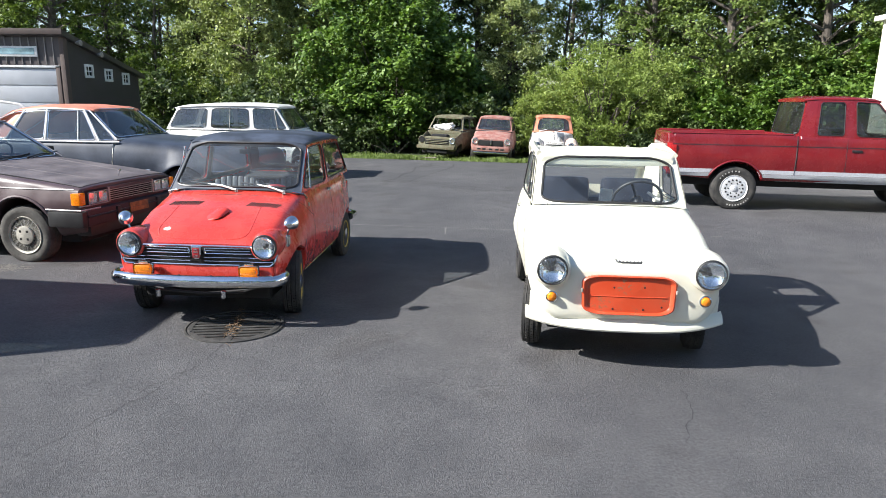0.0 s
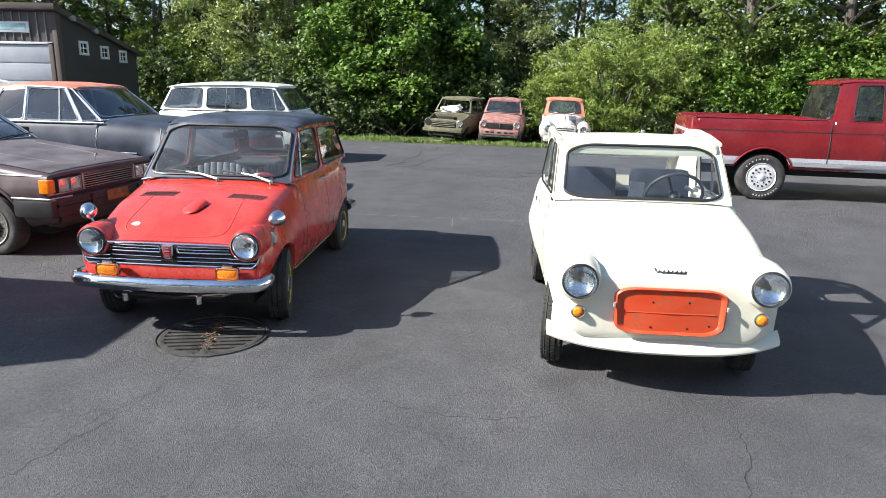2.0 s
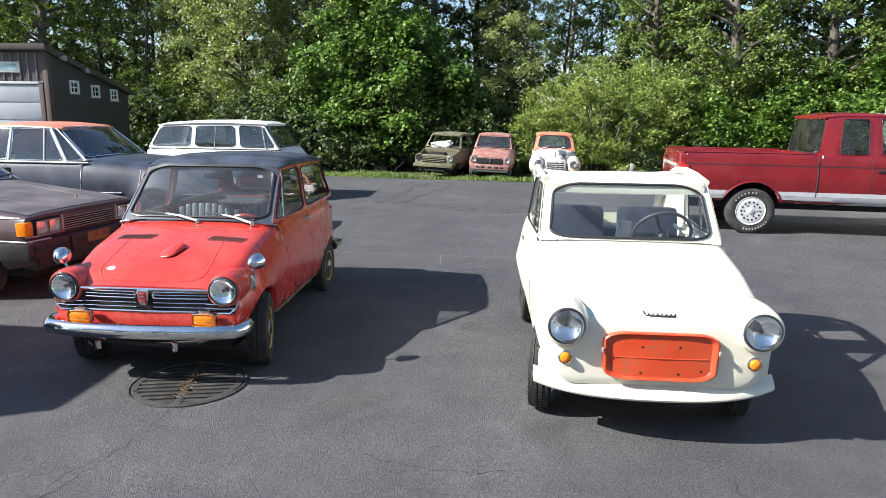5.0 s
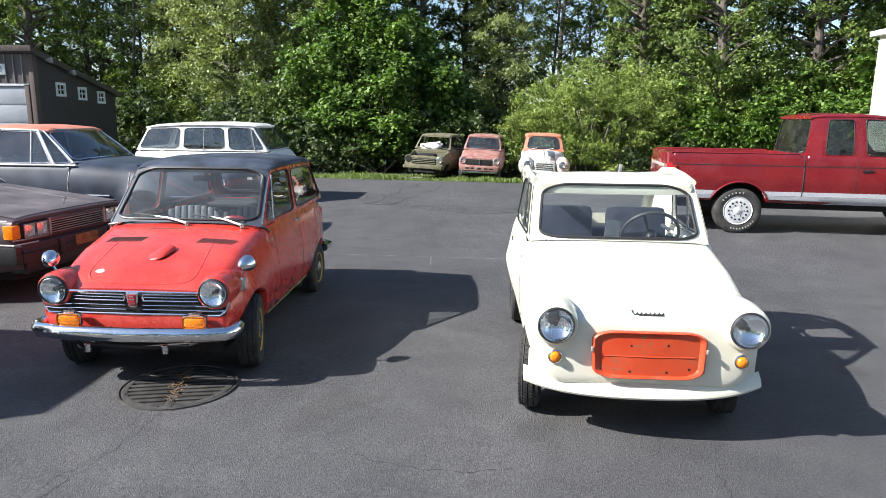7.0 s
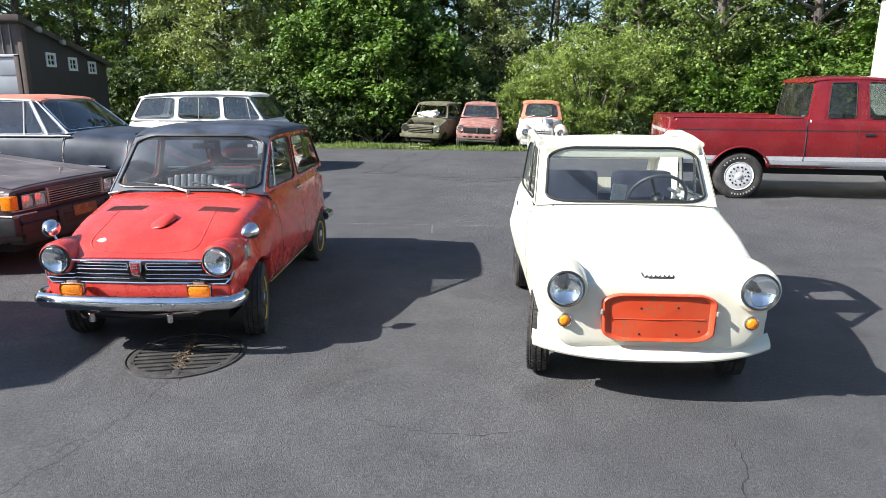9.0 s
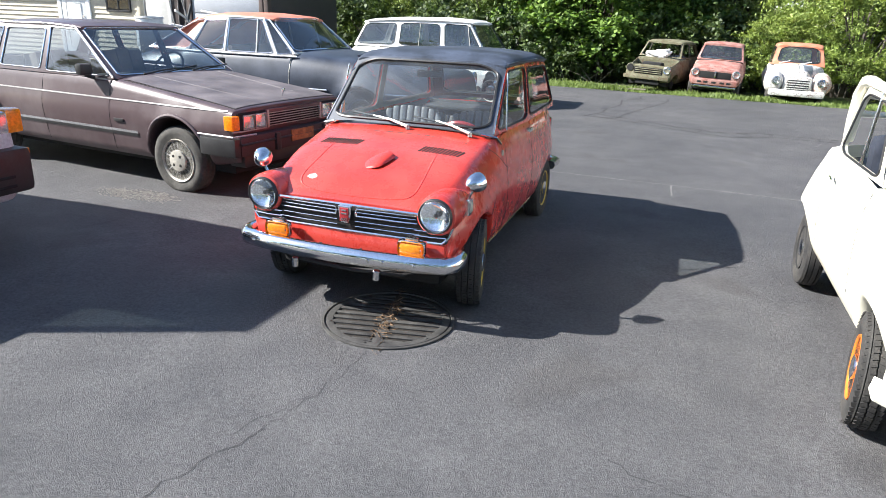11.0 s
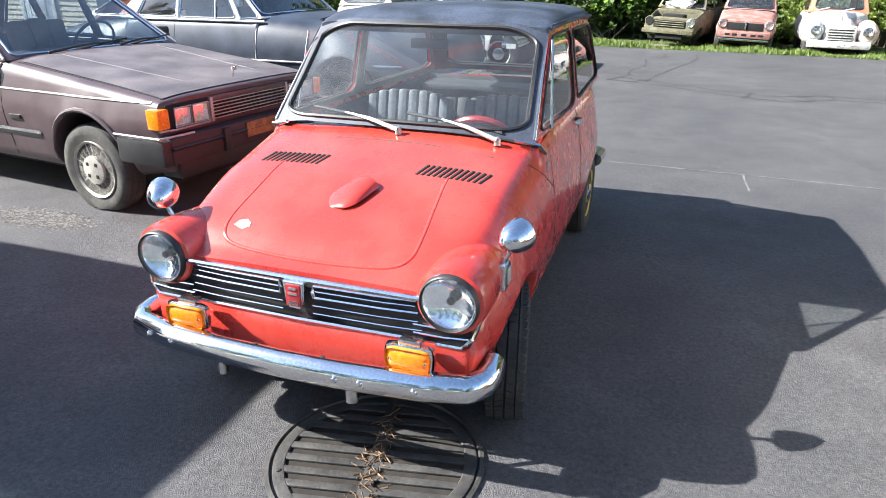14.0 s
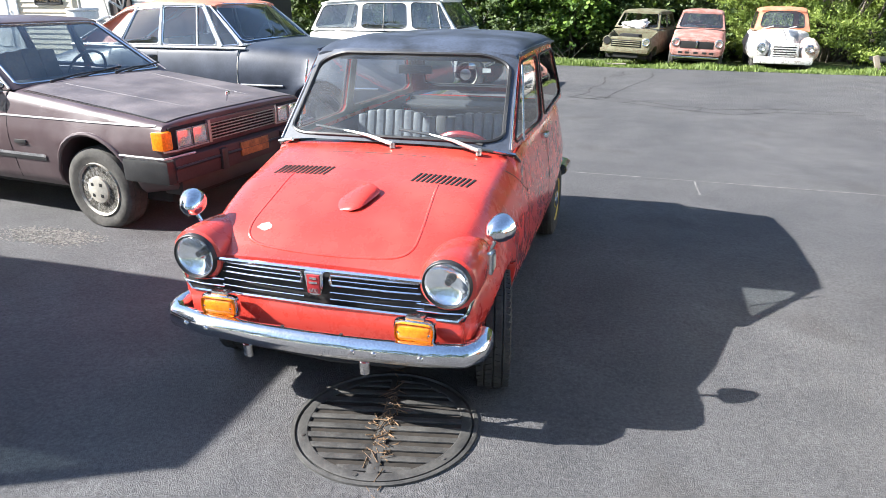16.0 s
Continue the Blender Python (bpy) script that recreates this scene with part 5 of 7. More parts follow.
# ---- the slate fastback with the coral roof ----
def fastback():
    car = thing("fastback_car", pose(-1.31, 5.50, 0, 0, 0, 90), "matt slate vintage fastback with coral roof and chrome window trim", "car")
    L = 5.0
    K = dict(w0=[(0, .80), (.5, .86), (4.4, .86), (L, .70)], w1=[(0, .86), (.5, .955), (4.2, .955), (L, .80)], w2=[(0, .70), (.5, .80), (1.9, .865), (3.6, .86), (L, .66)],
             z0=[(0, .34), (.5, .25), (4.4, .26), (L, .36)], z1=[(0, .62), (L, .66)], z2=[(0, .82), (.6, .94), (1.9, 1.0), (3.6, 1.0), (4.4, .95), (L, .80)],
             zc=[(0, .90), (.5, 1.0), (1.85, 1.075), (3.6, 1.06), (4.4, 1.0), (L, .84)])
    B = Body(L, K, (1.98, 3.75), .36, (.95, 3.95), .36, .33, round_=.25, nose=((.05, .94), (.09, .8)), tail=((.06, .92), (.1, .75)), smooth=.15)
    B.build("body", M_SLATE, car, sharp=50)
    block(car, "underbody", M_UNDER, -.70, .70, .2, 4.8, .2, .4, bev=.03)
    greenhouse(car, (.80, 1.95, 1.03, .66, 2.42, 1.455), [(.83, 2.22, 1.01, .69, 2.48, 1.46), (.84, 3.02, 1.01, .70, 3.02, 1.47), (.83, 3.62, 1.01, .66, 3.40, 1.44)], (.74, 4.42, 1.01, .56, 3.62, 1.42),
               [(2.36, .65, 1.455, 1.475), (2.46, .675, 1.465, 1.51), (2.8, .70, 1.475, 1.535), (3.2, .69, 1.468, 1.53), (3.5, .63, 1.44, 1.49), (3.66, .57, 1.42, 1.445)], M_STRIP, M_SLATE, M_CORAL, M_DUSTGLASS, .03, M_CHROME, .09,
               ws_margin=(.03, .03, .04, .05), ws_r=.12, side_r=.10, panes=(True, True, True, False))
    for s in (-1, 1):
        part("belt_trim", bm_tube([B.flank(y, .985, s) + Vector((s * .006, 0, .02)) for y in np.linspace(1.9, 3.9, 12)], .014, 6), M_WAGON, car)
        part("window_trim", bm_tube([(s * .835, 2.20, 1.02), (s * .695, 2.47, 1.455), (s * .708, 3.0, 1.468), (s * .665, 3.40, 1.438), (s * .835, 3.63, 1.02)], .017, 6), M_WAGON, car)
        q = Patch((s * .845, 3.62, .99), (s * .60, 4.45, .98), (s * .55, 3.66, 1.43), (s * .665, 3.40, 1.44), .05)
        mesh_ob("sail_panel", [q(u / 8, v / 8, .012 * s) for v in range(9) for u in range(9)], [(v * 9 + u, v * 9 + u + 1, v * 9 + u + 10, v * 9 + u + 9) for v in range(8) for u in range(8)], M_CORAL, car)
        seam(car, [B.flank(1.98, z, s) for z in np.linspace(.4, .99, 8)], .007, M_ALLOYW, "door_gap")
        seam(car, [B.flank(3.05, z, s) for z in np.linspace(.4, .97, 8)], .003)
        part("side_trim", bm_tube([B.flank(y, .62, s) + Vector((s * .008, 0, 0)) for y in np.linspace(.3, 4.5, 16)], .012, 6), M_OLDCHROME, car)
        headlamp(car, s * .66, -.06, .74, .09)
    mesh_ob("trunk_slope", [Patch((.58, 4.48, .99), (-.58, 4.48, .99), (-.54, 3.64, 1.435), (.54, 3.64, 1.435), .03)(u / 8, v / 8, .0) for v in range(9) for u in range(9)],
            [(v * 9 + u, v * 9 + u + 1, v * 9 + u + 10, v * 9 + u + 9) for v in range(8) for u in range(8)], M_CORAL, car)
    part("windscreen_trim", bm_tube([(-.80, 1.945, 1.04), (-.4, 1.87, 1.045), (0, 1.85, 1.05), (.4, 1.87, 1.045), (.80, 1.945, 1.04)], .014, 6), M_WAGON, car)
    for s in (-1, 1):
        part("window_post", bm_tube([(s * .845, 3.02, 1.02), (s * .708, 3.02, 1.462)], .014, 6), M_WAGON, car)
        part("vent_post", bm_tube([(s * .842, 2.52, 1.02), (s * .705, 2.56, 1.455)], .010, 6), M_WAGON, car)
        part("windscreen_post_trim", bm_tube([(s * .805, 1.95, 1.04), (s * .735, 2.18, 1.25), (s * .665, 2.42, 1.45)], .012, 6), M_WAGON, car)
    part("front_bumper", bm_tube([(-.93, .25, .50), (-.85, -.08, .50), (-.4, -.16, .50), (.4, -.16, .50), (.85, -.08, .50), (.93, .25, .50)], .06, 12), M_OLDCHROME, car)
    for s in (-1, 1):
        for y in (.95, 3.95):
            t = tyre(car, s * .80, y, .335, .17, .21)
            rim(t, s, .205, .17, M_SLATE, "steel", (.6, M_OLDCHROME))
    block(car, "dashboard", M_DASH, -.74, .74, 2.05, 2.25, .90, 1.03, bev=.04)
    seat(car, 0, 3.0, .48, 1.35, .55, M_TAN, .5, 3, 10)
    seat(car, 0, 3.75, .48, 1.25, .5, M_TAN, .45, 3)
    steering(car, .4, 2.42, 1.04, .21, M_DASH, -62, .010)
    return car


fastback()


# ---- the white estate ----
def estate():
    car = thing("estate_car", pose(-1.20, 9.83, 0, 0, 0, 90), "dull white estate car with a long glazed cabin", "car")
    L = 3.49
    K = dict(w0=[(0, .74), (.4, .80), (3.2, .80), (L, .76)], w1=[(0, .80), (.4, .86), (3.6, .86), (L, .82)], w2=[(0, .70), (.5, .76), (1.1, .80), (3.6, .80), (L, .78)],
             z0=[(0, .36), (.4, .28), (3.5, .28), (L, .34)], z1=[(0, .60), (L, .64)], z2=[(0, .60), (.3, .76), (.74, .97), (1.0, .98), (3.2, .98), (L, .96)],
             zc=[(0, .66), (.3, .83), (.70, 1.01), (1.0, 1.03), (3.2, 1.02), (L, 1.0)])
    B = Body(L, K, (.79, 3.42), .36, (.45, 2.64), .34, .32, round_=.18, nose=((.03, .96), (.05, .85)), tail=((.02, .97),))
    B.build("body", M_WAGON, car)
    block(car, "underbody", M_UNDER, -.66, .66, .15, 3.34, .22, .4, bev=.03)
    greenhouse(car, (.775, .80, 1.0, .65, 1.14, 1.485), [(.785, 1.62, 1.0, .675, 1.66, 1.50), (.785, 2.56, 1.0, .675, 2.54, 1.495)], (.765, 3.48, 1.0, .63, 3.26, 1.455),
               [(1.08, .635, 1.485, 1.50), (1.18, .665, 1.495, 1.545), (1.74, .69, 1.51, 1.575), (2.54, .685, 1.50, 1.56), (3.14, .655, 1.465, 1.515), (3.32, .63, 1.445, 1.465)], M_WAGON, M_WAGON, M_WAGON, M_DUSTGLASS, .055, M_TRIM, .06,
               ws_margin=(.04, .04, .05, .06), ws_r=.10, side_r=.14)
    for s in (-1, 1):
        part("gutter", bm_tube([(s * .66, 1.11, 1.49), (s * .70, 1.74, 1.508), (s * .695, 2.54, 1.498), (s * .66, 3.24, 1.455)], .010, 6), M_WAGON, car)
        part("window_bar", bm_tube([(s * .79, 1.06, 1.01), (s * .69, 1.16, 1.46)], .008, 6), M_ALLOYW, car)
        part("window_bar", bm_tube([(s * .795, 2.10, 1.01), (s * .69, 2.10, 1.46)], .006, 6), M_ALLOYW, car)
        q = B.flank(1.52, .92, s)
        part("door_handle", bm_box(*sorted((q.x, q.x + s * .04)), 1.44, 1.57, .905, .93, .008), M_CHROME, car)
        headlamp(car, s * .58, -.04, .56, .085)
        part("rear_lamp", bm_box(s * .70 - .05, s * .70 + .05, 3.47, 3.54, .66, .86, .02), M_REDLENS, car)
    shut_lines(car, B, (.74, 1.64, 2.56), .34, .97)
    part("front_bumper", bm_tube([(-.84, .22, .46), (-.78, -.06, .46), (0, -.14, .46), (.78, -.06, .46), (.84, .22, .46)], .05, 10), M_OLDCHROME, car)
    part("rear_bumper", bm_tube([(-.84, 3.24, .46), (-.78, 3.54, .46), (0, 3.58, .46), (.78, 3.54, .46), (.84, 3.24, .46)], .05, 10), M_OLDCHROME, car)
    for s in (-1, 1):
        for y in (.45, 2.64):
            t = tyre(car, s * .74, y, .32, .16, .20)
            rim(t, s, .198, .16, M_ALLOYW, "steel", (.5, M_OLDCHROME))
    block(car, "dashboard", M_DASH, -.70, .70, 0.82, 1.0, .86, 1.0, bev=.04)
    seat(car, 0, 1.69, .45, 1.25, .58, M_SEAT, .5, 3, 10)
    seat(car, 0, 2.54, .45, 1.25, .55, M_SEAT, .45, 3)
    for i, (x, y, z) in enumerate(((-.2, 2.94, .62), (.25, 2.89, .70), (0, 3.14, .58))):
        block(car, "stored_box", (M_TAN, M_WOOD, M_CLOTH)[i], x - .2, x + .2, y - .15, y + .15, .38, z + .40, bev=.02)
    steering(car, .36, 1.19, 1.0, .2, M_DASH)
    # stub nose ahead of the windscreen
    for ob in car.children:
        if ob.location.y > .1:
            ob.location.y = max(ob.location.y, .62)
            continue
        for q in [ob] + list(ob.children):
            for v in q.data.vertices:
                if v.co.y < .78:
                    v.co.y = .78 - (.78 - v.co.y) * .40
    return car


estate()


# ---- the red pickup ----
def pickup():
    turn = -6
    a = radians(turn)
    # the near rear wheel stands at (6.17, 6.46)
    o = Vector((6.17, 6.46)) + Vector((math.cos(a), math.sin(a))) * 3.85 + Vector((-math.sin(a), math.cos(a))) * .70
    car = thing("pickup_truck", pose(o.x, o.y, 0, 0, 0, 90 + turn), "dark red pickup truck with silver lower band and extended cab", "pickup truck")
    L = 4.92
    K = dict(w0=[(0, .76), (.4, .80), (L, .80)], w1=[(0, .80), (.4, .845), (4.8, .845), (L, .83)], w2=[(0, .76), (.5, .80), (1.3, .81), (L, .80)],
             z0=[(0, .52), (.3, .46), (4.2, .48), (L, .54)], z1=[(0, .80), (L, .84)], z2=[(0, 1.02), (.5, 1.10), (1.3, 1.17), (2.9, 1.20), (3.0, 1.215), (L, 1.215)],
             zc=[(0, 1.04), (.5, 1.13), (1.3, 1.20), (2.9, 1.22), (L, 1.22)])
    B = Body(L, K, (1.40, 2.92), .55, (.75, 3.85), .43, .345, round_=.12, nose=((.02, .98), (.03, .94)), tail=((.012, .985),), bed=(3.02, 4.84, .72), inset=.06)
    B.build("body", M_TRUCK, car)
    block(car, "chassis", M_UNDER, -.55, .55, .2, 4.7, .36, .60, bev=.03)
    greenhouse(car, (.775, 1.36, 1.18, .66, 1.83, 1.76), [(.79, 2.16, 1.185, .69, 2.18, 1.785), (.79, 2.25, 1.185, .69, 2.27, 1.785), (.79, 2.74, 1.185, .69, 2.70, 1.78)], (.76, 2.94, 1.20, .67, 2.86, 1.765),
               [(1.78, .645, 1.765, 1.775), (1.87, .675, 1.775, 1.82), (2.2, .70, 1.79, 1.845), (2.72, .70, 1.787, 1.84), (2.90, .68, 1.77, 1.80)], M_TRUCK, M_TRUCK, M_TRUCK, M_DARKGLASS, .05, M_TRIM, .05, rear_margin=.035,
               ws_margin=(.05, .05, .05, .06), ws_r=.08, side_r=.10, panes=(True, "solid", True, "solid"))
    band(car, B, .10, 4.86, .475, .588, M_SILVER, "lower_band", .012, skip=(.75, 3.85), arch=.43, hub=.345, label="silver painted lower band")
    band(car, B, .10, 4.86, .590, .655, surface("pale silver", (.62, .63, .66), .4, .2, vary=.06), "pale_band", .005, skip=(.75, 3.85), arch=.43, hub=.345)
    # black strip stands for the shade along the flank's crease
    band(car, B, .10, 4.86, 1.035, 1.048, M_TRIM, "crease_line", .003)
    for s in (-1, 1):
        for yw in (.75, 3.85):
            arc = [B.flank(yw + .45 * math.cos(radians(q)), .345 + .45 * math.sin(radians(q)), s) + Vector((s * .012, 0, 0)) for q in range(4, 177, 9)]
            part("wheel_arch_flare", bm_tube(arc, .016, 8), M_TRUCK, car)
        part("bed_rail", bm_tube([(s * .79, 3.04, 1.222), (s * .79, 4.88, 1.222)], .016, 6), M_TRUCK, car)
        part("tail_lamp", bm_box(s * .78 - .055, s * .78 + .055, 4.86, 4.945, .84, 1.06, .015), M_REDLENS, car)
        part("reverse_lamp", bm_box(s * .71 - .05, s * .71 + .05, 4.90, 4.948, .86, 1.04, .012), M_FROST, car)
        part("rear_marker", bm_box(*sorted((s * .80, s * .852)), 4.80, 4.92, .86, 1.03, .01), M_REDLENS, car)
        q = B.flank(2.10, .99, s)
        part("door_handle", bm_box(*sorted((q.x, q.x + s * .02)), 2.02, 2.17, .975, 1.01, .008), M_TRIM, car)
        part("corner_lamp", bm_box(*sorted((s * .72, s * .83)), -.02, .12, .80, .98, .015), M_AMBER, car)
    shut_lines(car, B, (1.36, 2.24), .50, 1.17, .004)
    seam(car, [B.flank(2.97, .50 + .70 * k / 8, -1) + Vector((-.002, 0, 0)) for k in range(9)], .009)
    seam(car, [B.flank(2.97, .50 + .70 * k / 8, 1) + Vector((.002, 0, 0)) for k in range(9)], .009)
    block(car, "tailgate", M_TRUCK, -.66, .66, 4.88, 4.945, .72, 1.20, bev=.012)
    block(car, "tailgate_strip", M_ALLOYW, -.62, .62, 4.946, 4.955, .98, 1.03, bev=.003)
    block(car, "rear_bumper", M_OLDCHROME, -.80, .80, 4.93, 5.05, .48, .62, bev=.02)
    block(car, "front_bumper", M_OLDCHROME, -.82, .82, -.10, .02, .48, .64, bev=.02)
    block(car, "grille", M_TRIM, -.60, .60, -.045, -.02, .74, .98, bev=.01)
    block(car, "third_brake_lamp", M_CHROME, -.12, .12, 2.745, 2.775, 1.78, 1.81, bev=.008)
    block(car, "window_sticker", M_CLOTH, -.55, -.38, 2.90, 2.915, 1.225, 1.255, bev=.003)
    letter = surface("white tyre lettering", (.34, .33, .31), .8, vary=.15)
    for s in (-1, 1):
        for y in (.75, 3.85):
            t = tyre(car, s * .715, y, .352, .235, .214)
            rim(t, s, .212, .235, M_BRIGHTALLOY, "holes", (.26, M_BRIGHTALLOY), shallow=.95)
            # raised lettering drawn as plain bars on the sidewall
            for a0, n in ((35, 7), (215, 9)):
                for k in range(n):
                    q = radians(a0 + k * (11 if n == 7 else 9))
                    m = pose(s * .1185, .278 * math.cos(q), .278 * math.sin(q)) @ pose(0, 0, 0, math.degrees(q) - 90, 0, 0)
                    part("sidewall_mark", bm_box(-.004, .004, -.009, .009, -.012, .012, 0, m), letter, t)
        a, b = sorted((s * .30, s * .575))
        block(car, "wheel_tub", M_UNDER, a, b, 3.38, 4.32, .46, .80, bev=.04)
        a, b = sorted((s * .56, s * .79))
        block(car, "wheel_tub", M_UNDER, a, b, 3.38, 4.32, .80, .86, bev=.02)
    block(car, "dashboard", M_DASH, -.70, .70, 1.5, 1.7, .98, 1.17, bev=.04)
    for x in (-.36, .36):
        seat(car, x, 2.35, .62, .52, .62, M_SEAT, .5, 3, 12, True)
    return car


pickup()


# ---- the grey van ----
def van():
    car = thing("van", pose(-2.46, -.76, 0, 0, 0, 91), "pale grey van with black bumper and amber marker lamps", "van")
    grey = surface("pale grey van paint", (.56, .56, .57), .4, vary=.08, coat=.3)
    L = 4.3
    K = dict(w0=[(0, .76), (.3, .80), (L, .80)], w1=[(0, .80), (.3, .835), (L, .83)], w2=[(0, .78), (.4, .81), (L, .80)], z0=[(0, .30), (.4, .26), (L, .32)], z1=[(0, .60), (L, .65)],
             z2=[(0, .86), (.25, .98), (.5, 1.05), (L, 1.05)], zc=[(0, .90), (.25, 1.02), (.5, 1.08), (L, 1.08)])
    B = Body(L, K, (.52, 4.22), .4, (.75, 3.2), .36, .31, round_=.14, nose=((.02, .98), (.04, .93)), tail=((.02, .97),))
    B.build("body", grey, car)
    block(car, "underbody", M_UNDER, -.66, .66, .15, 4.1, .2, .4, bev=.03)
    greenhouse(car, (.80, .46, 1.06, .70, .82, 2.21), [(.81, 1.55, 1.06, .72, 1.55, 2.23), (.81, 2.8, 1.06, .72, 2.8, 2.23)], (.79, 4.26, 1.07, .70, 4.1, 2.20),
               [(.75, .68, 2.21, 2.225), (.86, .71, 2.22, 2.285), (1.6, .735, 2.24, 2.33), (3.2, .735, 2.24, 2.33), (4.15, .71, 2.21, 2.25)], grey, M_TRIM, grey, M_DARKGLASS, .06, M_TRIM, .05, ws_margin=(.05, .05, .05, .06), ws_r=.08, side_r=.08)
    bp = block(car, "bumper", M_TRIM, -.85, .85, -.09, .35, .35, .65, bev=.05)
    for z in (.40, .46):
        part("bumper_groove", bm_box(-.70, .70, -.096, -.08, z, z + .02, .004), M_UNDER, bp)
    for s in (-1, 1):
        part("headlamp", bm_box(s * .62 - .13, s * .62 + .13, -.05, .02, .74, .88, .02), M_FROST, car)
        part("corner_lamp", bm_box(*sorted((s * .745, s * .86)), -.04, .10, .735, .89, .02), M_AMBER, car)
        part("side_marker", bm_box(*sorted((s * .80, s * .858)), -.06, .16, .585, .635, .01), M_AMBER, bp)
        for y in (.75, 3.2):
            t = tyre(car, s * .72, y, .31, .18, .19)
            rim(t, s, .188, .18, M_ALLOYW, "steel", (.45, M_ALLOYW))
        mr = part("door_mirror", bm_box(*sorted((s * .86, s * 1.00)), .78, .86, 1.10, 1.30, .02), M_TRIM, car)
        part("mirror_arm", bm_tube([(s * .80, .80, 1.12), (s * .90, .81, 1.14)], .015, 6), M_TRIM, mr)
    block(car, "grille", M_TRIM, -.48, .48, -.045, -.02, .74, .88, bev=.01)
    block(car, "dashboard", M_DASH, -.70, .70, .62, .85, .90, 1.05, bev=.04)
    for x in (-.38, .38):
        seat(car, x, 1.55, .62, .5, .62, M_SEAT, .5, 3)
    shut_lines(car, B, (.80, 1.6), .36, 1.03)
    return car


van()


# ---- three wrecks on the verge ----
def wreck_compact(m, paint_m, label, state):
    """An old compact like the red one, stripped."""
    car = thing("wrecked_car", m, label, "wrecked car", "wrecks on the verge")
    L = 2.9
    K = dict(w0=[(0, .58), (.3, .61), (2.5, .61), (L, .55)], w1=[(0, .63), (.2, .655), (2.3, .67), (L, .58)], w2=[(0, .55), (.4, .59), (.85, .61), (2.4, .61), (L, .55)],
             z0=[(0, .33), (.3, .25), (2.5, .26), (L, .32)], z1=[(0, .53), (L, .57)], z2=[(0, .68), (.3, .76), (.8, .88), (2.5, .90), (L, .84)], zc=[(0, .71), (.3, .80), (.78, .92), (2.5, .93), (L, .86)])
    B = Body(L, K, (.80, 2.65), .32, (.40, 2.42), .29, .24, nose=((.012, .985), (.02, .96)), tail=((.03, .95),), bed=(.10, .70, .42) if state == "open" else None)
    B.build("body", paint_m, car)
    block(car, "underbody", M_UNDER, -.5, .5, .1, 2.75, .20, .38, bev=.03)
    greenhouse(car, (.59, .80, .92, .495, 1.16, 1.32), [(.61, 1.65, .91, .50, 1.66, 1.33)], (.58, 2.80, .91, .47, 2.52, 1.31),
               [(1.09, .46, 1.310, 1.338), (1.17, .495, 1.318, 1.365), (1.4, .512, 1.325, 1.392), (2.2, .508, 1.322, 1.392), (2.54, .475, 1.30, 1.34)], paint_m, paint_m, paint_m, M_DUSTGLASS, .05, M_TRIM, .05,
               ws_margin=(.05, .05, .05, .07), ws_r=.14, panes=(False, False) if state == "open" else None, ws_glass=M_DUSTGLASS)
    if state == "open":
        for ob in list(car.children):
            if ob.name.startswith("windscreen") and "frame" not in ob.name:
                bpy.data.objects.remove(ob)
        part("scuttle_panel", bm_box(-.5, .5, .70, .80, .80, .88, .02), M_OLIVE, car)
        part("engine", bm_box(-.28, .25, .20, .55, .45, .80, .05), M_UNDER, car)
        part("radiator_brace", bm_box(-.32, .32, .06, .10, .60, .74, .01), paint_m, car)
    for s in (-1, 1):
        part("lamp_fairing", bm_lathe([(-.03, .10), (-.02, .116), (.10, .115), (.38, .05)], 28, 'y', at=(s * .50, 0, .63), caps=(False, True)), paint_m, car)
        if state == "open" and s < 0:
            part("empty_lamp_socket", bm_lathe([(-.032, .09), (.02, .085), (.05, .05), (.05, 0)], 24, 'y', at=(s * .50, 0, .63)), M_UNDER, car)
        else:
            headlamp(car, s * .50, -.03, .63, .083, rim_m=M_OLDCHROME, deep=.026)
    block(car, "grille_opening", M_UNDER, -.39, .39, -.03, .03, .50, .665, bev=.01)
    if state == "open":
        for z in (.53, .58, .63):
            part("grille_bar", bm_tube([(-.36, -.036, z), (0, -.04, z), (.36, -.036, z)], .012, 6), paint_m, car)
        block(car, "bumper", M_OLIVE, -.64, .60, -.12, -.03, .36, .46, bev=.02)
        block(car, "torn_valance", M_UNDER, -.30, .35, -.06, .02, .24, .36, bev=.01)
    else:
        block(car, "grille_post", M_OLDCHROME, -.02, .02, -.05, -.02, .52, .68, bev=.006)
        v = block(car, "valance", paint_m, -.56, .56, -.07, .02, .33, .47, bev=.02)
        for x in (-.36, -.20, 0.0, .20, .36):
            part("valance_slot", bm_box(x - .055, x + .055, -.075, -.06, .375, .425, .012), M_UNDER, v)
        block(car, "bumper_iron", M_OLDCHROME, -.55, .55, -.03, .03, .26, .31, bev=.01)
    shut_lines(car, B, (.95, 1.68), .30, .88)
    for s in (-1, 1):
        for y in (.40, 2.42):
            if state == "open" and y < 1:
                part("brake_drum", bm_lathe([(-.05, .10), (.03, .10), (.04, .04), (.04, 0)], 20, 'x', at=(s * .55, y, .24)), M_UNDER, car)
            else:
                t = tyre(car, s * .57, y, .25, .135, .15, M_GREYTYRE, flat=.03)
                rim(t, s, .148, .135, M_UNDER, "steel")
    for x in (-.28, .28):
        seat(car, x, 1.55, .42, .44, .5, M_SEAT)
    block(car, "dashboard", M_DASH, -.52, .52, .84, 1.0, .80, .91, bev=.03)
    return car


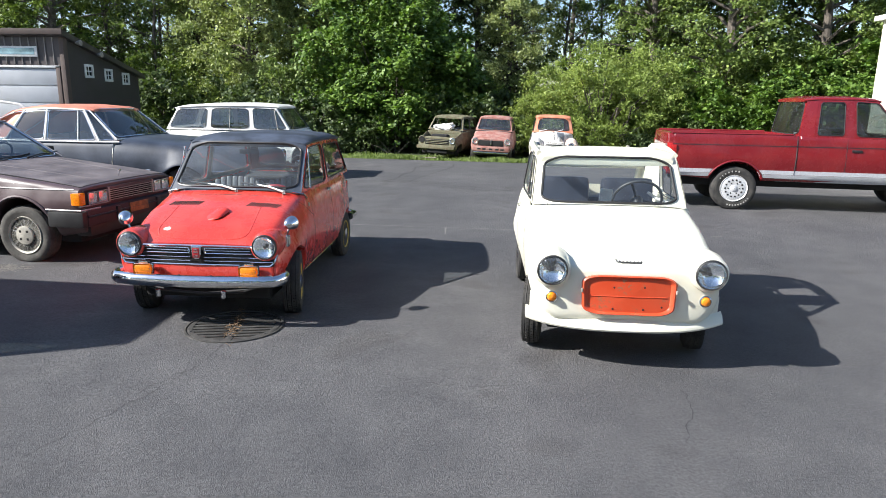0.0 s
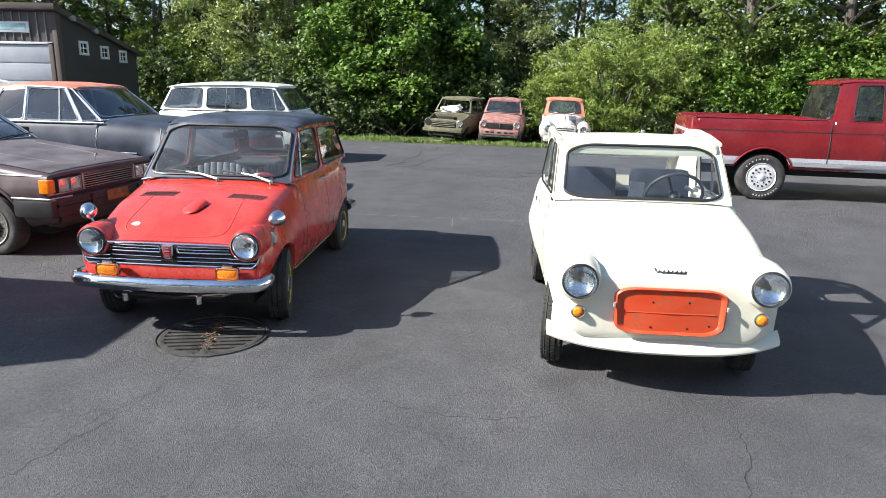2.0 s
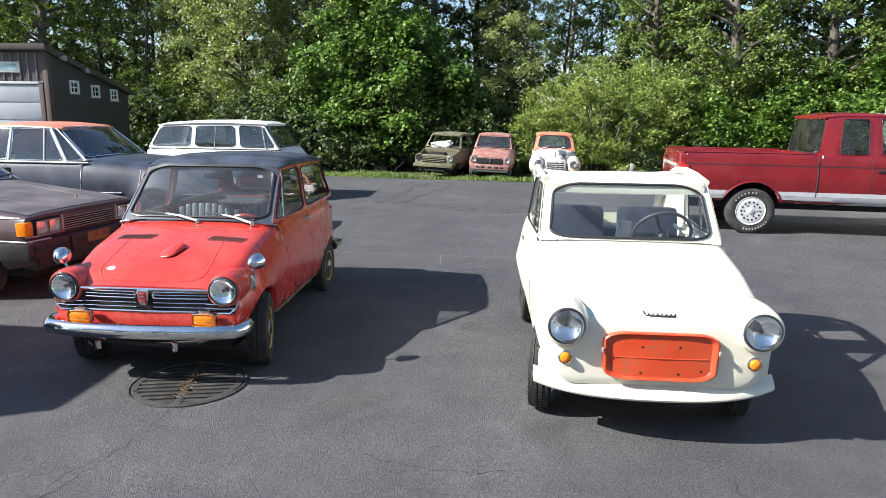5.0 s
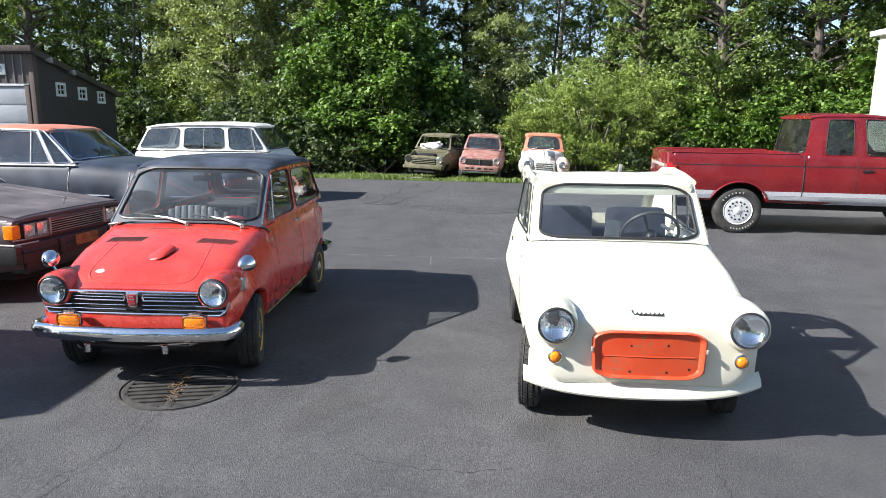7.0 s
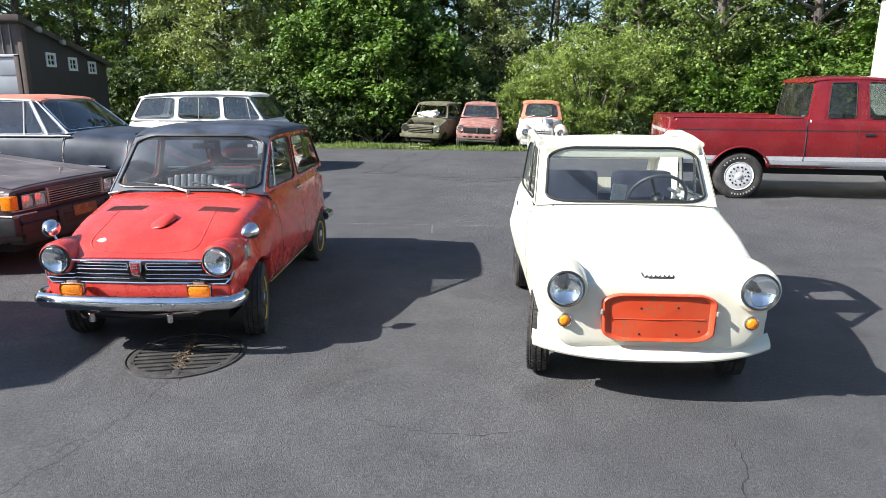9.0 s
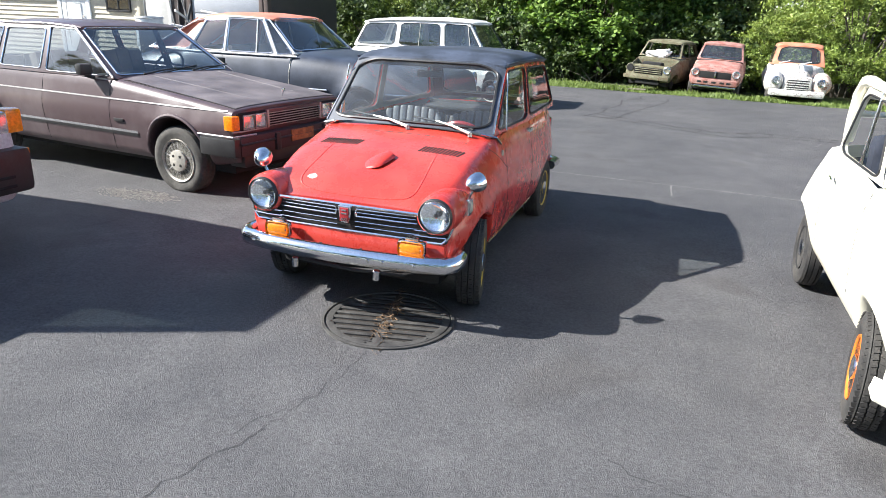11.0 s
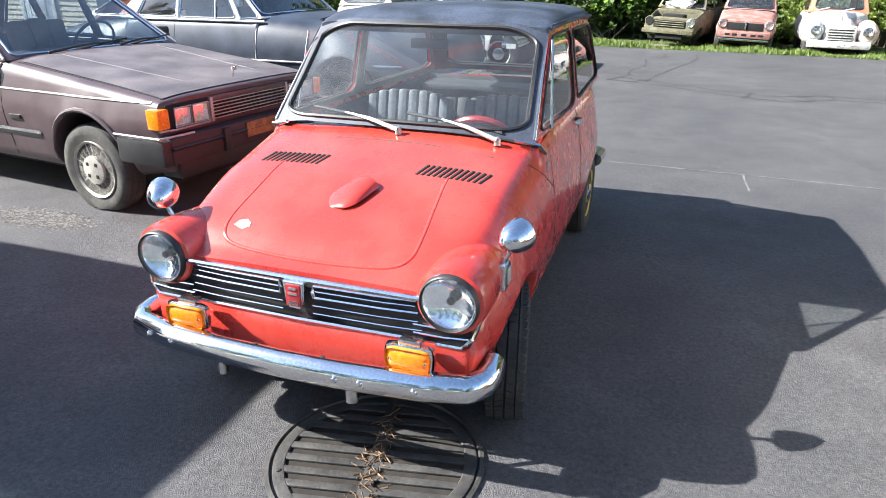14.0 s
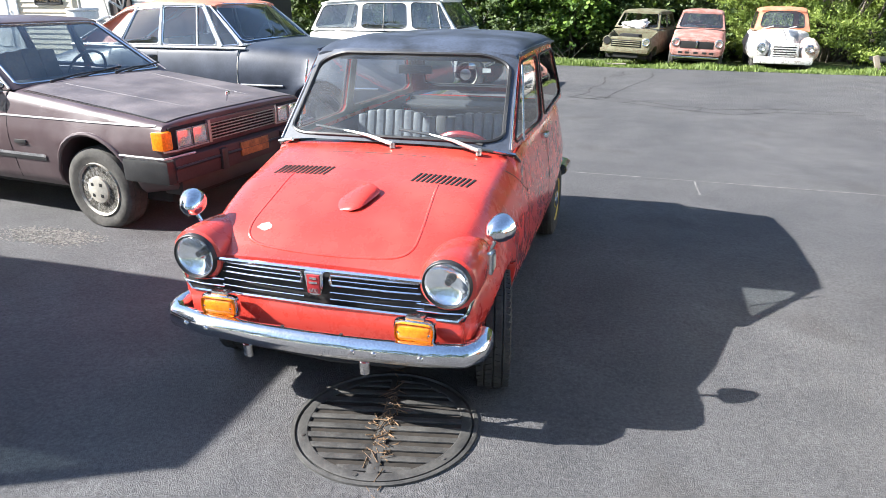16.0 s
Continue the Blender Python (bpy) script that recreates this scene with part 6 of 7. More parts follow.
w1 = wreck_compact(pose(.50, 16.2, -.16, 0, 2, -14), M_OLIVE, "peeling olive wrecked compact with open bonnet and no windscreen", "open")
w2 = wreck_compact(pose(2.19, 15.95, -.16, 0, 2, -5), M_PINK, "bleached pink-red wrecked compact missing its grille", "shut")
# rags lying in the open bay of the olive wreck
random.seed(5)
bm = bmesh.new()
bmesh.ops.create_icosphere(bm, subdivisions=4, radius=1)
for v in bm.verts:
    q = noise.noise(v.co * 1.7) * .45 + noise.noise(v.co * 5) * .15
    v.co = v.co * (1 + q)
    v.co.x *= .36
    v.co.y *= .14
    v.co.z = v.co.z * .13 + .1 * max(0, v.co.x * 2)
rag = part("white_rag", bm, M_CLOTH, None, "crumpled white rags heaped in the open windscreen of the wreck")
rag.matrix_world = w1.matrix_world @ pose(-.02, .86, .98)
tagged(rag, "", "rags")


def wreck_round():
    car = thing("wrecked_vintage_car", pose(4.08, 15.4, -.24, 0, 1, -3), "rounded vintage wreck with orange cabin and patchy white nose", "wrecked car", "wrecks on the verge")
    L = 3.7
    K = dict(w0=[(0, .30), (.5, .38), (1.1, .66), (3.1, .70), (L, .4)], w1=[(0, .34), (.5, .42), (1.1, .70), (3.1, .74), (L, .45)], w2=[(0, .20), (.5, .30), (1.2, .62), (3.0, .62), (L, .3)],
             z0=[(0, .36), (.5, .32), (3, .30), (L, .4)], z1=[(0, .58), (1.2, .62), (L, .6)], z2=[(0, .74), (.5, .86), (1.1, .95), (3.0, .94), (L, .7)], zc=[(0, .82), (.3, .93), (.8, 1.0), (1.15, 1.03), (3.0, 1.0), (L, .75)])
    B = Body(L, K, (1.22, 2.95), .36, (.62, 2.9), .33, .29, round_=.25, nose=((.04, .9), (.06, .7)), tail=((.05, .85),), smooth=.12)
    B.build("body", M_PATCH, car, sharp=50)
    block(car, "underbody", M_UNDER, -.5, .5, .3, 3.4, .22, .42, bev=.03)
    greenhouse(car, (.62, 1.16, .98, .53, 1.52, 1.44), [(.645, 2.1, .96, .56, 2.05, 1.48)], (.58, 3.0, .95, .46, 2.62, 1.40),
               [(1.45, .50, 1.44, 1.46), (1.55, .54, 1.455, 1.51), (1.85, .565, 1.47, 1.54), (2.3, .55, 1.45, 1.52), (2.66, .46, 1.40, 1.43)], M_ORANGE, M_ORANGE, M_ORANGE, M_DUSTGLASS, .06, M_TRIM, .07, ws_margin=(.09, .09, .10, .10), ws_r=.2, side_r=.2)
    for s in (-1, 1):
        # swept front wing with its own lamp
        vs, fs = [], []
        n = 16
        st = [(-.10, .10, .60, .10), (-.06, .17, .60, .19), (.05, .21, .60, .25), (.3, .22, .60, .29), (.6, .21, .59, .29), (.9, .19, .56, .25), (1.25, .14, .50, .18), (1.5, .08, .44, .10)]
        for y, rx, zc, rz in st:
            for k in range(n):
                a = 2 * math.pi * k / n
                z = zc + rz * math.sin(a)
                d = abs(y - .62)
                if d < .34:
                    z = max(z, .29 + math.sqrt(.34 ** 2 - d * d) - .02)
                vs.append((s * .53 + rx * math.cos(a), y, z))
        for i in range(len(st) - 1):
            for k in range(n):
                fs.append((i * n + k, i * n + (k + 1) % n, (i + 1) * n + (k + 1) % n, (i + 1) * n + k))
        fs += [tuple(range(n)), tuple(range((len(st) - 1) * n, len(st) * n))]
        mesh_ob("front_wing", vs, fs, M_PATCH if s < 0 else paint("rusting white paint", (.72, .69, .64), (.5, .22, .12), (.33, .10, .04), .65, 0, .55, scale=5), car)
        headlamp(car, s * .50, -.13, .66, .083, rim_m=M_OLDCHROME)
        for y in (.62, 2.9):
            t = tyre(car, s * .58, y, .30, .14, .19, M_GREYTYRE, flat=.04)
            rim(t, s, .188, .14, M_UNDER, "steel")
        part("wiper", bm_tube([(s * .25 - .2, 1.10, 1.03), (s * .25 + .05, 1.16, 1.09)], .012, 6), M_CLOTH, car)
    gr = block(car, "grille", M_PATCH, -.30, .30, -.10, .02, .40, .78, bev=.06)
    for k in range(5):
        part("grille_slot", bm_box(-.24, .24, -.106, -.095, .45 + .055 * k, .475 + .055 * k, .006), M_UNDER, gr)
    block(car, "apron", M_PATCH, -.62, .62, -.14, .05, .30, .46, bev=.05)
    seam(car, [B.top(0, .0 + .1 * k) + Vector((0, 0, .004)) for k in range(11)], .006)
    # dark patch of bare metal on the bonnet
    vs = [B.top(.10 + .22 * i / 6, .25 + .7 * j / 8) + Vector((0, 0, .005)) for j in range(9) for i in range(7)]
    mesh_ob("bare_panel", vs, [(j * 7 + i, j * 7 + i + 1, j * 7 + i + 8, j * 7 + i + 7) for j in range(8) for i in range(6)], surface("bare metal", (.22, .25, .30), .5, .5, vary=.5, scale=8), car)
    block(car, "dashboard", M_DASH, -.5, .5, 1.28, 1.42, .86, .96, bev=.03)
    seat(car, 0, 2.2, .5, 1.0, .5, M_TAN, .45, 3)
    shut_lines(car, B, (1.25, 2.15), .38, .92)
    return car


wreck_round()


# ---- buildings ----
M_RIB = surface("dark brown metal siding", (.070, .058, .058), .5, .2, vary=.2, scale=2, tint=(.105, .090, .090))
M_SIDE = surface("dark painted wall", (.062, .053, .053), .75, vary=.2, scale=2)
M_RIBLIGHT = surface("pale siding rib", (.24, .22, .21), .5, .2, vary=.2)
M_WHITEPAINT = surface("white paint", (.74, .74, .72), .5, vary=.08, scale=4)
M_GARAGE = surface("grey-white door paint", (.44, .46, .49), .5, vary=.08, scale=2)
M_FASCIA = surface("weathered fascia", (.36, .34, .31), .8, vary=.35, scale=6)
M_BOARD = surface("beige siding", (.60, .53, .40), .7, vary=.08, scale=3)
M_BROWNTRIM = surface("brown corner board", (.095, .068, .058), .7, vary=.2)


def small_window(parent, x, y, z, w, h, axis, panes=(2, 3)):
    """A white framed window with muntins, in a wall facing -y or +x."""
    def bx(a0, a1, z0, z1, d0, d1, bev=.006):
        return bm_box(a0, a1, y - d1, y - d0, z0, z1, bev) if axis == 'y' else bm_box(x + d0, x + d1, a0, a1, z0, z1, bev)
    c = x if axis == 'y' else y
    fr = part("window", bx(c - w / 2 - .07, c + w / 2 + .07, z - .07, z, .0, .05), M_WHITEPAINT, parent)
    part("window_head", bx(c - w / 2 - .07, c + w / 2 + .07, z + h, z + h + .07, 0, .05), M_WHITEPAINT, fr)
    for s in (-1, 1):
        part("window_jamb", bx(c + s * (w / 2 + .035) - .035, c + s * (w / 2 + .035) + .035, z, z + h, 0, .05), M_WHITEPAINT, fr)
    part("pane", bx(c - w / 2, c + w / 2, z, z + h, .006, .012, 0), M_DARKGLASS, fr)
    part("room_dark", bx(c - w / 2, c + w / 2, z, z + h, .001, .004, 0), M_UNDER, fr)
    for i in range(1, panes[0]):
        q = c - w / 2 + w * i / panes[0]
        part("muntin", bx(q - .014, q + .014, z, z + h, .012, .03, 0), M_WHITEPAINT, fr)
    for i in range(1, panes[1]):
        q = z + h * i / panes[1]
        part("muntin", bx(c - w / 2, c + w / 2, q - .014, q + .014, .012, .028, 0), M_WHITEPAINT, fr)
    return fr


def metal_shed():
    """Single-pitch shed: high front at y = 13, falling to the back."""
    x1, x0, y0, y1, zf, zb = -9.55, -17.5, 13.0, 18.2, 3.32, 2.38
    b = thing("metal_shed", pose(-.06, .47, .03), "dark brown metal-sided shed with white garage door", "shed")
    vs = [(x0, y0, 0), (x1, y0, 0), (x1 - .75, y1, 0), (x0, y1, 0), (x0, y0, zf), (x1, y0, zf), (x1 - .75, y1, zb), (x0, y1, zb)]
    mesh_ob("shell", vs, [(0, 1, 5, 4), (1, 2, 6, 5), (2, 3, 7, 6), (3, 0, 4, 7)], M_SIDE, b, "", False)
    rf = mesh_ob("roof", [(x0 - .2, y0 - .25, zf + .06), (x1 + .14, y0 - .25, zf + .06), (x1 - .60, y1 + .2, zb + .02), (x0 - .2, y1 + .2, zb + .02)] + [(x0 - .2, y0 - .25, zf - .10), (x1 + .14, y0 - .25, zf - .10), (x1 - .60, y1 + .2, zb - .12), (x0 - .2, y1 + .2, zb - .12)],
                 [(0, 1, 2, 3), (4, 7, 6, 5), (0, 4, 5, 1), (1, 5, 6, 2), (2, 6, 7, 3), (3, 7, 4, 0)], M_RIB, b, "", False)
    part("fascia", bm_box(x0 - .2, x1 + .16, y0 - .30, y0 - .26, zf - .08, zf + .07, .005), M_BROWNTRIM, rf)
    # ribbed front sheets
    k = 0
    x = x1 - .05
    front = part("front_cladding", bm_box(x0, x1, y0 - .05, y0 - .02, 2.42, zf - .09, 0), M_RIB, b)
    for a, c in ((x0, -12.62), (-9.78, x1)):
        part("front_cladding", bm_box(a, c, y0 - .05, y0 - .02, 0, 2.42, 0), M_RIB, b)
    while x > x0 + .1:
        low = 2.46 if -12.20 < x < -9.70 or -13.95 < x < -12.8 else .05
        part("siding_rib", bm_box(x - .015, x + .015, y0 - .075, y0 - .045, low, zf - .09, .006), M_RIBLIGHT, front)
        x -= .23
    part("corner_board", bm_box(x1 - .10, x1 + .03, y0 - .08, y0 + .10, 0, zf - .02, .008), M_BROWNTRIM, b)
    # garage door in sections
    gd = part("garage_door", bm_box(-12.10, -9.80, y0 - .03, y0 - .005, 0, 2.36, 0), M_GARAGE, b)
    for i in range(5):
        part("door_section", bm_box(-12.09, -9.81, y0 - .055, y0 - .03, .02 + .47 * i, .46 + .47 * i, .008), M_GARAGE, gd)
    for x in (-12.17, -9.74):
        part("door_jamb", bm_box(x - .06, x + .06, y0 - .09, y0 - .03, 0, 2.42, .006), M_BROWNTRIM, gd)
    part("door_head", bm_box(-12.23, -9.68, y0 - .09, y0 - .03, 2.37, 2.43, .006), M_WHITEPAINT, gd)
    # strip window above
    w = part("strip_window", bm_box(-11.72, -10.28, y0 - .10, y0 - .05, 2.66, 2.94, .01), M_WHITEPAINT, b)
    # the blue of the reflected sky is put into the pane's colour
    part("pane", bm_box(-11.64, -10.36, y0 - .106, y0 - .10, 2.72, 2.89, 0), surface("pane with painted sky", (.22, .34, .42), .1, .4, vary=.5, scale=3), w)
    # side door
    d = part("side_door", bm_box(-13.80, -12.95, y0 - .07, y0 - .02, 0, 2.30, .006), M_WHITEPAINT, b)
    part("fan_light", bm_box(-13.66, -13.09, y0 - .078, y0 - .07, 1.84, 2.06, .02), M_UNDER, d)
    for x in (-13.86, -12.89):
        part("door_jamb", bm_box(x - .05, x + .05, y0 - .09, y0 - .02, 0, 2.37, .005), M_WHITEPAINT, d)
    # side wall windows, set along the slanting flank
    for y in (14.30, 15.65, 17.0):
        xx = x1 - .75 * (y - y0) / (y1 - y0)
        small_window(b, xx + .01, y, 2.22 - .05 * (y - 14.3), .30, .25, 'x', (2, 2))
    for y in (13.3, 14.6):
        xx = x1 - .75 * (y - y0) / (y1 - y0) + .2
        part("flood_lamp", bm_lathe([(-.10, .02), (-.04, .06), (.05, .08), (.06, .07)], 14, 'x', at=(xx + .1, y, zf - .2 - .18 * (y - y0))), M_FASCIA, b)
    return b


metal_shed()


def clapboard_house():
    x0, x1, y0 = -22.0, -12.55, 11.6
    h = thing("clapboard_house", pose(-.14, .37, 0.04), "beige clapboard house with a white panelled door", "house")
    part("wall", bm_box(x0, x1, y0, y0 + .15, 0, 2.62, 0), M_BOARD, h)
    board = bm_box(-(x1 - x0 - .02) / 2, (x1 - x0 - .02) / 2, -.026, .010, 0, .135, 0)
    for v in board.verts:
        if v.co.z > .1 and v.co.y < 0:
            v.co.y = .004
    first = None
    for k in range(20):
        if first is None:
            first = part("board", board, M_BOARD, h, "", False)
            me = first.data
            ob = first
        else:
            ob = new("board", me)
            ob.parent = h
        ob.location = ((x0 + x1) / 2, y0 - .010, .05 + .125 * k)
    part("corner_board", bm_box(x1 - .07, x1 + .03, y0 - .04, y0 + .12, 0, 2.62, .006), M_BOARD, h)
    # eaves and roof
    mesh_ob("roof", [(x0 - .4, y0 - .5, 2.58), (x1 + .30, y0 - .5, 2.58), (x1 + .30, y0 + .2, 2.72), (x0 - .4, y0 + .2, 2.72), (x0 - .4, y0 - .5, 2.68), (x1 + .30, y0 - .5, 2.68), (x1 + .30, y0 + .2, 2.82), (x0 - .4, y0 + .2, 2.82)],
            [(0, 1, 2, 3), (7, 6, 5, 4), (0, 4, 5, 1), (1, 5, 6, 2), (2, 6, 7, 3), (3, 7, 4, 0)], surface("dark shingles", (.06, .055, .05), .9, vary=.3, scale=8), h, "", False)
    d = part("door", bm_box(-15.30, -14.40, y0 - .06, y0 - .02, .15, 2.28, .008), M_WHITEPAINT, h)
    for i in range(3):
        for j in range(2):
            part("door_light", bm_box(-15.12 + .20 * i, -14.95 + .20 * i, y0 - .068, y0 - .058, 1.72 + .22 * j, 1.91 + .22 * j, .004), M_UNDER, d)
    part("door_panel", bm_box(-15.12, -14.58, y0 - .07, y0 - .058, .35, 1.55, .02), M_WHITEPAINT, d)
    part("door_knob", bm_lathe([(-.09, .03), (-.06, .03), (-.06, .012)], 12, 'y', at=(-14.50, y0, 1.2)), M_CHROME, d)
    for x in (-15.38, -14.32):
        part("door_jamb", bm_box(x - .07, x + .07, y0 - .07, y0 - .02, .1, 2.36, .006), M_WHITEPAINT, d)
    w = part("window", bm_box(-13.62, -12.86, y0 - .045, y0 - .02, 1.40, 2.26, 0), M_UNDER, h)
    part("pane", bm_box(-13.60, -12.88, y0 - .055, y0 - .05, 1.42, 2.24, 0), M_DARKGLASS, w)
    for x in (-13.64, -13.24, -12.84):
        part("window_bar", bm_box(x - .025, x + .025, y0 - .07, y0 - .03, 1.38, 2.28, .004), M_TRIM, w)
    for z in (1.38, 2.28):
        part("window_rail", bm_box(-13.66, -12.82, y0 - .07, y0 - .03, z - .025, z + .025, .004), M_TRIM, w)
    return h


clapboard_house()


def cream_building():
    b = thing("cream_building", pose(-.15, .65, 0), "cream building with pale siding and a flat roof", "building")
    m = surface("cream wall", (.70, .66, .55), .8, vary=.08, scale=1.5)
    part("wall", bm_box(12.75, 12.95, 3.0, 14.0, 0, 3.95, 0), m, b)
    part("wall", bm_box(12.95, 20, 13.8, 14.0, 0, 3.95, 0), m, b)
    part("wall", bm_box(12.95, 20, 3.0, 3.2, 0, 3.95, 0), m, b)
    part("roof", bm_box(12.60, 20.2, 2.8, 14.2, 3.95, 4.08, .01), M_WHITEPAINT, b)
    board = None
    for k in range(24):
        if board is None:
            ob = board = part("board", bm_box(-.012, 0, -5.45, 5.45, 0, .15, 0), m, b, "", False)
        else:
            ob = new("board", board.data)
            ob.parent = b
        ob.location = (12.752, 8.5, .05 + .16 * k)
    return b


cream_building()


# ---- scrap behind the fastback ----
def scrap_heap():
    g = thing("scrap_pile", pose(-8.7, 9.3, 0.22), "heap of pale pipes and dark scrap on the lot", "scrap pile")
    random.seed(12)
    for i in range(16):
        a, r = random.uniform(0, 6.28), random.uniform(.1, .9)
        p = Vector((r * math.cos(a), r * math.sin(a) * .6, random.uniform(.3, 1.1)))
        d = Vector((random.uniform(-1, 1), random.uniform(-.5, .5), random.uniform(-.5, .6))).normalized() * random.uniform(.3, .8)
        part("pipe", bm_tube([p - d, p + Vector((0, 0, .15)), p + d], random.uniform(.015, .035), 8), (M_CLOTH, M_WHITEPAINT, M_TRIM)[i % 3], g)
    part("scrap_block", bm_box(-1.1, 1.0, -.5, .5, -.22, .9, .08), M_TRIM, g)
    for x, t in ((-.5, .5), (-.1, .8)):
        part("pole", bm_tube([(x, 0, .9), (x - .25 * t, 0, 1.45 + .2 * t)], .012, 6), M_FASCIA, g)
    return g


scrap_heap()
tank = thing("white_drum", pose(-11.83, 11.35, 0), "white plastic drum standing by the house", "drum")
part("drum_body", bm_lathe([(0, .30), (.02, .33), (.55, .33), (.58, .35), (1.25, .34), (1.30, .30), (1.30, 0)], 28, 'z'), M_WHITEPAINT, tank)
part("drum_rim", bm_lathe([(1.26, .345), (1.29, .36), (1.33, .345), (1.30, .33)], 28, 'z'), M_CLOTH, tank)
# trailer on the verge
tr = thing("boat_trailer", pose(6.15, 15.0, -.08, 0, 0, 0), "low grey utility trailer with a wooden prop on the verge", "trailer")
part("deck", bm_box(-.25, 1.4, -.3, .6, .26, .34, .02), M_TRIM, tr)
part("prop", bm_box(-.30, -.20, -.45, -.35, 0, .52, .01, pose(0, 0, 0, 0, -18, 0)), M_WOOD, tr)
part("winch_post", bm_box(-.12, -.03, -.3, -.22, .30, .58, .01, pose(0, 0, 0, 0, 6, 0)), M_FASCIA, tr)
part("winch_drum", bm_lathe([(-.07, .07), (-.06, .085), (.06, .085), (.07, .07)], 20, 'y', at=(-.03, -.2, .46)), M_TYRE, tr)
part("trailer_wheel", bm_lathe([(-.07, .12), (-.08, .20), (.08, .20), (.07, .12)], 24, 'y', at=(.6, -.38, .20)), M_TYRE, tr)


# ---- greenery ----
def leaf_material(name, dark, light, gloss=.60):
    m = bpy.data.materials.new(name)
    m.use_nodes = True
    t = m.node_tree
    b = t.nodes["Principled BSDF"]
    out = t.nodes["Material Output"]
    g = t.nodes.new("ShaderNodeNewGeometry")
    n = noise_node(t, .7, 3)
    c = ramp(t, g.outputs["Random Per Island"], 0.0, 1.0, dark, light)
    c = mixc(t, 1.0, c, ramp(t, n.outputs[0], .3, .7, (.75, .8, .7), (1.2, 1.15, 1.1)), 'MULTIPLY')
    t.links.new(c, b.inputs["Base Color"])
    b.inputs["Roughness"].default_value = gloss
    tr = t.nodes.new("ShaderNodeBsdfTranslucent")
    t.links.new(mixc(t, 1.0, c, (1.3, 1.45, .55), 'MULTIPLY'), tr.inputs[0])
    mx = t.nodes.new("ShaderNodeMixShader")
    mx.inputs[0].default_value = .20
    t.links.new(b.outputs[0], mx.inputs[1])
    t.links.new(tr.outputs[0], mx.inputs[2])
    t.links.new(mx.outputs[0], out.inputs[0])
    return m


M_LEAF = leaf_material("broad maple leaves", (.042, .095, .014), (.180, .285, .050))
M_WILLOW = leaf_material("pale willow leaves", (.120, .175, .036), (.330, .410, .105))
M_OLIVE_LEAF = leaf_material("dull olive poplar leaves", (.150, .190, .065), (.420, .470, .200))
M_ALDER = leaf_material("alder leaves", (.055, .095, .022), (.235, .310, .080))
M_DEEP = leaf_material("deep green leaves", (.026, .048, .016), (.125, .175, .058))
M_GRASS = leaf_material("grass blades", (.090, .140, .028), (.210, .270, .075))
M_BARK = surface("grey bark", (.085, .070, .055), .9, vary=.4, scale=6, grain=30, grain_amt=.3, bumpy=.8, tint=(.16, .135, .11))
M_DEADWOOD = surface("dead grey twigs", (.16, .14, .11), .9, vary=.3, scale=6)


def leaf_mesh(name, pts, dirs, size, material, rng, aspect=.6, flat=.8, parent=None):
    """Many small folded leaves, each a diamond; dirs is the way each one points, flat how level it lies."""
    n = len(pts)
    d = dirs + rng.normal(size=(n, 3)) * .45
    d[:, 2] -= .18
    d /= np.linalg.norm(d, axis=1)[:, None]
    up = rng.normal(size=(n, 3)) * (1.05 - flat) + np.array([0, -.25, flat])
    s = np.cross(d, up)
    s /= np.linalg.norm(s, axis=1)[:, None] + 1e-9
    l = size * rng.uniform(.55, 1.4, n)[:, None]
    nn = np.cross(s, d)
    v = np.empty((n, 4, 3))
    v[:, 0] = pts - d * l * .5
    v[:, 1] = pts + s * l * aspect * .5 + nn * l * .10
    v[:, 2] = pts + d * l * .5
    v[:, 3] = pts - s * l * aspect * .5 + nn * l * .10
    me = bpy.data.meshes.new(name)
    me.vertices.add(4 * n)
    me.vertices.foreach_set("co", v.reshape(-1))
    me.loops.add(4 * n)
    me.loops.foreach_set("vertex_index", np.arange(4 * n, dtype=np.int32))
    me.polygons.add(n)
    me.polygons.foreach_set("loop_start", np.arange(0, 4 * n, 4, dtype=np.int32))
    me.polygons.foreach_set("loop_total", np.full(n, 4, dtype=np.int32))
    me.update()
    me.validate()
    me.materials.append(material)
    ob = new(name, me)
    ob.parent = parent
    return ob


def sprays(rng, centres, radii, per, axis=(0, 0), lift=.15, twig=12):
    """Leaves set along twigs that fan outwards from each branch end; gives places and ways."""
    P, D = [], []
    for c, r in zip(centres, radii):
        c = np.array(c, float)
        out = c - np.array([axis[0], axis[1], c[2]])
        out /= np.linalg.norm(out) + 1e-6
        nt = max(3, per // twig)
        w = rng.normal(size=(nt, 3)) + out * .75
        w[:, 2] = w[:, 2] * .55 + lift
        w /= np.linalg.norm(w, axis=1)[:, None]
        ln = r * rng.uniform(.5, 1.35, nt)
        f = rng.uniform(.08, 1, (nt, twig))
        p = c + w[:, None] * (ln[:, None] * f)[..., None] + rng.normal(size=(nt, twig, 3)) * (.07 * r)
        p[..., 2] -= .22 * r * f ** 2
        d = np.repeat(w[:, None], twig, 1) * .7 + rng.normal(size=(nt, twig, 3)) * .5
        P.append(p.reshape(-1, 3))
        D.append(d.reshape(-1, 3))
    return np.concatenate(P), np.concatenate(D)


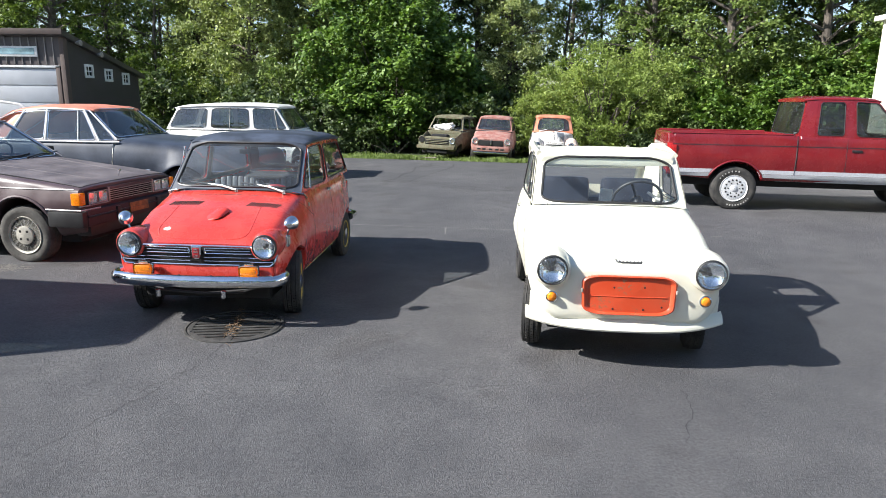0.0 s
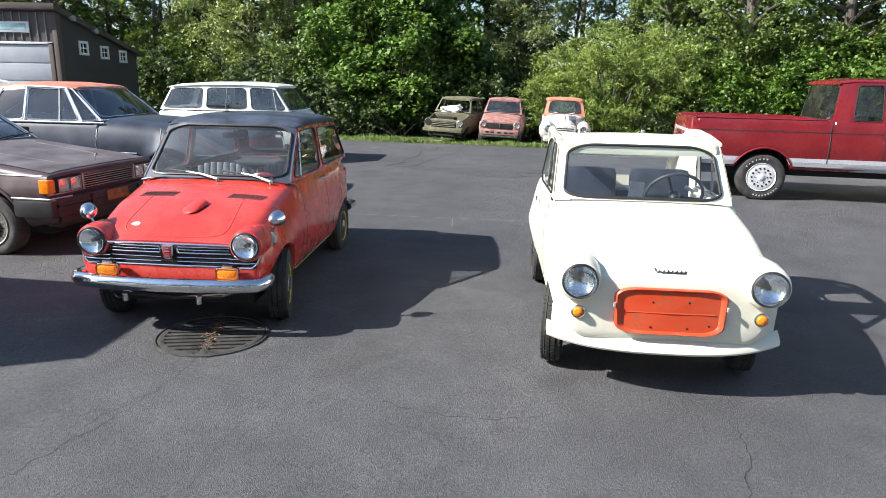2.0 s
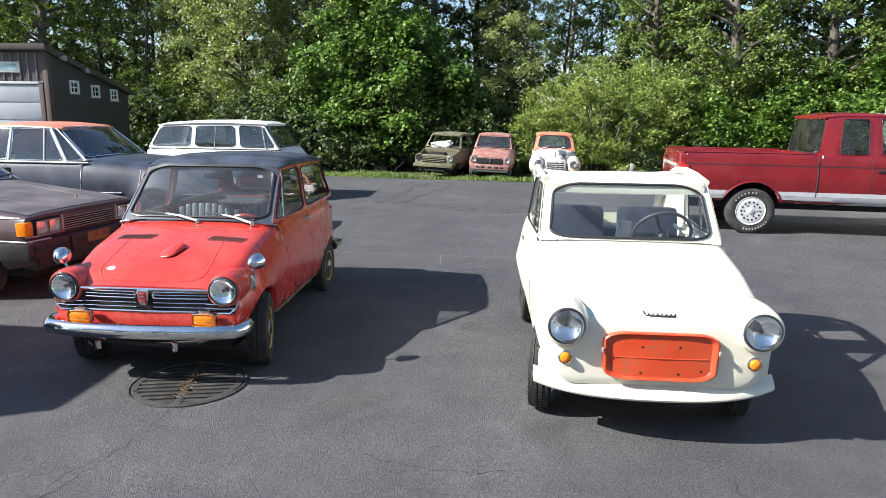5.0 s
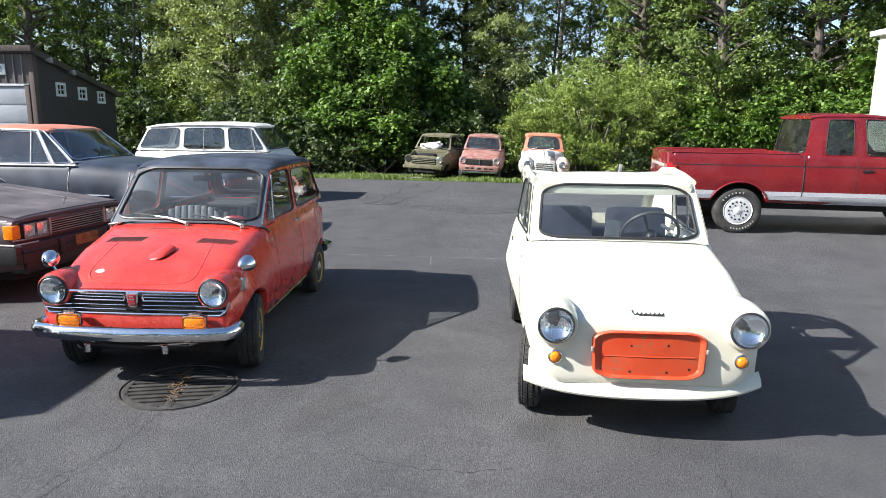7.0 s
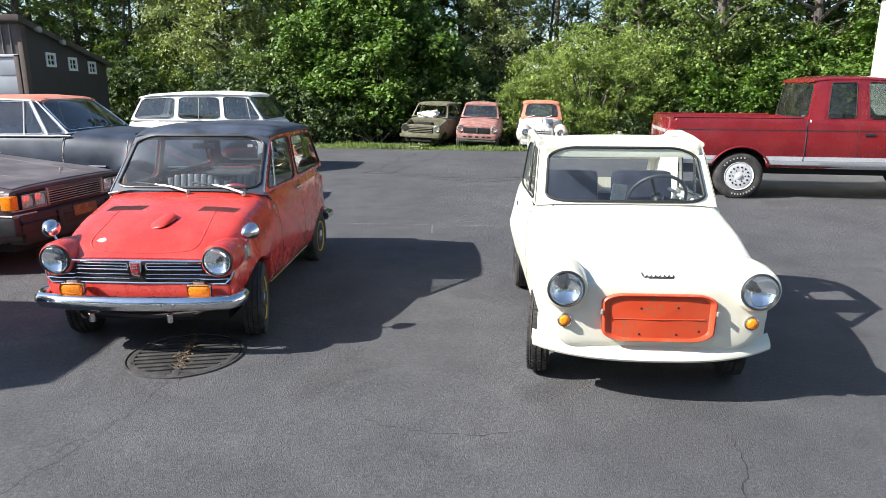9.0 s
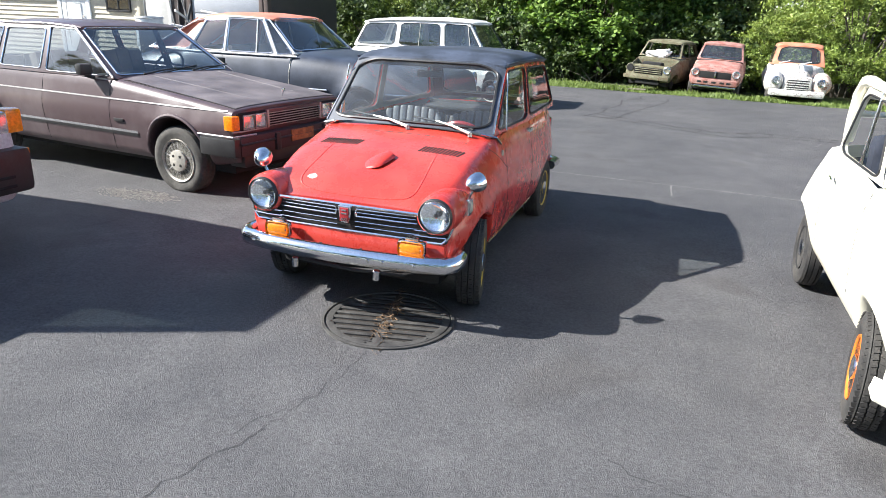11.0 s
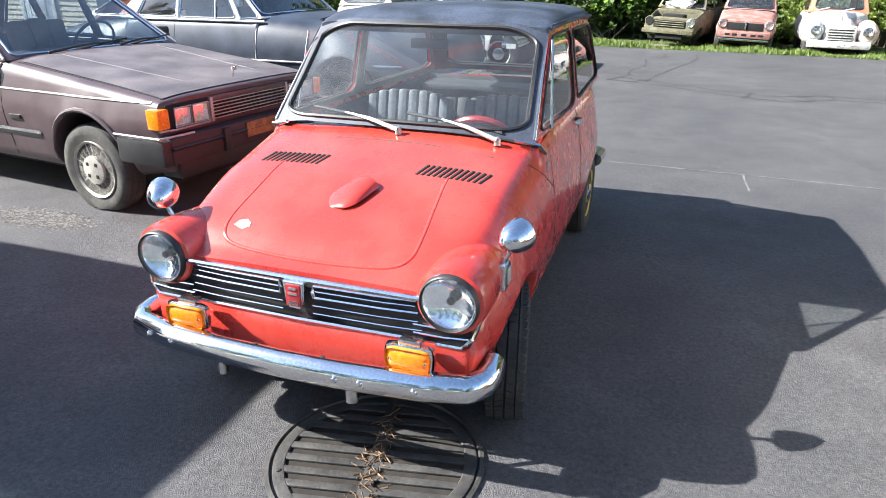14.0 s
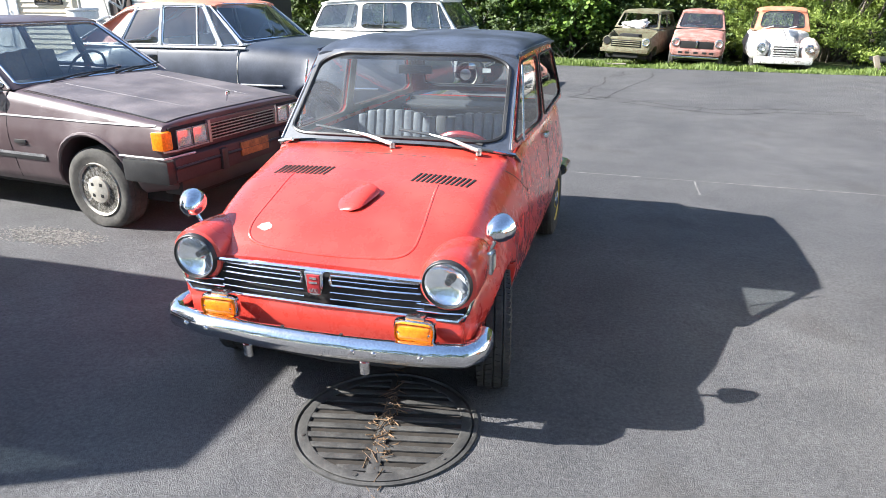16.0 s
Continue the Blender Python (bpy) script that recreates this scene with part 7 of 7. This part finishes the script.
def tree(name, label, height, crown_r, first, leaf, material, clumps, per, seed, trunk_r=.16, lean=.3, clump_r=(.45, .85), category="tree", aspect=.62, flat=.75, column=False, bias=1.0):
    """A tapered trunk with limbs, each ending in sprays of small leaves; bias over 1 crowds the limbs lower down."""
    rng = np.random.default_rng(seed)
    random.seed(seed)
    ob = thing(name, pose(0, 0, 0), label, category)
    top = Vector((random.uniform(-lean, lean), random.uniform(-lean, lean), height * .97))
    bm = bmesh.new()
    spine = [Vector((0, 0, -.1)).lerp(top, k / 8) + Vector((math.sin(k * 1.3 + seed) * .06 * k / 3, math.cos(k * 1.7 + seed) * .06 * k / 3, 0)) for k in range(9)]
    bm_tube(spine, [trunk_r * (1.25 if k == 0 else 1 - .105 * k) for k in range(9)], 10, bm=bm)
    cs, rs = [], []
    for i in range(clumps):
        f = first + (1 - first) * ((i + .5) / clumps) ** bias
        a = i * 2.39996 + rng.uniform(-.4, .4)
        shape = min(1, (1 - f) * 3.5 + .12) if column else math.sin(math.pi * min(1, .22 + .78 * f)) ** .7
        reach = crown_r * shape * rng.uniform(.35, 1.05)
        k = min(7, int(f * 8))
        base = spine[k].lerp(spine[k + 1], f * 8 - k)
        tip = base + Vector((math.cos(a) * reach, math.sin(a) * reach, rng.uniform(-.1, .5) * reach * .5))
        mid = base.lerp(tip, .5) + Vector((0, 0, -.05 * reach))
        bm_tube([base - Vector((0, 0, .25 * reach)), mid, tip], [trunk_r * .32, trunk_r * .2, trunk_r * .06], 5, bm=bm)
        for q in (1.0, .62):
            c = base.lerp(tip, q)
            cs.append(tuple(c + Vector(rng.normal(size=3) * .15)))
            rs.append(rng.uniform(*clump_r) * (1 if q == 1 else .8))
    part("trunk", bm, M_BARK, ob)
    p, d = sprays(rng, cs, rs, per)
    leaf_mesh("crown", p, d, leaf, material, rng, aspect, flat, ob)
    return ob


def bush(name, label, rx, ry, rz, leaf, material, clumps, per, seed, low=.0, clump_r=(.35, .7), stems=14, category="bush", top_noise=.25, aspect=.62, flat=.75, lift=.15, full=2.2):
    """Many stems from the ground, with sprays of leaves spread over an uneven dome."""
    rng = np.random.default_rng(seed)
    ob = thing(name, pose(0, 0, 0), label, category)
    bm = bmesh.new()
    cs, rs = [], []
    for i in range(clumps):
        a = rng.uniform(0, 2 * math.pi)
        h = rng.uniform(low, 1)
        rr = math.sqrt(max(0, 1 - h ** full)) * (.50 + .50 * rng.random() ** .5)
        k = 1 + rng.uniform(-top_noise, top_noise)
        c = (math.cos(a) * rx * rr * k, math.sin(a) * ry * rr * k, rz * h * k + .15)
        cs.append(c)
        rs.append(rng.uniform(*clump_r))
        if i < stems * 3:
            b = (c[0] * .25 + rng.normal() * .15, c[1] * .25 + rng.normal() * .15, -.05)
            m = (c[0] * .5, c[1] * .5, c[2] * .6)
            bm_tube([b, m, c], [.045, .03, .010], 5, bm=bm)
    part("stem", bm, M_BARK, ob)
    p, d = sprays(rng, cs, rs, per, lift=lift)
    leaf_mesh("crown", p, d, leaf, material, rng, aspect, flat, ob)
    return ob


def put(ob, x, y, turn=0, scale=1.0, z=0):
    ob.matrix_world = pose(x, y, z - .2, 0, 0, turn) @ Matrix.Scale(scale, 4)
    return ob


def again(ob, x, y, turn, scale):
    c = copy_thing(ob, pose(x, y, -.2 if y > 15 else 0, 0, 0, turn))
    c.scale = (scale,) * 3
    return c


# the edge of the wood: a broad maple, a pale willow, dull poplars, alders with grey trunks
put(bush("maple_bush", "large bright green broad-leaved maple at the lot's edge", 3.1, 2.3, 5.5, .140, M_LEAF, 210, 420, 21, clump_r=(.45, .95), stems=16, aspect=.85, flat=.9, lift=.05, low=.10, full=3.0), -1.75, 21.6)
maplet = put(bush("maple_shrub", "smaller bright green broad-leaved maple shrub", 1.6, 1.2, 2.9, .125, M_LEAF, 66, 300, 25, clump_r=(.4, .8), stems=10, aspect=.85, flat=.9, lift=.05), .9, 21.9)
for x, y, a, q in ((9.6, 20.3, 120, .95), (11.6, 19.6, 220, .8), (13.5, 19.9, 10, 1.1), (15.6, 19.4, 80, 1.2), (18.4, 20.2, 150, 1.5)):
    again(maplet, x, y, a, q)
willow = put(bush("willow_bush", "pale green willow bush with fine upright twigs", 2.5, 1.7, 3.0, .105, M_WILLOW, 190, 312, 22, clump_r=(.35, .75), stems=18, top_noise=.32, aspect=.36, flat=.25, lift=.75, full=2.6), 6.1, 20.0)
again(willow, 8.0, 21.4, 140, .92)
again(willow, 4.1, 20.6, 250, .62)
shrub = put(bush("shrub", "low dark green shrub in the undergrowth", 1.7, 1.1, 1.7, .13, M_DEEP, 50, 216, 23, stems=8), -4.4, 19.6, 10)
for x, y, a, q in ((-6.4, 20.2, 60, 1.1), (-8.6, 21.4, 150, 1.2), (1.6, 20.6, 200, 1.15), (3.0, 20.6, 20, 1.0), (9.2, 19.4, 90, .7), (17.0, 19.0, 10, 1.2), (-10.8, 22.4, 70, 1.3), (-2.6, 20.0, 300, .75), (.2, 20.2, 110, .8), (7.4, 18.9, 40, .45)):
    again(shrub, x, y, a, q)
hazel = put(bush("hazel_bush", "mid green hazel bush with drooping leaves", 1.9, 1.4, 3.0, .105, M_ALDER, 80, 300, 24, stems=12), -5.3, 21.4)
for x, y, a, q in ((-12.3, 24.6, 150, 1.2), (-9.6, 23.4, 80, .75), (14.6, 21.6, 200, 1.2), (19.5, 21.8, 300, 1.4), (-18.5, 25, 20, 1.3), (24.0, 22.5, 100, 1.4), (10.0, 21.6, 60, 1.25), (12.9, 21.2, 170, 1.15), (16.8, 21.6, 260, 1.35)):
    again(hazel, x, y, a, q)
olive = put(tree("poplar_tree", "dense column of dull olive-green poplar leaves", 13.0, 2.15, .02, .108, M_OLIVE_LEAF, 130, 336, 35, .18, clump_r=(.5, .95), column=True, flat=.25, bias=1.35), -7.9, 23.2)
again(olive, -5.4, 24.6, 100, .97)
again(olive, -11.4, 26.4, 200, .9)
again(olive, 3.0, 26.8, 60, .9)
alder = put(tree("alder_tree", "tall alder with a grey trunk and airy crown", 12.5, 2.7, .13, .120, M_ALDER, 64, 240, 31, .24, lean=.25, bias=1.25), 11.2, 21.9)
for x, y, a, q in ((14.7, 22.4, 70, 1.0), (17.9, 23.0, 160, 1.1), (21.9, 24.4, 250, 1.1), (9.0, 24.6, 320, .9), (27.0, 25.4, 10, 1.2), (-3.4, 25.6, 190, .95), (-20.5, 25.5, 30, 1.1), (-25.0, 27.0, 140, 1.15), (-17.0, 24.2, 280, 1.0), (-29.0, 27.5, 220, 1.2)):
    again(alder, x, y, a, q)
dark = put(tree("dark_poplar", "tall dark poplar deep in the wood", 15.0, 1.9, .03, .15, M_DEEP, 60, 170, 32, .2, clump_r=(.45, 1.0), bias=1.3), 9.6, 28.4)
for x, y, a, q in ((1.5, 28.0, 60, 1.0), (-.6, 27.2, 130, 1.05), (-4.2, 28.4, 210, 1.0), (3.2, 29.6, 280, .95), (11.9, 28.0, 20, 1.1), (14.9, 29.6, 100, 1.1), (19.2, 29.8, 160, 1.1), (10.6, 26.2, 220, 1.0), (13.2, 25.6, 310, 1.05), (16.4, 26.4, 40, 1.05), (19.6, 26.8, 190, 1.1), (22.6, 27.6, 120, 1.1), (-8.4, 30.6, 250, 1.0), (24.0, 31.0, 70, 1.2), (-21.4, 33.0, 170, 1.1), (-25.5, 34, 60, 1.1), (13.0, 35, 10, 1.2),
                   (-12.2, 33.5, 20, 1.1), (-15.6, 36.5, 200, 1.15), (-18.8, 35.0, 110, 1.1), (-6.2, 34.5, 40, 1.1), (-2.0, 35.5, 300, 1.1), (6.8, 36.0, 75, 1.0), (9.8, 38.0, 190, 1.2), (-10.0, 39.5, 10, 1.2), (-23.0, 40.0, 150, 1.2), (-29.5, 38.0, 250, 1.2)):
    again(dark, x, y, a, q)
birch = put(tree("birch_tree", "thin airy birch with gaps of sky between its leaves", 12.0, 1.9, .08, .11, M_ALDER, 40, 84, 33, .10, clump_r=(.4, .85), flat=.6), -13.8, 27.4)
for x, y, a, q in ((5.9, 30.0, 60, 1.05), (-17.2, 29.0, 140, 1.15), (-20.0, 29.5, 320, 1.2), (-10.8, 29.4, 250, 1.1), (7.8, 31.4, 200, 1.0), (-15.4, 31.6, 20, 1.15), (4.4, 33.0, 110, 1.1), (-13.0, 25.4, 70, 1.0), (-16.6, 27.6, 230, 1.1), (-19.0, 27.4, 50, 1.1), (-22.6, 30.0, 300, 1.2), (2.6, 32.0, 20, 1.1), (8.6, 27.6, 330, 1.0), (10.4, 30.4, 80, 1.1)):
    again(birch, x, y, a, q)

# trees added out of view behind the walk, to darken reflections in glass and chrome
far = put(bush("roadside_tree", "broad green unseen tree added behind the camera", 3.6, 3.2, 9.0, .42, M_DEEP, 70, 84, 41, clump_r=(.9, 1.7), stems=5, category="tree"), -16, -20)
for x, y, a, q in ((-9, -22, 80, 1.05), (-2, -21, 150, 1.0), (5, -23, 220, 1.1), (12, -20, 290, 1.0), (19, -17, 30, 1.1), (-24, -12, 100, 1.0)):
    again(far, x, y, a, q)


def brushwood():
    """Dead branches leaning at the foot of the maple."""
    b = thing("brushwood", pose(-3.6, 19.0, -.2), "tangle of dead grey branches at the wood's edge", "brushwood")
    random.seed(61)
    for i in range(26):
        p = Vector((random.uniform(-1.9, 2.6), random.uniform(-.2, .5), 0))
        d = Vector((random.uniform(-1, 1), random.uniform(-.3, .2), random.uniform(.35, 1.1))) * random.uniform(.5, 1.3)
        k = Vector((random.uniform(-.15, .15), 0, random.uniform(-.05, .2)))
        part("branch", bm_tube([p, p + d * .5 + k, p + d], [random.uniform(.012, .022), .011, .004], 5), M_DEADWOOD, b)
    return b


brushwood()


def verge():
    """Rough grass beyond the asphalt: a low earth sheet with an uneven edge."""
    rng = np.random.default_rng(3)
    ex = np.linspace(-9.4, 60, 140)
    ey = np.interp(ex, [-9.4, -2.3, 3.4, 8, 13, 60], [15.1, 14.5, 14.0, 13.6, 13.0, 8.6]) + rng.normal(size=140) * .03
    vs, fs = [], []
    rows = (0, .06, .3, 1.2, 3.5, 9, 30, 110)
    for k, d in enumerate(rows):
        for x, y in zip(ex, ey):
            vs.append((x, y + d, (-.01, .01, .0, -.07, -.21, -.25, -.25, -.3)[k] + (rng.normal() * .006 if 0 < k < 5 else 0)))
    n = len(ex)
    for k in range(len(rows) - 1):
        for i in range(n - 1):
            fs.append((k * n + i, k * n + i + 1, (k + 1) * n + i + 1, (k + 1) * n + i))
    return mesh_ob("grass_verge", vs, fs, surface("grassy earth", (.055, .070, .022), .95, vary=.4, scale=2, grain=25, grain_amt=.4, bumpy=.6, tint=(.09, .12, .035)))


tagged(verge(), "rough green grass verge along the asphalt", "verge", "", "structure")
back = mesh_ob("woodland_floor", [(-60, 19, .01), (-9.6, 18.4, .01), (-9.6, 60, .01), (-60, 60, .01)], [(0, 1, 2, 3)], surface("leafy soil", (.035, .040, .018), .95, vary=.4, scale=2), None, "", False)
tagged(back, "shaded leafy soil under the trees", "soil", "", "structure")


def grass():
    rng = np.random.default_rng(8)
    n = 34000
    x = rng.uniform(-9, 14, n)
    e = np.interp(x, [-9.4, -2.3, 3.4, 8, 13, 60], [15.1, 14.5, 14.0, 13.6, 13.0, 8.6])
    y = e + rng.random(n) ** 1.5 * 4.2 + rng.normal(size=n) * .03
    tuft = (np.sin(x * 2.1 + y) + np.sin(x * 5.3 - y * 2) + rng.normal(size=n) * .6)
    h = np.clip(.045 + .034 * tuft, .025, .22)
    pts = np.stack([x, y, h * .5 + np.interp(y - e, [0, .06, .3, 1.2, 3.5, 9], [0, .01, 0, -.07, -.21, -.25])], 1)
    d = np.stack([rng.normal(size=n) * .3, rng.normal(size=n) * .3, np.ones(n)], 1)
    d /= np.linalg.norm(d, axis=1)[:, None]
    a = rng.uniform(0, 6.28, n)
    s = np.stack([np.cos(a), np.sin(a), 0 * a], 1)
    v = np.empty((n, 4, 3))
    v[:, 0] = pts - d * h[:, None] * .5 - s * .012
    v[:, 1] = pts - d * h[:, None] * .5 + s * .012
    v[:, 2] = pts + d * h[:, None] * .6 + s * .004
    v[:, 3] = pts + d * h[:, None] * .6 - s * .004
    me = bpy.data.meshes.new("grass")
    me.vertices.add(4 * n)
    me.vertices.foreach_set("co", v.reshape(-1))
    me.loops.add(4 * n)
    me.loops.foreach_set("vertex_index", np.arange(4 * n, dtype=np.int32))
    me.polygons.add(n)
    me.polygons.foreach_set("loop_start", np.arange(0, 4 * n, 4, dtype=np.int32))
    me.polygons.foreach_set("loop_total", np.full(n, 4, dtype=np.int32))
    me.update()
    me.materials.append(M_GRASS)
    return new("grass", me)


tagged(grass(), "short sunlit green grass on the verge", "grass", "", "stuff")

# gravel crumbs where the asphalt has broken up by the saloon
random.seed(77)
bm = bmesh.new()
for i in range(1500):
    a, r = random.uniform(0, 6.283), math.sqrt(random.random())
    x, y = -2.72 + .36 * r * math.cos(a) + random.gauss(0, .07), 1.27 + .13 * r * math.sin(a) + random.gauss(0, .03)
    s = random.uniform(.002, .0065)
    bm_box(-s, s, -s * .8, s * .8, -s * .4, s * .5, 0, pose(x, y, s * .1, random.uniform(-20, 20), random.uniform(-20, 20), random.uniform(0, 90)), bm)
gv = part("gravel", bm, surface("pale gravel", (.22, .21, .19), .9, vary=.4, scale=40), None, "pale loose gravel in a worn patch of asphalt", False)
tagged(gv, "", "gravel", "", "stuff")
# plank and worn mat on the verge by the olive wreck
pl = thing("plank", pose(.25, 14.85, .0, 0, 0, 8), "weathered wooden plank lying on the verge", "plank")
part("board", bm_box(-.55, .35, -.09, .09, 0, .04, .006), M_WOOD, pl)
